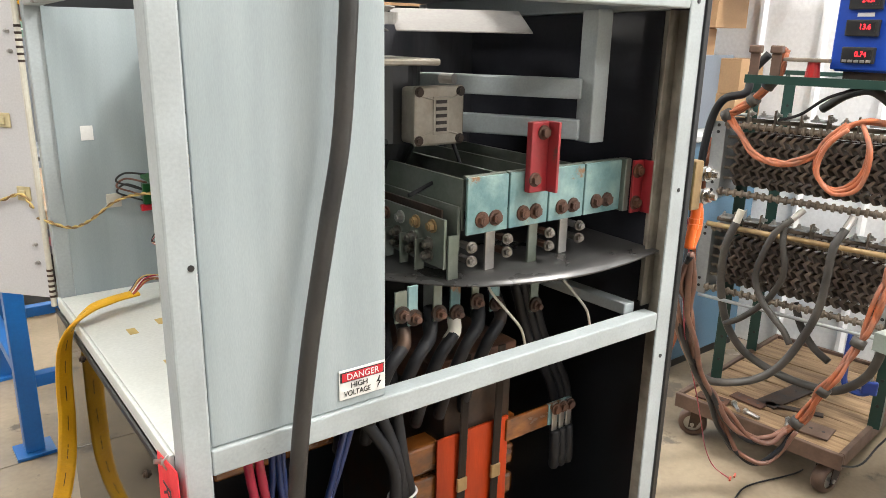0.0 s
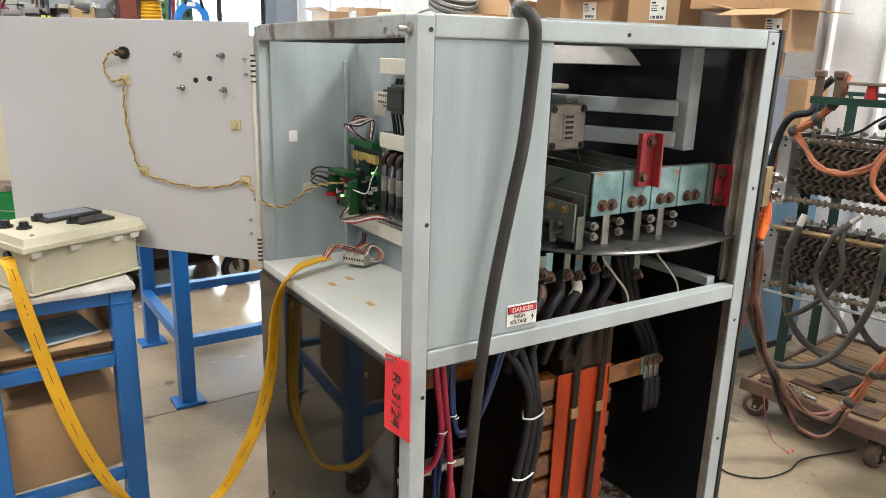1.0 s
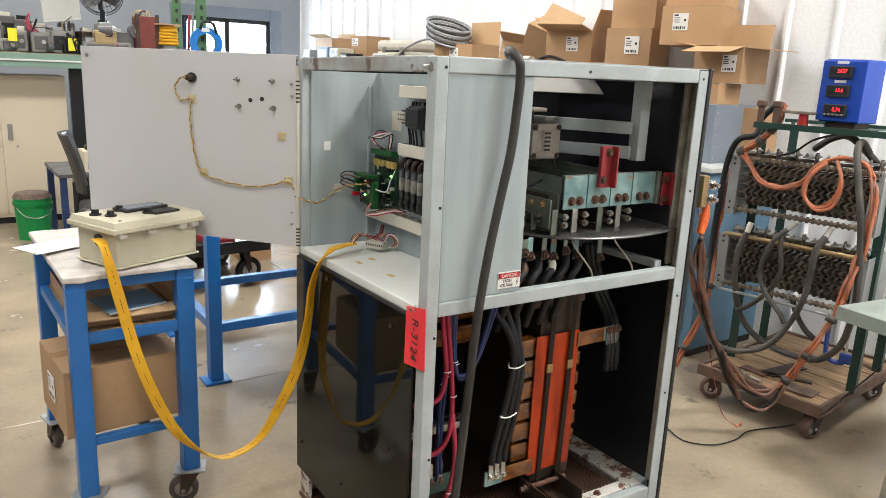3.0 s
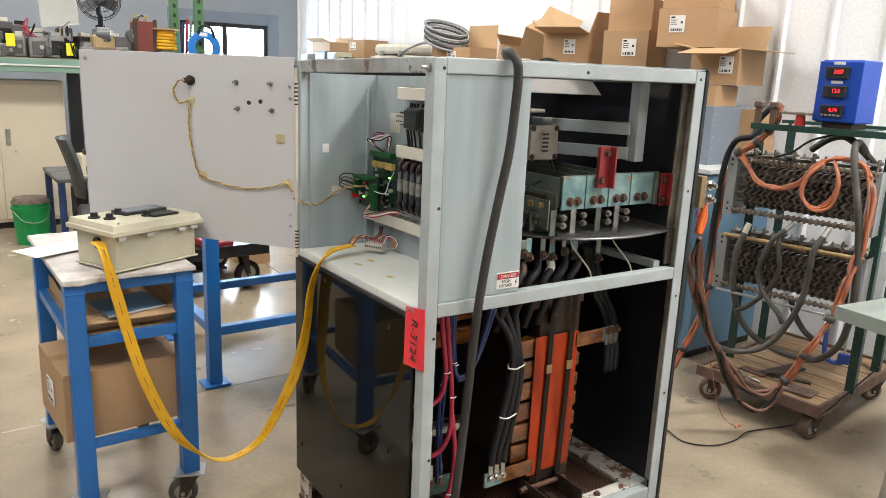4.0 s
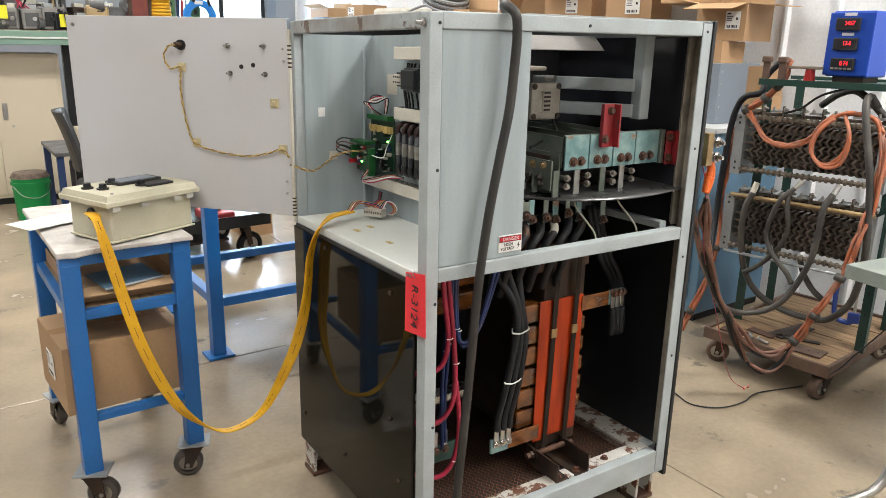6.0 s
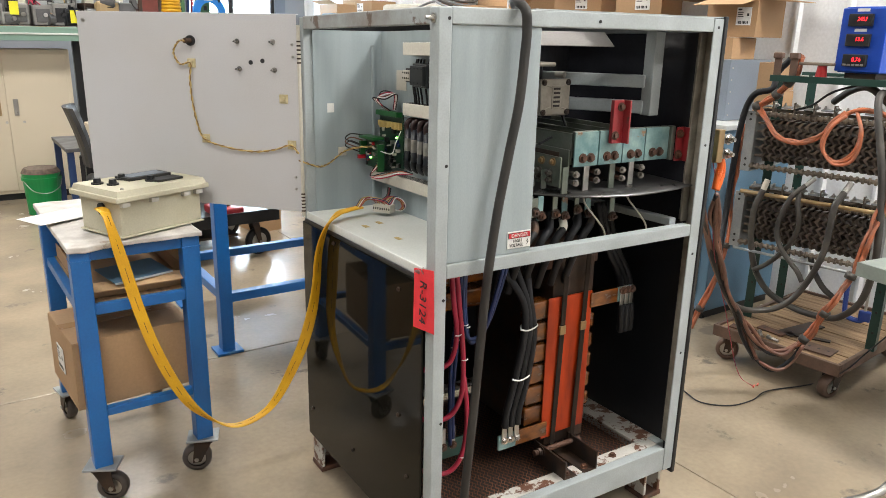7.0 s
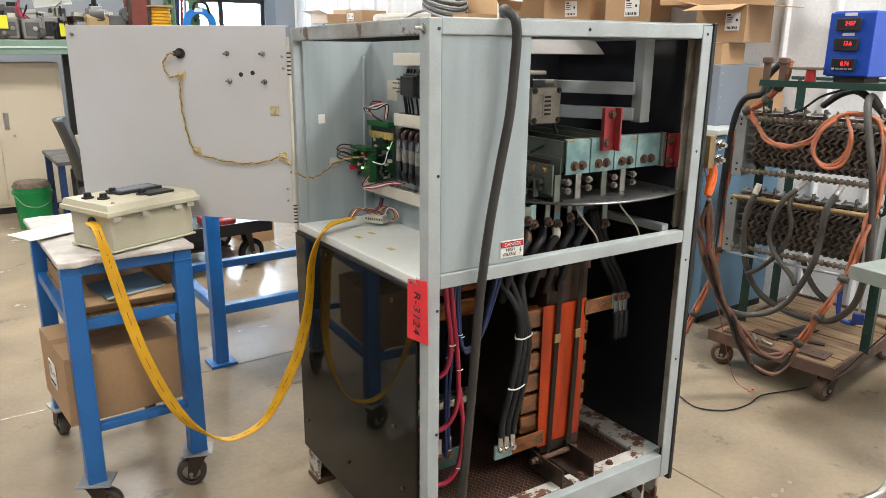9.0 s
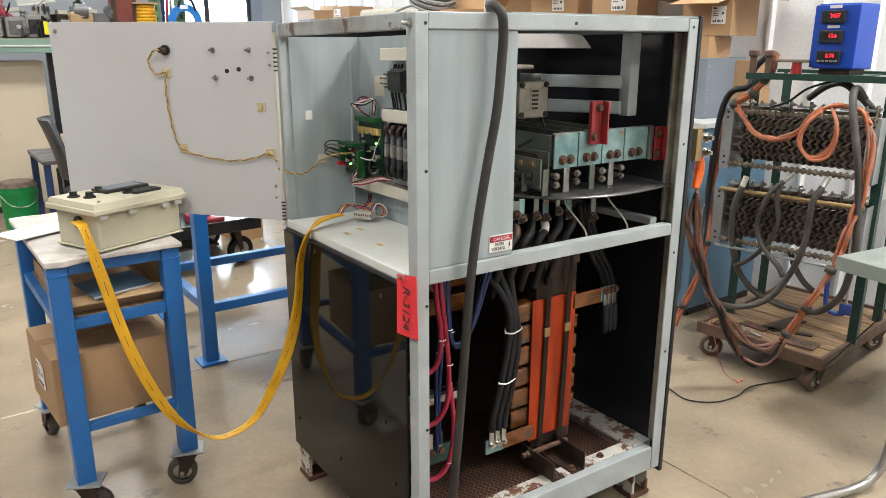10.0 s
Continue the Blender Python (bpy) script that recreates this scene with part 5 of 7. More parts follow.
part("cable_hole", rod((-0.001, 0.10, 0.085), (0.008, 0.10, 0.085), 0.020, seg=20), INK, eb)
part("lid_screw", bolt_bm((0.03, 0.02, LT), (0, 0, 1), 0.004, 0.002), STEEL, lid)

# blue bench behind the door
site = HALL
bench = thing("steel_bench", "blue steel bench frame with foot plates on the floor", "workbench")
for x, y in ((0.085, 2.06), (0.112, 2.83), (1.60, 2.06), (1.60, 2.83)):
    lg = part("leg", block(x - 0.032, y - 0.032, 0.012, x + 0.032, y + 0.032, 0.88, 0.004), BLUEP, bench)
    part("foot_plate", block(x - 0.065, y - 0.06, 0, x + 0.065, y + 0.06, 0.013, 0.002), BLUEP, lg)
for b in ((0.117, 2.035, 0.262, 1.568, 2.085, 0.308), (0.144, 2.805, 0.262, 1.568, 2.855, 0.308), (0.07, 2.092, 0.262, 0.12, 2.798, 0.308)):
    part("stretcher", block(*b, 0.004), BLUEP, bench)
part("bench_top", block(0.04, 2.0, 0.88, 1.66, 2.9, 0.92, 0.004), WOOD, bench, "plain wooden bench top")

# dark cart with large casters
dc = thing("equipment_cart", "black low equipment cart with large grey casters", "cart", at=pose(0.90, 3.55, 0, 0, 0, 3))
part("deck", block(-0.92, 0, 0.275, 0.07, 0.75, 0.30, 0.004), BLACK, dc)
part("deck_edge", block(-0.92, -0.012, 0.26, 0.075, 0.0, 0.345, 0.003), BLACK, dc)
for x, y, a in ((-0.09, 0.08, 0.1), (-0.80, 0.08, 0.3), (-0.09, 0.66, 0.2), (-0.80, 0.66, 0.2)):
    add_caster(dc, x, y, 0.275, 0.10, 0.045, a + 3.2, -0.035, CABLE)
part("lower_tray", block(-0.88, 0.1, 0.15, -0.2, 0.65, 0.17, 0.003), DARKST, dc)
for k, (x, w, h, c) in enumerate(((-0.25, 0.2, 0.06, REDP), (-0.62, 0.28, 0.12, DARKST), (-0.80, 0.20, 0.16, BLACK))):
    t = thing("machine_part", "dark machine part lying on the low cart", "machine part", at=pose(0.90, 3.55, 0, 0, 0, 3) @ pose(x, 0.2, 0.30, 0, 0, 12 * k))
    part("body", block(-w / 2, -0.12, 0, w / 2, 0.14, h, 0.012), c, t)
    part("boss", rod((0, 0, h), (0, 0, h + 0.03), w * 0.22, seg=20), DARKST, t)
carton("cardboard_box", 0.22, 0.3, 0.25, pose(1.12, 4.35, 0, 0, 0, 10), "brown cardboard box on the floor behind the low cart")

# ---------- load bank on its dolly ----------
BANK_SITE = site = pose(-0.025, -0.02, 0) @ HALL
LB = pose(2.144, 0.052, 0, 0, 0, 5)
DK = LB @ pose(0.055, 0.03, 0)
# the rack stands turned a little on the dolly
RK = LB @ pose(0.2, 0.66, 0, 0, 0, 5) @ pose(-0.2, -0.66, 0)
dol = thing("platform_dolly", "steel-edged wooden platform dolly with iron casters", "dolly", at=DK)
DLX, DLY = 0.92, 0.62
for b in ((0, 0, 0.02, DLY), (DLX - 0.02, 0, DLX, DLY), (0.02, 0, DLX - 0.02, 0.02), (0.02, DLY - 0.02, DLX - 0.02, DLY)):
    part("edge_rail", block(b[0], b[1], 0.14, b[2], b[3], 0.197, 0.003), DIRTYST, dol)
for k in range(7):
    w = (DLX - 0.05) / 7
    part("plank", block(0.024 + k * w, 0.022, 0.165, 0.024 + (k + 1) * w - 0.006, DLY - 0.022, 0.188 + 0.002 * (k % 2), 0.002), WOOD, dol)
for x, y, a in ((0.10, 0.06, 2.9), (0.10, DLY - 0.06, 2.0), (DLX - 0.1, 0.06, 2.6), (DLX - 0.1, DLY - 0.06, 2.6)):
    add_caster(dol, x, y, 0.14, 0.055, 0.045, a, 0.022, DIRTYST)
rack = thing("load_bank_rack", "dark green slotted steel rack holding two resistor banks", "rack", at=RK)
for x, y in ((0.30, 0.0), (0.30, 0.62), (0.70, 0.0), (0.70, 0.62)):
    up = part("upright", block(x, y, 0.19, x + 0.045, y + 0.004, 1.403, 0.001), GREENP, rack)
    part("flange", block(x, y + (0.0 if y < 0.3 else -0.04), 0.19, x + 0.004, y + (0.04 if y < 0.3 else 0.0), 1.385, 0.001), GREENP, up)
    for k in range(11):
        part("slot_hole", rod((x - 0.0008, y + (0.02 if y < 0.3 else -0.02), 0.28 + k * 0.1), (x + 0.001, y + (0.02 if y < 0.3 else -0.02), 0.28 + k * 0.1), 0.006, seg=10), INK, up)
part("top_beam", block(0.10, -0.25, 1.403, 0.145, 0.57, 1.420, 0.002), GREENP, rack)
part("top_beam", block(0.70, -0.25, 1.403, 0.745, 0.66, 1.420, 0.002), GREENP, rack)
for y in (-0.02, 0.30):
    part("cross_beam", block(0.145, y, 1.403, 0.70, y + 0.04, 1.420, 0.002), GREENP, rack)
part("shelf_plate", block(0.146, 0.08, 1.4165, 0.36, 0.31, 1.4205, 0.001), GREENP, rack)
part("shelf_lip", block(0.095, -0.25, 1.394, 0.10, 0.57, 1.422, 0.001), GREENP, rack)

# one resistor fin: a folded strip
fin = bmesh.new()
outline = [(-0.013, 0.0165), (-0.003, 0.0165), (0.011, 0.002), (0.011, -0.002), (-0.003, -0.0165), (-0.013, -0.0165), (-0.001, 0.0)]
front = [fin.verts.new((-0.016 + 0.5 * abs(y + 0.013), y, z)) for y, z in outline]
back = [fin.verts.new((0.012, y - 0.006, z)) for y, z in outline]
for k in range(7):
    fin.faces.new((front[k], back[k], back[(k + 1) % 7], front[(k + 1) % 7]))
for q, side in ((0, front), (1, back)):
    for tri in ((0, 1, 6), (1, 2, 6), (2, 3, 6), (3, 4, 6), (4, 5, 6)):
        f = [side[i] for i in tri]
        fin.faces.new(f if q else f[::-1])
bmesh.ops.recalc_face_normals(fin, faces=fin.faces)
FIN = bpy.data.meshes.new("resistor_fin")
fin.to_mesh(FIN)
fin.free()
FIN.materials.append(COILST)


def resistor_bank(z0, z1, yl, rows, per, front):
    """z0, z1: heights of the lower and upper tube."""
    t = thing("resistor_bank", "open resistor bank with rows of heat-browned metal fins", "resistor bank", "resistor banks", at=RK @ pose(front, 0, 0))
    y0, y1 = 0.03, yl
    for y, s in ((y1, -1), (y0 - 0.01, 1)):
        pl = part("end_plate", block(0.0, y - 0.004, z0 - 0.03, 0.36, y, z1 + 0.01, 0.001), PLATEG, t, "grey steel end plate")
        part("plate_flange", block(-0.003, y - 0.004, z0 - 0.03, 0.0, y + 0.045, z1 + 0.01, 0.001), PLATEG, pl)
        for zz in (z0 + 0.0, z0 + 0.03, z1 - 0.03, z1 - 0.005):
            part("plate_hole", rod((-0.0042, y + 0.022, zz), (-0.002, y + 0.022, zz), 0.006, seg=10), INK, pl)
    for z, mat, rr in ((z0, PORC, 0.012), (z1, PORC, 0.012)):
        tb = part("support_tube", rod((0.0, y0, z), (0.0, y1, z), rr * 0.75, seg=14), mat, t)
        rg = bmesh.new()
        n, seg = 24, 12
        stations = []
        for k in range(n):
            c = y0 + (y1 - y0) * (k + 0.5) / n
            stations += [(c - 0.0065, rr * 0.8), (c - 0.004, rr * 1.3), (c + 0.004, rr * 1.3), (c + 0.0065, rr * 0.8)]
        rings = [[rg.verts.new((q * math.cos(2 * math.pi * i / seg), yy, z + q * math.sin(2 * math.pi * i / seg))) for i in range(seg)] for yy, q in stations]
        for lo, hi in zip(rings, rings[1:]):
            for i in range(seg):
                rg.faces.new((lo[i], hi[i], hi[(i + 1) % seg], lo[(i + 1) % seg]))
        part("ribbed_insulator", rg, mat, tb, "ribbed dusty porcelain insulator")
    for rw in range(rows):
        z = z0 + 0.028 + (z1 - z0 - 0.056) * (rw + 0.5) / rows
        rd = part("row_rod", rod((0.035, y0, z), (0.035, y1, z), 0.006, seg=8), PORC, t)
        for k in range(per):
            yy = y0 + 0.02 + (y1 - y0 - 0.04) * (k + 0.5 * (rw % 2) * 0.8) / per
            sharing("fin", FIN, rd, pose(0.03 + random.uniform(-0.002, 0.002), yy, z + random.uniform(-0.0015, 0.0015), 0, 0, random.uniform(-3, 3)) @ Matrix.Diagonal((1.35, 1.25, 1.25, 1)))
    rear = bmesh.new()
    for dx in (0.12, 0.22, 0.31):
        for rw in range(rows):
            z = z0 + 0.028 + (z1 - z0 - 0.056) * (rw + 0.5) / rows
            for k in range(per):
                yy = y0 + 0.02 + (y1 - y0 - 0.04) * k / per
                block(dx - 0.018, yy, z - 0.0175, dx + 0.018, yy + 0.023, z + 0.0175, bm=rear)
    tagged(part("rear_element", rear, DARKST, t), kind="stuff")
    return t


random.seed(11)
resistor_bank(0.985, 1.235, 0.66, 5, 19, 0.215)
resistor_bank(0.605, 0.845, 0.66, 5, 19, 0.205)


def lbw(x, y, z):
    return tuple(RK @ Vector((x, y, z)))


for z, yend, mat, rr in ((0.862, 0.02, BRASS, 0.010), (0.575, 0.02, PLATEG, 0.007)):
    t = thing("support_rod", "long brass-coloured rod across the resistor bank" if mat is BRASS else "grey steel rod under the resistor bank", "rod")
    part("rod", rod(lbw(0.17, yend, z), lbw(0.18, 0.67, z), rr, seg=14), mat, t, smooth=True)
# terminal clamps along the banks' tops
for z in (1.268, 0.885):
    for k in range(7):
        y = 0.06 + k * 0.09
        t = thing("terminal_clamp", "dusty bolted terminal clamp on the resistor bank", "clamp", "terminal clamps", at=RK @ pose(0.235, y, z, 0, 0, 8 * (k % 3) - 8))
        part("strap", block(-0.014, -0.020, -0.03, 0.016, -0.014, 0.028, 0.002), PORC, t)
        part("lug_bar", block(-0.03, -0.014, 0.0, 0.03, 0.035, 0.008, 0.002), PLATEG, t)
        part("bolt", bolt_bm((0.0, -0.020, 0.012), (0, -1, 0), 0.009, 0.008, 0.012), STEEL, t)
        part("bolt", bolt_bm((-0.02, 0.02, 0.008), (0, 0, 1), 0.008, 0.007, 0.01), STEEL, t)
    t = thing("terminal_bar", "dusty bar with terminal bolts over the resistor bank", "bar")
    part("bar", rod(lbw(0.245, 0.03, z - 0.015), lbw(0.255, 0.66, z - 0.015), 0.008, seg=10), PORC, t)

# meter box on the rack
mb = thing("meter_box", "bright blue steel box with three red digital meters", "meter box", at=LB @ pose(0.15, 0.0, 1.432, 0, 0, -4))
BW, BH, BD = 0.176, 0.268, 0.17
BY0 = 0.128
# local: front face at x = 0, width along y
part("case", block(0, BY0, 0.012, BD, BY0 + BW, 0.012 + BH, 0.006), BLUEB, mb)
part("front_cover", block(-0.012, BY0 - 0.006, 0.018, 0.0, BY0 + 0.006 + BW, 0.006 + BH, 0.004), BLUEB, mb)
part("base", block(0.02, BY0 + 0.02, -0.012, 0.15, BY0 + 0.15, 0.012), DARKST, mb)
for k, (txt, z) in enumerate((("2457", 0.226), ("13.6", 0.146), ("0.74", 0.064))):
    yc = BY0 + BW / 2 + 0.008
    mt = part("meter", block(-0.030, yc - 0.049, z - 0.025, -0.012, yc + 0.049, z + 0.025, 0.003), INK, mb, "black panel meter")
    part("screen", block(-0.0312, yc - 0.040, z - 0.012, -0.030, yc + 0.040, z + 0.016), MOTORB, mt)
    words("digits", txt, 0.0235, facing((-0.0318, yc - 0.010, z + 0.003), (0, -1, 0), (0, 0, 1)), LEDRED, mt, 0.9)
    if k < 2:
        part("name_strip", block(-0.0135, yc - 0.025, z + 0.034, -0.012, yc + 0.025, z + 0.046), PAPER, mb)
    if k == 2:
        for q in range(5):
            part("key", block(-0.0325, yc - 0.043 + q * 0.018, z - 0.022, -0.030, yc - 0.029 + q * 0.018, z - 0.014, 0.001), STEEL, mt)

# red insulated joint and brackets on the shelf
for k, (y, z) in enumerate(((0.545, 1.420), (0.475, 1.420))):
    t = thing("cable_bracket", "dusty cable clamp bracket on the rack shelf", "bracket", "cable brackets", at=RK @ pose(0.10, y, z))
    part("upright", block(0, -0.016, 0, 0.010, 0.016, 0.085, 0.003), DIRTYST, t)
    part("saddle", block(-0.012, -0.020, 0.074, 0.022, 0.020, 0.100, 0.005), DIRTYST, t)
t = thing("insulator", "red post insulator on the rack shelf", "insulator", at=RK @ pose(0.12, 0.36, 1.420))
part("body", rod((0, 0, 0), (0, 0, 0.05), 0.024, seg=16, r2=0.019), material("red_insulator", (0.42, 0.02, 0.02), 0.3), t)
part("terminal", block(-0.03, -0.05, 0.05, 0.03, 0.09, 0.062, 0.003), PORC, t)


def cable(label, pts, r, mat, name="cable", ends=(), category="cable", group="", n=8, seg=10):
    t = thing(name, label, category, group)
    part("sheath", tube(pts, r, n, seg), mat, t, smooth=True)
    for i, c in ends:
        p = Vector(pts[i])
        q = Vector(pts[i + 1] if i >= 0 else pts[i - 1])
        part("end_lug", rod(p, p + (p - q).normalized() * 0.05, r * 0.95, seg=12), c, t)
    return t


random.seed(5)
# all cables here lie in the cabinet's axes
site = Matrix.Identity(4)


def wobble(pts, amount, fixed=()):
    return [Vector(p) + Vector((random.uniform(-1, 1), random.uniform(-1, 1), random.uniform(-1, 1))) * (0.003 if i in fixed else amount) for i, p in enumerate(pts)]


TOP_RUN = [(2.220, 0.529, 1.504), (2.200, 0.540, 1.428), (2.200, 0.592, 1.354), (2.200, 0.652, 1.304), (2.200, 0.717, 1.269)]
SWAG = [(2.200, 0.698, 1.266), (2.190, 0.633, 1.204), (2.180, 0.571, 1.153), (2.180, 0.495, 1.134), (2.180, 0.427, 1.143), (2.180, 0.364, 1.174), (2.190, 0.321, 1.229), (2.200, 0.285, 1.269), (2.210, 0.235, 1.295), (2.220, 0.180, 1.298), (2.230, 0.124, 1.280), (2.240, 0.089, 1.225)]
DROP = [(2.240, 0.089, 1.225), (2.220, 0.060, 1.155), (2.200, 0.046, 1.052), (2.180, 0.047, 0.958), (2.160, 0.059, 0.873), (2.140, 0.064, 0.772), (2.120, 0.081, 0.675), (2.100, 0.100, 0.590), (2.080, 0.129, 0.502), (2.070, 0.163, 0.427), (2.060, 0.196, 0.342), (2.040, 0.232, 0.268)]
DARK_RUN = [(2.040, 0.232, 0.268), (1.990, 0.272, 0.231), (1.920, 0.313, 0.252), (1.820, 0.333, 0.345), (1.720, 0.335, 0.455), (1.600, 0.314, 0.585), (1.480, 0.272, 0.718), (1.360, 0.216, 0.859), (1.260, 0.158, 0.974), (1.200, 0.115, 1.055)]
SAG_RUN = [(2.040, 0.215, 0.280), (2.000, 0.231, 0.195), (1.950, 0.275, 0.153), (1.900, 0.334, 0.196), (1.820, 0.360, 0.313), (1.700, 0.341, 0.462), (1.580, 0.316, 0.593), (1.440, 0.277, 0.746), (1.300, 0.217, 0.892), (1.150, 0.148, 1.009)]
SIDE_RUN = [(2.260, 0.797, 1.166), (2.250, 0.808, 1.046), (2.250, 0.818, 0.930), (2.250, 0.833, 0.796), (2.240, 0.803, 0.640), (2.220, 0.808, 0.490), (2.200, 0.839, 0.336), (2.180, 0.880, 0.193), (2.150, 0.901, 0.088)]
LOOP = [(2.200, 0.232, 1.281), (2.170, 0.184, 1.212), (2.170, 0.184, 1.140), (2.170, 0.212, 1.087), (2.170, 0.259, 1.063), (2.170, 0.302, 1.073), (2.170, 0.338, 1.118), (2.170, 0.338, 1.168), (2.170, 0.310, 1.221), (2.190, 0.269, 1.268)]
# five cables come over the rack, swag along the upper bank, drop to the deck and rise to the output terminal
for k in range(5):
    t = thing("load_cable", "orange load cable with dark brown lower run, in a bundle", "cable", "load cables")
    part("top_run", tube(wobble(TOP_RUN, 0.012), 0.0072, 8, 10), ORANGEC, t, "orange top run", True)
    part("swag_run", tube(wobble(SWAG, 0.008), 0.0072, 8, 10), ORANGEC, t, "orange run along the fins", True)
    lower = wobble(DROP, 0.015)
    part("orange_run", tube(lower, 0.0074, 8, 10), ORANGEC, t, "orange upper run", True)
    dark = [lower[-1]] + wobble(DARK_RUN[1:], 0.014, fixed=(len(DARK_RUN) - 2,))
    part("dark_run", tube(dark, 0.0080, 8, 10), CABLE if k == 1 else BROWNC, t, "dark brown lower run", True)
for k in range(4):
    t = thing("load_cable", "dark brown load cable sagging below the bundle", "cable", "load cables")
    part("dark_run", tube(wobble(SAG_RUN if k < 2 else SAG_RUN[3:], 0.013), 0.0080, 8, 10), BROWNC if k % 2 else CABLE, t, smooth=True)
for k in range(4):
    t = thing("load_cable", "orange load cable running down beside the blue cabinet", "cable", "load cables")
    part("orange_run", tube(wobble(SIDE_RUN, 0.013), 0.0074, 8, 10), ORANGEC, t, smooth=True)
for k in range(3):
    t = thing("load_cable", "orange load cable hanging in a loop before the fins", "cable", "load cables")
    part("orange_run", tube([p + Vector((0.006 * k, 0.009 * k, 0.008 * k)) for p in wobble(LOOP, 0.003)], 0.0072, 8, 10), ORANGEC, t, smooth=True)
# bright tape joints under the terminal bolts
for pts in (((1.200, 0.118, 1.188), (1.198, 0.115, 1.150), (1.186, 0.112, 1.115), (1.178, 0.110, 1.075)), ((1.205, 0.126, 1.192), (1.222, 0.124, 1.150), (1.214, 0.12, 1.105), (1.196, 0.118, 1.07))):
    t = thing("taped_joint", "bright orange taped cable joint under the output terminal", "cable joint", "taped joints")
    part("lug", rod(pts[0], Vector(pts[0]) + Vector((-0.012, -0.004, 0.03)), 0.009, seg=12), CHROME, t)
    part("tape_wrap", tube(pts, 0.0112, 8, 12), ORANGET, t, smooth=True)
    for q in (0.35, 0.7):
        p = Vector(pts[1]).lerp(Vector(pts[2]), q)
        part("tape_edge", rod(p - Vector((0.0, 0, 0.006)), p + Vector((0.0, 0, 0.006)), 0.0128, seg=12), ORANGET, t)
for run, i, q in ((DROP, 6, 0.6), (DROP, 8, 0.8), (DROP, 10, 0.5), (SIDE_RUN, 4, 0.5), (SIDE_RUN, 6, 0.9), (TOP_RUN, 1, 0.5), (TOP_RUN, 2, 0.4), (TOP_RUN, 3, 0.9)):
    a, b = Vector(run[i]), Vector(run[min(i + 1, len(run) - 1)])
    p, d = a.lerp(b, q), (b - a).normalized() * 0.014
    t = thing("cable_tape", "grey tape wrapped round the cable bundle", "tape", "bundle tapes")
    part("wrap", rod(p - d, p + d, 0.0225, seg=14), DUSTY, t, smooth=True)
cable("thick black cable running down beside the load bank", [(2.300, 0.639, 1.490), (2.280, 0.681, 1.427), (2.250, 0.679, 1.354), (2.220, 0.741, 1.329), (2.220, 0.782, 1.263), (2.220, 0.802, 1.156), (2.220, 0.812, 1.019), (2.220, 0.818, 0.875), (2.200, 0.806, 0.733), (2.150, 0.777, 0.627), (2.050, 0.703, 0.514)], 0.0150, CABLE)
cable("thick grey cable looping from rack top to dolly deck", [(2.300, 0.156, 1.324), (2.260, 0.176, 1.370), (2.200, 0.154, 1.320), (2.170, 0.098, 1.152), (2.170, 0.071, 1.038), (2.170, 0.054, 0.922), (2.170, 0.041, 0.803), (2.180, 0.042, 0.652), (2.200, 0.079, 0.497), (2.240, 0.174, 0.388), (2.270, 0.259, 0.350), (2.300, 0.390, 0.329), (2.300, 0.514, 0.347), (2.280, 0.587, 0.393), (2.250, 0.638, 0.487), (2.220, 0.660, 0.632), (2.200, 0.650, 0.789), (2.220, 0.631, 0.886)], 0.0150, DUSTY, ends=((-1, IVORY),))
cable("thick black cable hanging from the lower resistor bank", [(2.220, 0.241, 0.944), (2.180, 0.251, 0.885), (2.170, 0.251, 0.778), (2.160, 0.257, 0.668), (2.150, 0.290, 0.554), (2.120, 0.335, 0.447), (2.080, 0.391, 0.386), (2.000, 0.447, 0.371), (1.900, 0.463, 0.401), (1.780, 0.443, 0.478)], 0.0140, DUSTY, ends=((0, STEEL),))
cable("black cable hanging in a loop from the lower resistor bank", [(2.220, 0.423, 0.941), (2.180, 0.455, 0.891), (2.170, 0.484, 0.805), (2.170, 0.498, 0.720), (2.170, 0.466, 0.645), (2.170, 0.417, 0.597), (2.170, 0.367, 0.556), (2.170, 0.338, 0.515)], 0.0115, DUSTY, ends=((0, STEEL),))
cable("black cable hanging in a loop from the lower resistor bank", [(2.220, 0.447, 0.929), (2.190, 0.427, 0.855), (2.190, 0.407, 0.766), (2.200, 0.437, 0.676), (2.210, 0.492, 0.599), (2.220, 0.565, 0.527), (2.230, 0.629, 0.483)], 0.0115, DUSTY)
cable("black cable curving behind the rack", [(2.400, 0.456, 0.588), (2.400, 0.423, 0.510), (2.400, 0.365, 0.441), (2.400, 0.299, 0.404)], 0.0140, DUSTY)
cable("thin red lead dropping from the output terminal", [(1.140, 0.119, 1.221), (1.200, 0.125, 1.089), (1.270, 0.173, 0.949), (1.420, 0.255, 0.755), (1.540, 0.309, 0.626), (1.670, 0.356, 0.463), (1.780, 0.395, 0.309), (1.972, 0.483, 0.100)] + [(2.032, 0.476, 0.006), (2.009, 0.393, 0.006)], 0.0018, REDC)
cable("thin black lead lying across the floor to the dolly", [(1.684, 0.528, 0.006), (1.662, 0.413, 0.006), (1.748, 0.327, 0.006), (1.884, 0.309, 0.006), (2.022, 0.332, 0.006), (2.230, 0.279, 0.006), (2.385, 0.259, 0.006)] + [(2.060, 0.011, 0.241), (2.120, -0.018, 0.307), (2.200, -0.037, 0.362), (2.300, -0.054, 0.421)], 0.0032, CABLE)
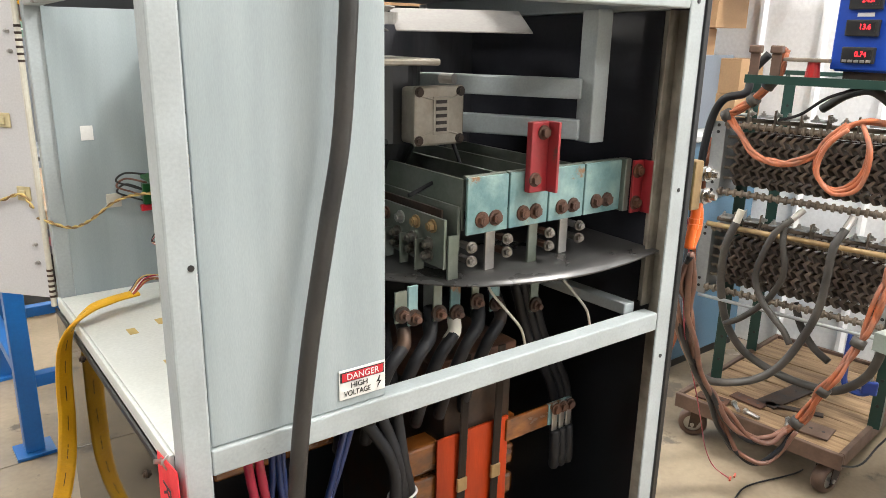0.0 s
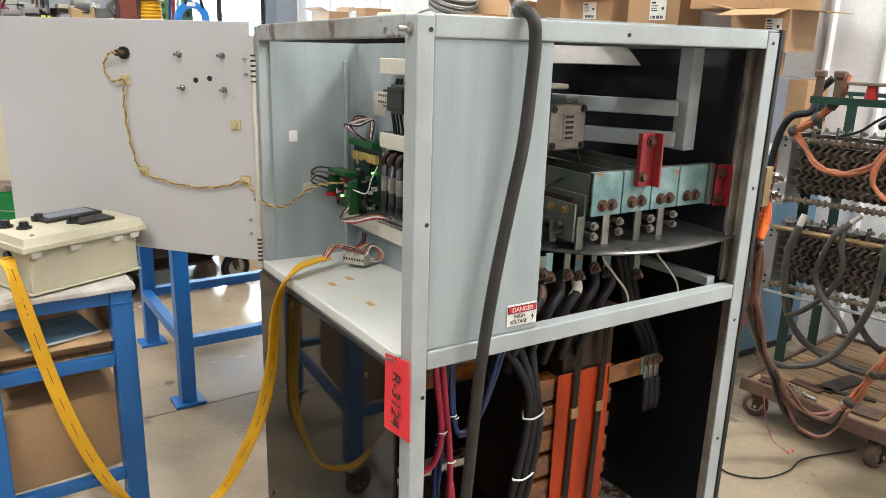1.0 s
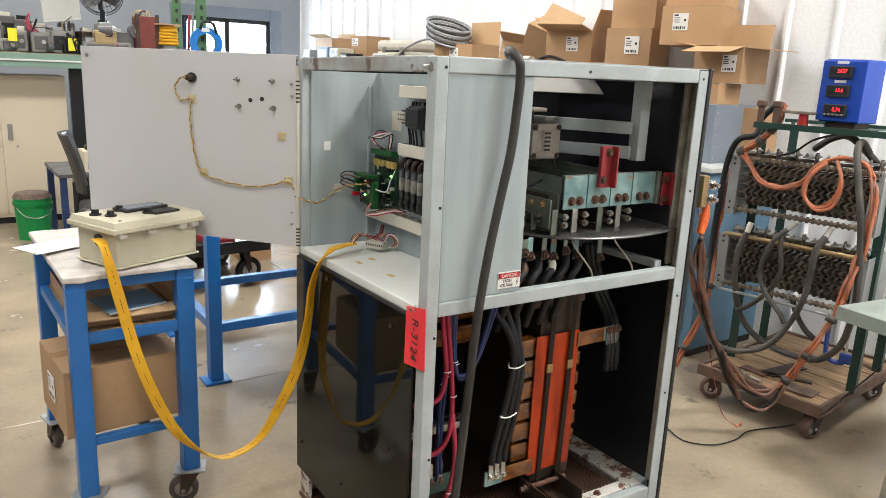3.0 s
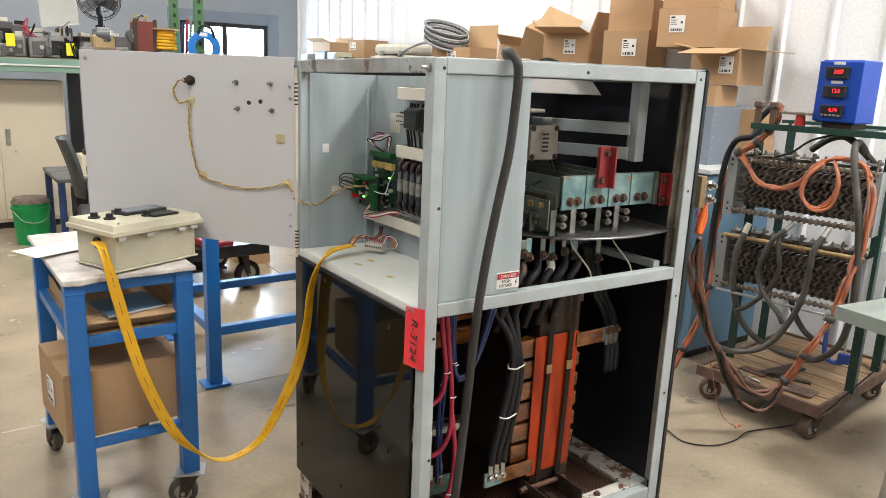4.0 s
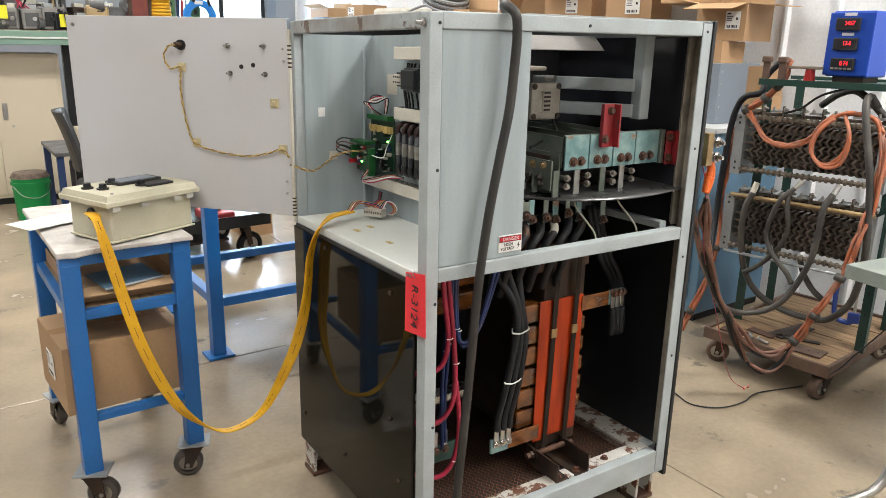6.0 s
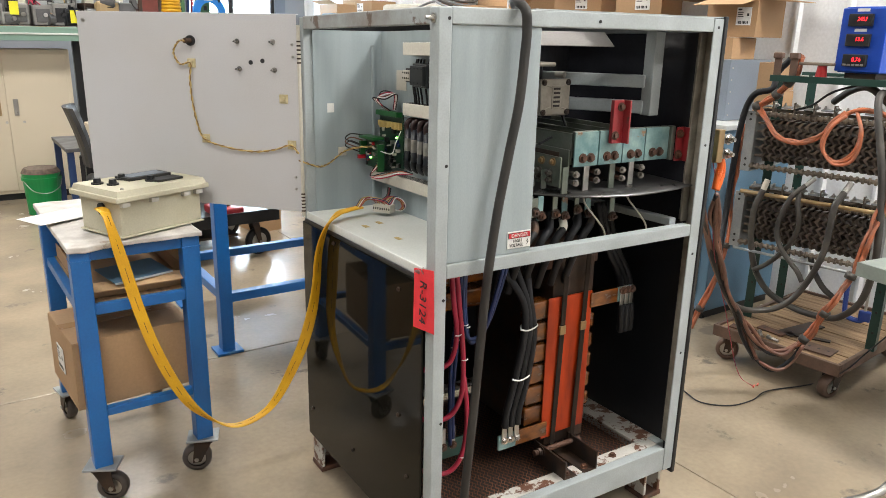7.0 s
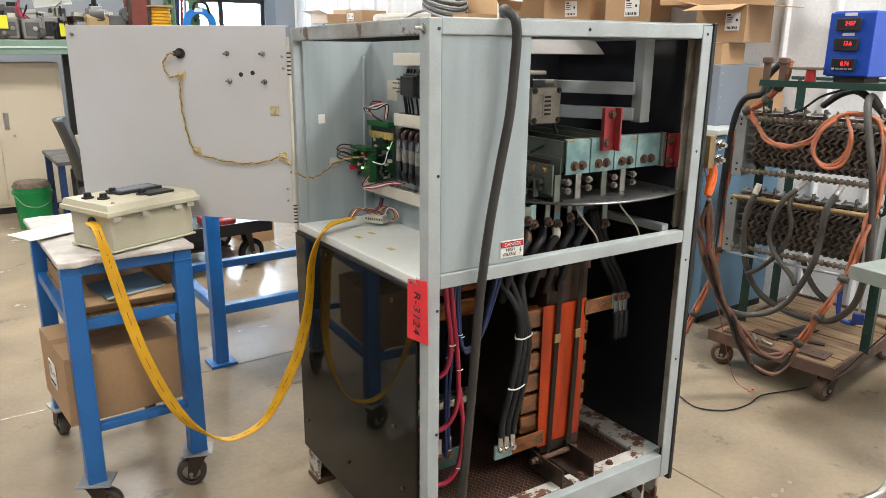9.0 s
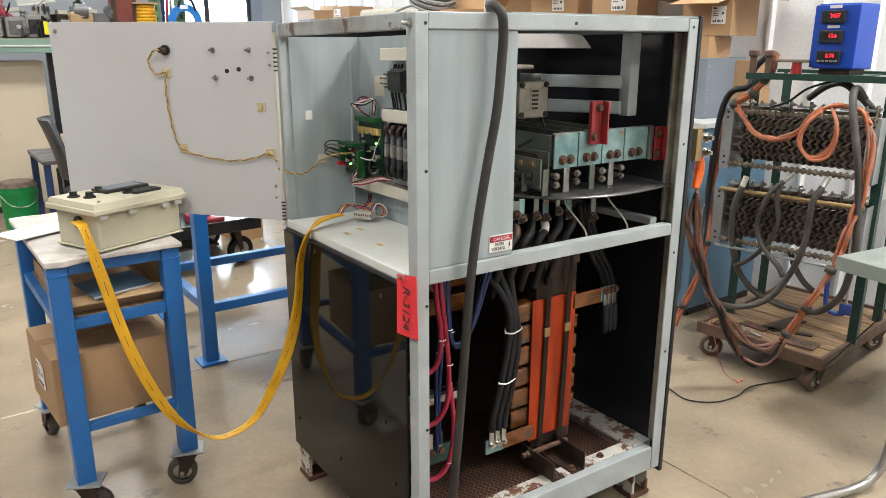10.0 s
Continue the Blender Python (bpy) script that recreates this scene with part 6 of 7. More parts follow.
for k, q in enumerate((0.0, 0.03)):
    t = thing("wire_splice", "small red crimp splice on the lead", "splice", "crimp splices", at=pose(2.009, 0.393, 0.006, 0, 0, 25) @ pose(q, -0.4 * q, 0.002))
    part("crimp", rod((-0.012, 0, 0), (0.012, 0, 0), 0.004, seg=10), material("pink_crimp", (0.6, 0.12, 0.08), 0.4), t)
site = BANK_SITE
cable("black lead from the meter box to the rack", [(2.30, 0.26, 1.40), (2.27, 0.36, 1.36), (2.27, 0.44, 1.30), (2.28, 0.52, 1.27)], 0.005, CABLE)
cable("black cable curving behind the rack", [(2.55, 0.50, 1.30), (2.50, 0.40, 1.36), (2.45, 0.30, 1.38), (2.45, 0.22, 1.33), (2.5, 0.16, 1.25)], 0.016, DUSTY)
for k, pts in enumerate(([(2.45, -0.12, 1.36), (2.46, -0.13, 1.1), (2.46, -0.12, 0.8), (2.44, -0.14, 0.5), (2.42, -0.12, 0.22)], [(2.50, -0.16, 1.36), (2.52, -0.17, 1.0), (2.5, -0.18, 0.7), (2.48, -0.20, 0.4), (2.46, -0.14, 0.2)])):
    cable("yellow cord hanging from the rack", pts, 0.006, WIREY)

# clutter on the deck
for k, (x, y, w, d, a, mt, nm, lb) in enumerate((
    (0.07, 0.50, 0.055, 0.12, 8, RUST, "steel_plate", "rusty drilled steel plate on the dolly deck"),
    (0.16, 0.40, 0.055, 0.13, -6, RUST, "steel_plate", "rusty drilled steel plate on the dolly deck"),
    (0.12, 0.15, 0.10, 0.14, 4, DIRTYST, "steel_plate", "brown drilled steel plate on the dolly deck"),
    (0.30, 0.32, 0.08, 0.26, 80, DARKST, "steel_strip", "dark steel strip lying on the dolly deck"),
    (0.22, 0.25, 0.03, 0.20, 20, DARKST, "steel_strip", "dark steel strip lying on the dolly deck"))):
    t = thing(nm, lb, "steel plate", at=DK @ pose(x, y, 0.191, 0, 0, a))
    part("plate", block(-w / 2, -d / 2, 0, w / 2, d / 2, 0.007, 0.001), mt, t)
    for q in range(3):
        part("bolt_hole", rod((0, (q - 1) * d * 0.3, 0.0068), (0, (q - 1) * d * 0.3, 0.0076), 0.006, seg=10), INK, t)
for x, y, a in ((0.06, 0.40, 40), (0.05, 0.33, 75), (0.08, 0.22, 15)):
    t = thing("loose_bolt", "loose steel bolt lying on the dolly deck", "bolt", "loose bolts", at=DK @ pose(x, y, 0.199, 0, 0, a))
    part("shank", rod((-0.025, 0, 0), (0.03, 0, 0), 0.007, seg=10), STEEL, t)
    part("head", rod((0.03, 0, 0), (0.04, 0, 0), 0.012, seg=6), STEEL, t)
t = thing("c_clamp", "blue hand clamp hung on the rack", "clamp", at=LB @ pose(0.22, 0.12, 0.36, 0, 0, 20))
part("frame", tube([(0, 0.0, 0.21), (0, 0.0, 0.10), (0, -0.01, 0.02), (0, -0.06, 0.0), (0, -0.10, 0.02)], 0.013, 6, 8, flat=0.6), material("clamp_blue", (0.012, 0.04, 0.22), 0.4), t)
part("jaw", block(-0.012, -0.11, 0.0, 0.012, -0.06, 0.05, 0.006), material("clamp_blue_jaw", (0.012, 0.04, 0.22), 0.4), t)
part("screw", rod((0, -0.085, 0.05), (0, -0.085, 0.16), 0.006, seg=10), STEEL, t)

# ---------- along the white wall ----------
site = HALL
bl = thing("blue_cabinet", "slate blue steel floor cabinet with pale top edge", "cabinet")
part("body", block(2.55, 1.06, 0.05, 3.2, 2.3, 1.10, 0.006), BLUEG, bl)
part("plinth", block(2.57, 1.08, 0.0, 3.2, 2.3, 0.05), BLACK, bl)
part("top", block(2.53, 1.04, 1.10, 3.22, 2.32, 1.128, 0.004), material("pale_top", (0.5, 0.52, 0.52), 0.5), bl)
part("front_panel", block(2.542, 1.12, 0.15, 2.55, 2.2, 1.03, 0.003), BLUEG, bl)
sl2 = thing("grey_enclosure", "grey-blue steel enclosure with riveted edge", "enclosure")
part("body", block(2.72, 1.20, 1.128, 3.1, 2.2, 1.465, 0.004), SLATE, sl2)
for k in range(5):
    part("rivet", rod((2.745, 1.2005, 1.16 + k * 0.065), (2.745, 1.198, 1.16 + k * 0.065), 0.005, seg=8), STEEL, sl2)
    part("rivet", rod((3.07, 1.2005, 1.16 + k * 0.065), (3.07, 1.198, 1.16 + k * 0.065), 0.005, seg=8), STEEL, sl2)
shv = thing("wall_shelving", "steel wall shelving carrying boxes and equipment", "shelving")
for y in (2.35, 4.6, 6.9):
    for x in (2.62, 3.2):
        part("upright", block(x, y, 0, x + 0.05, y + 0.05, 1.60, 0.003), GREENP, shv)
for z in (0.3, 0.95, 1.60):
    part("shelf_deck", block(2.58, 2.3, z, 3.26, 7.0, z + 0.03, 0.003), DIRTYST, shv)

G = "cardboard boxes along the wall"
carton("cardboard_box", 0.26, 0.24, 0.158, pose(3.10, 1.235, 1.128, 0, 0, 92), "closed brown carton, one of two stacked by the wall", group=G)
carton("cardboard_box", 0.26, 0.235, 0.155, pose(3.105, 1.24, 1.292, 0, 0, 95), "closed brown carton stacked on another by the wall", group=G)
carton("cardboard_box", 0.22, 0.34, 0.115, pose(2.86, 1.40, 1.466, 0, 0, 2), "small brown carton under larger open cartons", group=G)
# facing the hall: their fronts look towards -x
carton("cardboard_box", 0.30, 0.32, 0.20, pose(2.96, 1.31, 1.588, 0, 0, -83), "open brown carton with spread flaps and white label", ((0, -12, 0.17), (1, -4, 0.17), (3, 12, 0.15), (2, 75, 0.15)), sticker=(0, 0.075, 0.11, 0.085, 0.095), group=G, open_top=True)
carton("cardboard_box", 0.36, 0.38, 0.225, pose(3.02, 1.60, 1.80, 0, 0, -72), "large brown carton with white label on the stack", sticker=(0, -0.06, 0.135, 0.095, 0.10), group=G)
carton("cardboard_box", 0.34, 0.34, 0.14, pose(3.04, 1.62, 2.032, 0, 0, -70), "half-open brown carton on top of the stack", ((3, 30, 0.12),), group=G, open_top=True)
carton("cardboard_box", 0.32, 0.30, 0.27, pose(2.98, 2.05, 1.634, 0, 0, -75), "closed brown carton with two white labels", sticker=(0, 0.03, 0.165, 0.10, 0.11), group=G)
carton("cardboard_box", 0.30, 0.28, 0.20, pose(3.04, 2.10, 1.912, 0, 0, -70), "brown carton standing on a labelled carton", ((3, 50, 0.12),), group=G, open_top=True)
carton("cardboard_box", 0.36, 0.30, 0.22, pose(2.95, 2.58, 1.68, 2, 0, -72), "open brown carton with a raised flap and label", ((0, 14, 0.16), (1, 70, 0.15), (3, 40, 0.14)), sticker=(0, 0.03, 0.13, 0.09, 0.10), group=G, open_top=True)
carton("cardboard_box", 0.30, 0.22, 0.045, pose(2.88, 2.30, 1.634, 0, 0, -80), "flat brown carton lying on the shelf", group=G)
carton("cardboard_box", 0.30, 0.26, 0.26, pose(2.98, 2.99, 1.70, 18, 22, -60), "brown carton tipped on its edge", ((2, 40, 0.13),), group=G)
carton("cardboard_box", 0.28, 0.22, 0.18, pose(2.95, 3.22, 1.634, 0, 8, -64), "open brown carton lying askew", ((0, 35, 0.12), (1, 20, 0.12)), group=G, open_top=True)
carton("cardboard_box", 0.40, 0.30, 0.17, pose(2.98, 3.92, 1.634, 0, 0, -88), "brown carton with white labels and raised back flap", ((2, 88, 0.20),), sticker=(0, -0.05, 0.09, 0.12, 0.10), group=G)
carton("cardboard_box", 0.34, 0.22, 0.19, pose(3.08, 5.12, 1.634, 0, 0, -90), "brown carton standing behind a case", group=G)
carton("cardboard_box", 0.44, 0.3, 0.24, pose(3.02, 6.62, 1.634, 0, 0, -90), "open brown carton far along the shelf", ((0, 20, 0.1), (2, 95, 0.06)), group=G, open_top=True)
carton("cardboard_box", 0.30, 0.3, 0.25, pose(2.98, 5.72, 1.634, 0, 0, -84), "upright brown carton with a small label", sticker=(0, -0.06, 0.19, 0.11, 0.08), group=G)
cs = thing("equipment_case", "grey-green plastic equipment case with metal catches", "case", at=pose(2.88, 4.80, 1.634, 0, 0, -84))
part("shell", block(-0.28, -0.17, 0, 0.28, 0.17, 0.10, 0.02), IVORY, cs)
part("case_lid", block(-0.28, -0.17, 0.104, 0.28, 0.17, 0.20, 0.03), IVORY, cs)
for x in (-0.15, 0.15):
    part("catch", block(x - 0.025, -0.178, 0.07, x + 0.025, -0.168, 0.14, 0.004), STEEL, cs)
part("handle", tube([(-0.08, -0.172, 0.10), (-0.08, -0.20, 0.10), (0.08, -0.20, 0.10), (0.08, -0.172, 0.10)], 0.009, 4, 8), INK, cs)
wc = thing("cable_coil", "coil of pale grey cable on the shelf", "cable coil")
for k in range(7):
    c = Vector((2.90, 4.16, 1.845 + k * 0.022))
    rr = 0.24 - 0.006 * (k % 3)
    ring = [c + Vector((rr * 0.7 * math.cos(a), rr * math.sin(a), 0.075 * math.sin(a + 0.2))) for a in (2 * math.pi * i / 16 for i in range(17))]
    part("turn", tube(ring, 0.010, 3, 8), DUSTY if k % 2 else PLATEG, wc, smooth=True)
part("coil_tail", tube([(2.80, 4.05, 1.845), (2.72, 4.25, 1.84), (2.70, 4.55, 1.76), (2.72, 4.75, 1.65)], 0.011, 8, 8), PLATEG, wc, smooth=True)
part("core_drum", rod((2.90, 4.16, 1.634), (2.90, 4.16, 1.84), 0.12, seg=24), CARD, wc)
for y, w, h, c in ((6.15, 0.28, 0.13, BLUEG), (5.88, 0.22, 0.12, CREAM), (6.55, 0.2, 0.10, PLATEG), (4.9, 0.3, 0.08, IVORY), (5.65, 0.16, 0.07, MOTORB)):
    t = thing("instrument_case", "small steel instrument case on the shelf", "instrument", at=pose(2.72, y, 1.634, 0, 0, -92))
    part("case", block(-w / 2, -0.09, 0, w / 2, 0.1, h, 0.008), c, t)
    part("face_plate", block(-w / 2 + 0.02, -0.094, 0.02, w / 2 - 0.02, -0.09, h - 0.02, 0.002), PLATEG, t)
t = thing("power_strip", "dark cable and fitting lying on the shelf", "fitting", at=pose(2.70, 2.62, 1.634))
part("loop", tube([(0, 0.2, 0.02), (0.05, 0.1, 0.07), (0.02, 0.0, 0.08), (0, -0.12, 0.06), (0.05, -0.2, 0.02)], 0.012, 8, 8), CABLE, t, smooth=True)
part("plug", rod((-0.03, 0.22, 0.045), (-0.03, 0.14, 0.045), 0.035, seg=18), IVORY, t)

# ---------- far end: rack, cream cabinets, chair, bucket ----------
rk = thing("storage_rack", "sage green storage rack beam loaded with salvaged parts", "rack")
part("beam", block(-4.2, 6.14, 1.445, 1.42, 6.19, 1.565, 0.004), SAGE, rk)
part("beam_lip", block(-4.2, 6.128, 1.497, 1.42, 6.14, 1.512, 0.002), WHITE, rk, "pale edge strip")
part("deck", block(-4.2, 6.19, 1.545, 1.42, 7.1, 1.57), WOOD, rk, "wooden rack deck")
for x in (-4.2, 1.30):
    for y in (6.19, 7.05):
        u = part("upright", block(x, y, 0, x + 0.09, y + 0.05, 2.9, 0.003), GREENP if x < 0 else LEAFG, rk)
        for k in range(26):
            part("slot_hole", block(x + 0.03, y - 0.001, 0.25 + k * 0.1, x + 0.06, y + 0.001, 0.29 + k * 0.1), INK, u)
part("back_panel", block(0.17, 6.5, 0, 0.28, 6.56, 1.44), BLACK, rk, "dark upright strip beside the cabinets")
for i, x in enumerate((-3.05, -2.02, -0.99)):
    t = thing("storage_cabinet", "cream steel double-door storage cabinet", "cabinet", "cream storage cabinets", at=pose(x, 6.42, 0))
    part("body", block(0, 0.01, 0.06, 1.02 if i < 2 else 1.11, 0.5, 1.365, 0.005), CREAMC, t)
    part("plinth", block(0.02, 0.03, 0, 1.0, 0.48, 0.06), BLACK, t)
    w = 1.02 if i < 2 else 1.11
    for q in (0, 1):
        dr = part("door", block(0.03 + q * (w / 2 - 0.028), 0.0, 0.09, w / 2 + q * (w / 2 - 0.03) - 0.004, 0.012, 1.325, 0.003), CREAMC, t)
        xx = w / 2 - 0.07 if q == 0 else w / 2 + 0.07
        part("handle", block(xx - 0.02, -0.012, 0.78, xx + 0.02, 0.0, 0.93, 0.004), STEEL if q else BRASS, dr)
        part("lock", rod((xx + 0.05, 0, 0.72), (xx + 0.05, -0.006, 0.72), 0.012, seg=12), STEEL, dr)


def salvage(name, label, x, w, h, mat, y=6.25, d=0.22, parts=()):
    t = thing(name, label, "salvaged part", "parts on the rack", at=pose(x, y, 1.572 + 0.02 * h, random.uniform(-3, 3), random.uniform(-4, 4), random.uniform(-28, 28)))
    part("case", block(-w / 2, 0, 0, w / 2, d, h, min(0.012, h * 0.1)), mat, t)
    for nm, bm, m in parts:
        part(nm, bm, m, t)
    return t


random.seed(21)
DGREY = material("dull_grey_casing", (0.11, 0.11, 0.115), 0.5, tint=(0.06, 0.06, 0.062), scale=9, amount=0.8, bump=0.1)
MGREY = material("pale_grey_casing", (0.25, 0.245, 0.235), 0.5, tint=(0.15, 0.145, 0.14), scale=9, amount=0.8, bump=0.1)
NOTE = material("yellow_note", (0.85, 0.80, 0.03), 0.6, bump=0)
for k in range(34):
    x = -1.5 + (k // 2) * 0.13 + random.uniform(-0.04, 0.04)
    w, h = random.uniform(0.09, 0.2), random.uniform(0.10, 0.22) + 0.10 * (k % 2)
    salvage("motor_starter", random.choice(("grey salvaged motor starter on the rack", "dark salvaged switch unit on the rack")), x, w, h, random.choice((DGREY, MGREY, BLACK, DARKST)), 6.22 + 0.16 * (k % 2), 0.2,
            (("cover", block(-w * 0.35, -0.012, h * 0.15, w * 0.35, 0, h * 0.8, 0.004), random.choice((MGREY, DGREY, BLACK))),
             ("terminal", block(-w * 0.3, 0.03, h, w * 0.3, 0.09, h + 0.035, 0.003), random.choice((BLACK, PLATEG, IVORY))),
             ("knob", rod((w * 0.1, -0.012, h * 0.5), (w * 0.1, -0.035, h * 0.5), 0.018, seg=14), random.choice((MOTORB, STEEL)))))
for k in range(16):
    x = -0.75 + k * 0.10 + random.uniform(-0.03, 0.03)
    z = 1.572 + (0.0 if k % 3 else 0.17)
    q = k % 4
    t = thing(("small_motor", "relay_unit", "wire_tangle", "coil_unit")[q], ("small dark motor with a shaft on the rack", "open relay unit with bare contacts on the rack", "tangle of dark wire among the rack parts", "small round coil with leads on the rack")[q], "salvaged part", "parts on the rack", at=pose(x, 6.20 + 0.05 * (k % 2), z, 0, 0, random.uniform(-50, 50)))
    if q == 0:
        part("housing", rod((-0.06, 0.06, 0.055), (0.06, 0.06, 0.055), 0.052, seg=20), DGREY, t)
        part("shaft", rod((0.06, 0.06, 0.055), (0.10, 0.06, 0.055), 0.012, seg=10), STEEL, t)
        part("foot", block(-0.05, 0.02, 0, 0.05, 0.10, 0.01), BLACK, t)
    elif q == 1:
        part("base", block(-0.05, 0, 0, 0.05, 0.10, 0.03, 0.003), MGREY, t)
        for j in range(3):
            part("contact", block(-0.04 + j * 0.03, 0.02, 0.03, -0.025 + j * 0.03, 0.09, 0.09 + 0.015 * j, 0.002), random.choice((BLACK, BRASS, PLATEG)), t)
        part("arm", rod((-0.04, 0.05, 0.09), (0.05, 0.03, 0.16), 0.006, seg=8), STEEL, t)
    elif q == 2:
        for j in range(3):
            part("wire", tube([(random.uniform(-0.09, 0.09), random.uniform(-0.01, 0.08), 0.006), (random.uniform(-0.08, 0.08), 0.03, random.uniform(0.04, 0.14)), (random.uniform(-0.08, 0.08), 0.05, random.uniform(0.05, 0.16)), (random.uniform(-0.09, 0.09), random.uniform(0, 0.08), 0.006)], 0.006, 6, 6), random.choice((CABLE, CABLE, REDC)), t, smooth=True)
    else:
        part("coil", rod((0, 0.0, 0.065), (0, 0.06, 0.065), 0.065, seg=24), random.choice((DARKST, BRASS, DGREY)), t)
        part("core", rod((0, -0.012, 0.065), (0, 0.07, 0.065), 0.025, seg=16), PLATEG, t)
for x, z in ((-0.30, 1.66), (0.17, 1.60)):
    t = thing("paper_note", "bright yellow paper note on a salvaged part", "note", at=pose(x, 6.185, z))
    part("note", block(-0.035, 0, 0, 0.035, 0.003, 0.11), NOTE, t)
t = thing("sheet_tray", "white metal tray standing on the rack parts", "tray", at=pose(0.12, 6.30, 1.86, 20, -8, 5))
part("tray", block(-0.16, 0, 0, 0.16, 0.02, 0.26, 0.004), WHITE, t)
part("tray_lip", block(-0.16, -0.012, 0, 0.16, 0, 0.012, 0.003), WHITE, t)
t = thing("current_transformer", "tan wound transformer with metal brackets on the rack", "transformer", at=pose(0.465, 6.22, 1.57))
part("winding", block(-0.10, 0, 0.09, 0.10, 0.14, 0.23, 0.03), material("tan_resin", (0.42, 0.30, 0.15), 0.5), t)
part("core", block(-0.05, 0.02, 0.03, 0.05, 0.12, 0.30, 0.006), PLATEG, t)
part("base", block(-0.11, 0.0, 0, 0.11, 0.15, 0.04, 0.006), DARKST, t)
part("stem", rod((0, 0.08, 0.30), (0, 0.08, 0.40), 0.02), BLACK, t)
t = thing("desk_fan", "black caged desk fan standing among the rack parts", "fan", at=pose(0.48, 6.42, 1.572))
part("foot", rod((0, 0, 0), (0, 0, 0.025), 0.11, seg=28, r2=0.09), BLACK, t)
part("pole", rod((0, 0, 0.025), (0, 0, 0.42), 0.022, seg=14), BLACK, t)
part("motor", rod((0, 0.02, 0.56), (0, 0.14, 0.56), 0.06, seg=20, r2=0.045), BLACK, t)
part("neck", rod((0, 0.06, 0.42), (0, 0.06, 0.52), 0.02, seg=12), BLACK, t)
for q, rr in ((-0.05, 0.06), (-0.055, 0.12), (-0.035, 0.175), (0.0, 0.195), (0.035, 0.175)):
    part("guard_ring", tube([(rr * math.cos(a), q, 0.56 + rr * math.sin(a)) for a in (2 * math.pi * i / 24 for i in range(25))], 0.004, 2, 6), BLACK, t)
for k in range(24):
    a = 2 * math.pi * k / 24
    part("guard_wire", tube([(0.05 * math.cos(a), -0.05, 0.56 + 0.05 * math.sin(a)), (0.13 * math.cos(a), -0.056, 0.56 + 0.13 * math.sin(a)), (0.195 * math.cos(a), 0.0, 0.56 + 0.195 * math.sin(a))], 0.0022, 3, 5), BLACK, t)
for k in range(3):
    fb = block(0.03, -0.055, -0.002, 0.16, 0.055, 0.002, 0.001, m=Matrix.Translation((0, -0.01, 0.56)) @ Matrix.Rotation(2.1 * k + 0.4, 4, "Y") @ Matrix.Rotation(0.5, 4, "X") @ Matrix.Rotation(math.pi / 2, 4, "X"))
    part("blade", fb, DGREY, t)
part("hub", rod((0, -0.06, 0.56), (0, 0.02, 0.56), 0.04, seg=18), BLACK, t)
t = thing("red_transformer", "dark red core transformer on the rack", "transformer", at=pose(0.84, 6.24, 1.57))
part("core", block(-0.11, 0, 0.02, 0.11, 0.12, 0.38, 0.006), material("dark_red_core", (0.20, 0.035, 0.025), 0.5, tint=(0.12, 0.03, 0.02), scale=14, amount=0.8), t)
for x in (-0.09, 0.09):
    part("clamp", block(x - 0.018, -0.012, 0.0, x + 0.018, 0.0, 0.40, 0.003), DARKST, t)
part("foot", block(-0.14, -0.02, 0, 0.14, 0.14, 0.03, 0.003), DARKST, t)
for k in range(3):
    part("lead", tube([(-0.02 + k * 0.03, 0.05, 0.38), (-0.04 + k * 0.03, 0.03, 0.43), (-0.10 + k * 0.05, 0.03, 0.41), (-0.12 + k * 0.06, 0.03, 0.36)], 0.006, 6, 6), random.choice((CABLE, WIREY)), t)
salvage("motor_housing", "grey cylindrical housing on the rack", 0.64, 0.16, 0.22, DGREY)
sp = thing("cable_spool", "spool of bright yellow cable on the rack", "cable spool", at=pose(1.03, 6.27, 1.57))
part("flange", rod((0, 0, 0), (0, 0, 0.012), 0.10, seg=24), CARD, sp)
for k in range(6):
    part("turn", tube([((0.09 - 0.002 * k) * math.cos(a), (0.09 - 0.002 * k) * math.sin(a), 0.14 + k * 0.03) for a in (2 * math.pi * i / 14 for i in range(15))], 0.017, 3, 8), YELLOW, sp, smooth=True)
part("drum", rod((0, 0, 0.012), (0, 0, 0.30), 0.07, seg=20), PLATEG, sp)
part("top_flange", rod((0, 0, 0.31), (0, 0, 0.325), 0.13, seg=24), CARD, sp)
t = thing("power_unit", "grey power unit with a yellow lead on the rack", "power unit", at=pose(1.10, 6.18, 1.57))
part("case", block(-0.06, 0, 0, 0.10, 0.08, 0.10, 0.006), MGREY, t)
part("lead", tube([(-0.08, -0.005, 0.08), (-0.03, -0.012, 0.03), (0.05, -0.012, 0.01), (0.12, -0.005, 0.03)], 0.01, 6, 8), YELLOW, t)
for k, c in enumerate((BLUEC, REDP, PLATEG)):
    t = thing("bar_stock", "upright coloured bar leaning on the rack post", "bar", at=pose(1.20 + k * 0.035, 6.30, 1.57, 2, 3, 0))
    part("bar", block(-0.012, 0, 0, 0.012, 0.02, 0.40 + 0.03 * k, 0.003), c, t)
rg = thing("fish_tape", "bright blue fish-tape reel hanging on the rack post", "cable reel", at=pose(1.36, 6.12, 1.73))
rb = bmesh.new()
n, R, q = 36, 0.125, 0.032
rows = []
for i in range(n):
    a = 2 * math.pi * i / n
    rows.append([rb.verts.new(((R + u) * math.cos(a), v, (R + u) * math.sin(a))) for u, v in ((-q, -0.022), (q, -0.022), (q, 0.022), (-q, 0.022))])
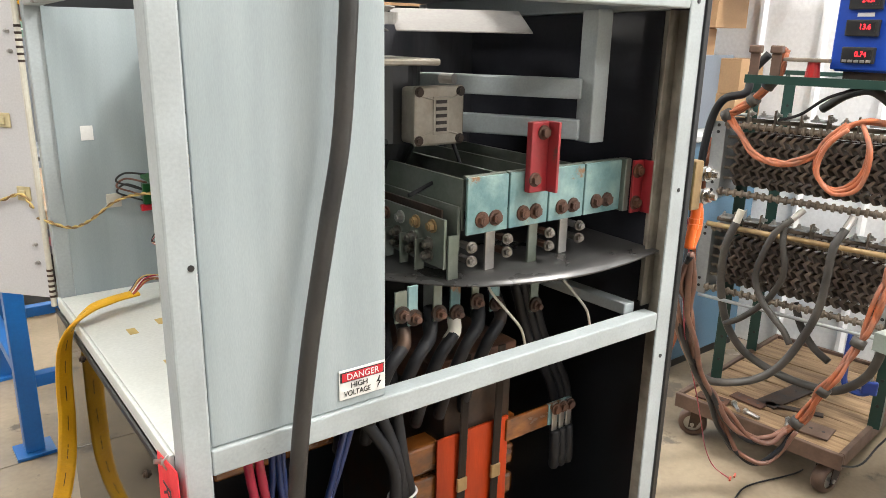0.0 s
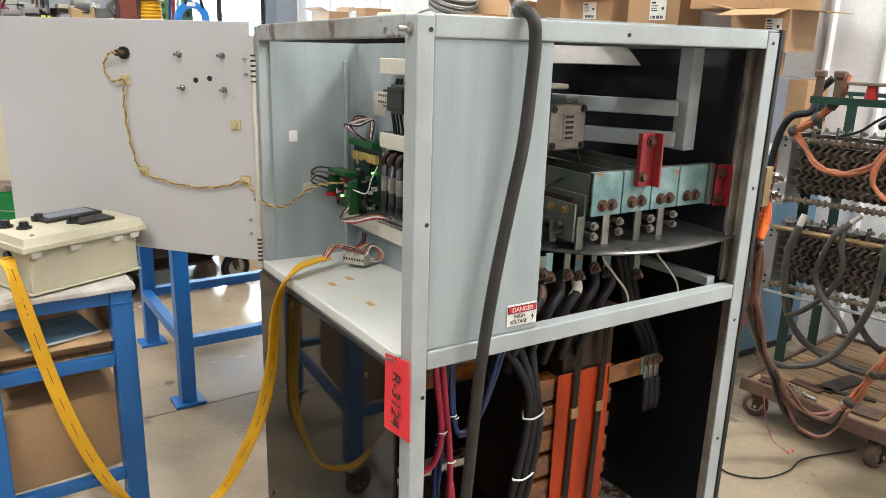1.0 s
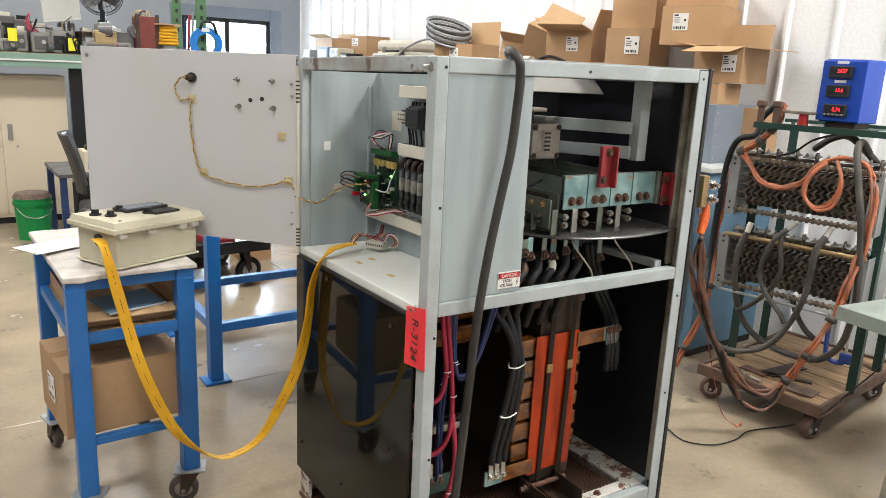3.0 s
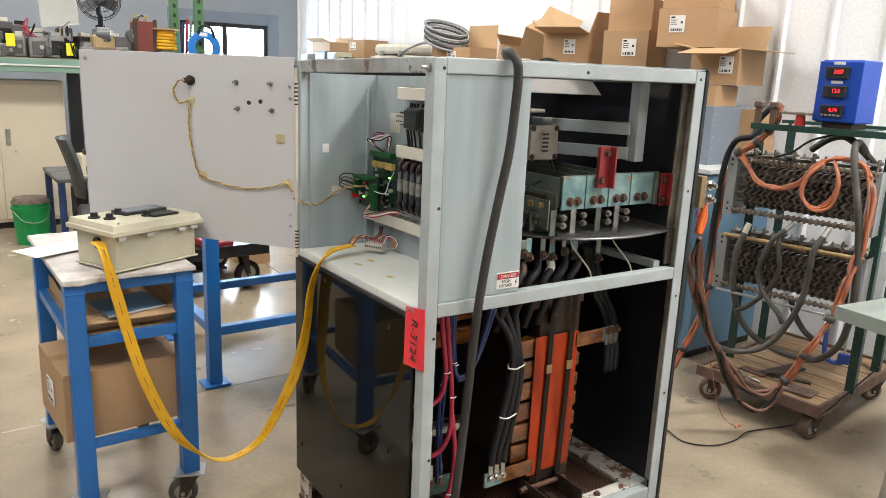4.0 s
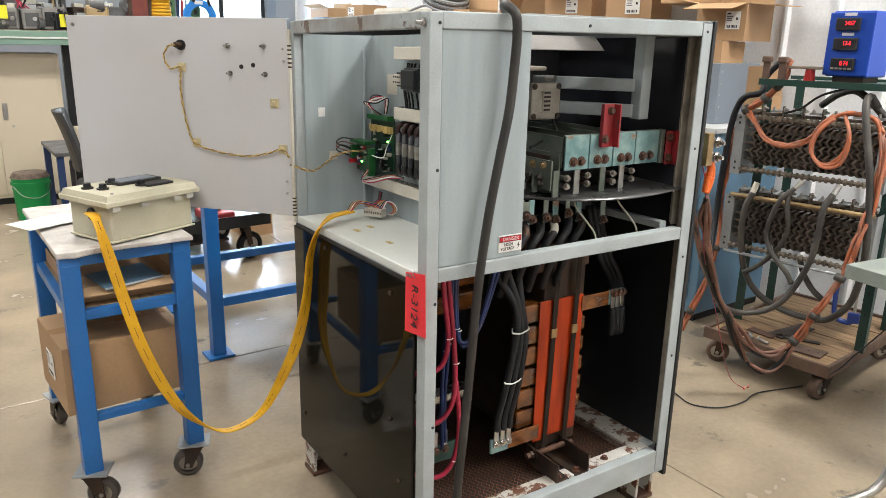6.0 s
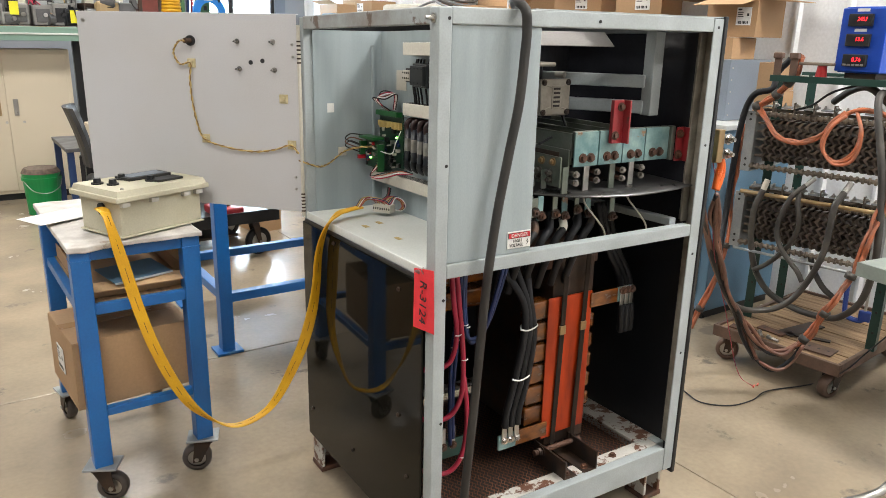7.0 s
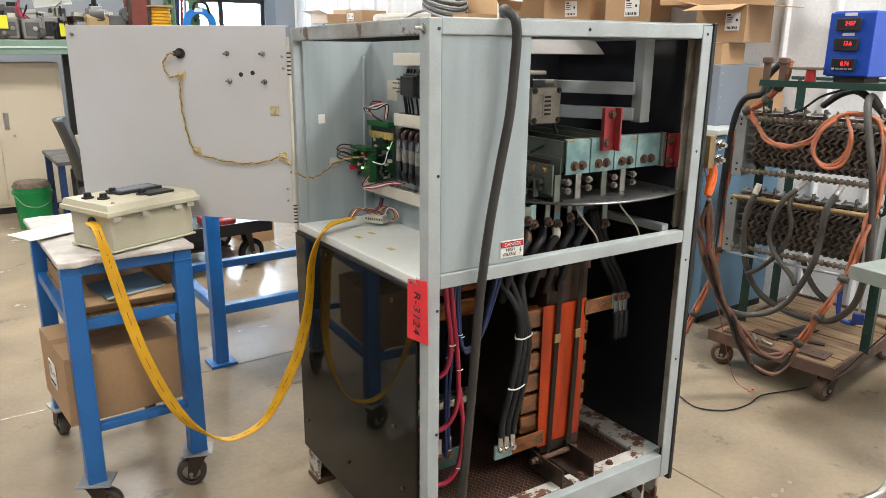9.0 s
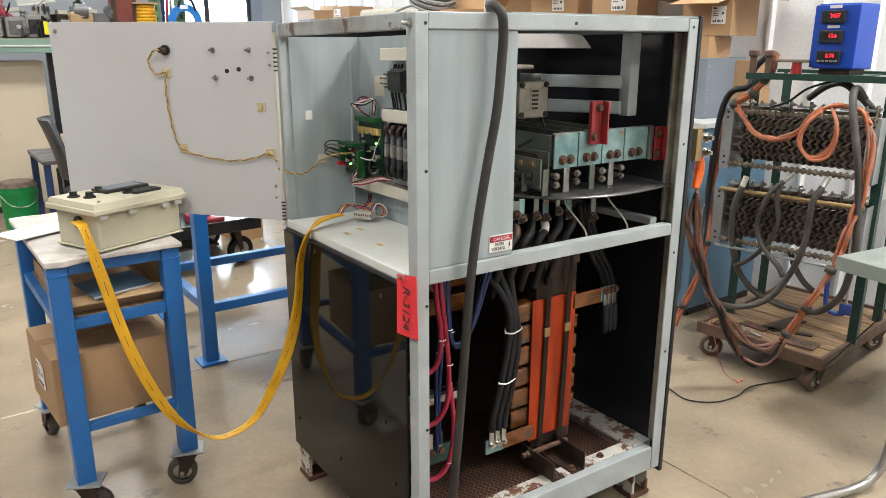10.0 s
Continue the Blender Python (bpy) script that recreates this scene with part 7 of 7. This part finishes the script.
for i in range(n):
    for k in range(4):
        rb.faces.new((rows[i][k], rows[i][(k + 1) % 4], rows[(i + 1) % n][(k + 1) % 4], rows[(i + 1) % n][k]))
bmesh.ops.recalc_face_normals(rb, faces=rb.faces)
part("reel", rb, material("bright_blue_plastic", (0.01, 0.19, 0.62), 0.35), rg, smooth=False)
part("reel_handle", tube([(-0.06, -0.02, 0.13), (-0.03, -0.03, 0.20), (0.06, -0.03, 0.19), (0.10, -0.02, 0.10)], 0.014, 6, 8), BLACK, rg)
part("reel_label", block(-0.05, -0.024, 0.11, 0.03, -0.022, 0.145), PAPER, rg)

ch = thing("office_chair", "black office chair with thin curved back", "chair", at=pose(-0.10, 4.55, 0, 0, 0, 80))
bk = bmesh.new()
rows = []
for q in (0, 0.03):
    ring = []
    for i in range(8):
        u = i / 7
        ring.append([bk.verts.new((x, 0.05 * (2 * abs(x) / 0.44) ** 2 * -1 + q + 0.10 * u ** 1.5, 0.60 + 0.42 * u)) for x in (-0.22, -0.16, -0.08, 0, 0.08, 0.16, 0.22)])
    rows.append(ring)
for q, ring in enumerate(rows):
    for a, b in zip(ring, ring[1:]):
        for k in range(6):
            f = (a[k], a[k + 1], b[k + 1], b[k])
            bk.faces.new(f if q == 0 else f[::-1])
for ring0, ring1 in ((0, 1),):
    for i in range(7):
        bk.faces.new((rows[0][i][0], rows[0][i + 1][0], rows[1][i + 1][0], rows[1][i][0]))
        bk.faces.new((rows[0][i + 1][6], rows[0][i][6], rows[1][i][6], rows[1][i + 1][6]))
    for k in range(6):
        bk.faces.new((rows[0][7][k], rows[0][7][k + 1], rows[1][7][k + 1], rows[1][7][k]))
        bk.faces.new((rows[0][0][k + 1], rows[0][0][k], rows[1][0][k], rows[1][0][k + 1]))
part("backrest", bk, RUBBER, ch, smooth=False)
part("back_bar", block(-0.035, 0.02, 0.42, 0.035, 0.05, 0.66, 0.008), INK, ch)
part("seat", block(-0.23, -0.46, 0.42, 0.23, 0.02, 0.49, 0.03), RUBBER, ch)
part("column", rod((0, -0.2, 0.10), (0, -0.2, 0.42), 0.025), INK, ch)
for k in range(5):
    a = 2 * math.pi * k / 5
    part("base_arm", tube([(0, -0.2, 0.10), (0.14 * math.cos(a), -0.2 + 0.14 * math.sin(a), 0.085), (0.28 * math.cos(a), -0.2 + 0.28 * math.sin(a), 0.06)], 0.018, 5, 8), INK, ch)
    part("wheel", rod((0.28 * math.cos(a) - 0.02, -0.2 + 0.28 * math.sin(a), 0.03), (0.28 * math.cos(a) + 0.02, -0.2 + 0.28 * math.sin(a), 0.03), 0.03, seg=14), INK, ch)
dk = thing("side_desk", "dark desk with equipment beside the chair", "desk", at=pose(-0.18, 5.0, 0, 0, 0, 0))
part("desk_top", block(0, 0, 0.62, 1.3, 0.8, 0.65, 0.004), DGREY, dk)
for x, y in ((0.01, 0.01), (1.24, 0.01), (0.01, 0.74), (1.24, 0.74)):
    part("leg", block(x, y, 0, x + 0.05, y + 0.05, 0.62, 0.003), material("navy_leg", (0.02, 0.045, 0.13), 0.4), dk)
t = thing("power_supply", "beige slotted power supply standing on the desk", "power supply", at=pose(0.02, 5.08, 0.65))
part("case", block(0, 0, 0, 0.20, 0.25, 0.17, 0.006), CREAMC, t)
for k in range(6):
    part("slot", block(0.03 + k * 0.025, -0.001, 0.02, 0.042 + k * 0.025, 0.001, 0.085), INK, t)
part("fittings", block(0.03, 0.05, 0.17, 0.15, 0.15, 0.21, 0.01), DARKST, t)
bu = thing("plastic_bucket", "bright green plastic bucket with a mottled padded lid", "bucket", at=pose(-0.30, 5.75, 0))
part("pail", rod((0, 0, 0), (0, 0, 0.36), 0.13, seg=32, r2=0.15), BUCKET, bu, smooth=False)
part("rim", rod((0, 0, 0.30), (0, 0, 0.325), 0.157, seg=32), BUCKET, bu)
part("lid_pad", rod((0, 0, 0.36), (0, 0, 0.40), 0.155, seg=32, r2=0.13), FOAM, bu)
part("bail", tube([(0.15, -0.05, 0.30), (0.12, -0.11, 0.24), (0.03, -0.155, 0.20), (-0.08, -0.14, 0.22), (-0.145, -0.06, 0.30)], 0.004, 6, 6), STEEL, bu)

# grey bench corner at the near end and its bent tube leg
gt = thing("grey_bench", "worn grey-green steel bench top with bent tube leg", "bench", at=pose(1.93, -0.04, 0, 0, 0, -8))
part("bench_top", block(0, -0.70, 0.715, 0.9, 0.0, 0.745, 0.003), GTABLE, gt)
part("edge", block(-0.004, -0.70, 0.69, 0.0, 0.0, 0.745, 0.001), GTABLE, gt)
for y in (-0.62,):
    part("leg", block(0.80, y, 0, 0.84, y + 0.04, 0.715, 0.003), GTABLE, gt)
part("leg", block(0.80, -0.08, 0, 0.84, -0.04, 0.715, 0.003), GTABLE, gt)
tb2 = thing("tube_frame", "bent bare steel tube resting on the floor", "tube frame")
part("tube", tube([(1.25, -0.30, 0.02), (1.44, -0.35, 0.02), (1.56, -0.39, 0.025), (1.64, -0.42, 0.06), (1.68, -0.435, 0.16), (1.70, -0.44, 0.40), (1.72, -0.45, 0.55)], 0.016, 8, 12), STEEL, tb2, smooth=True)
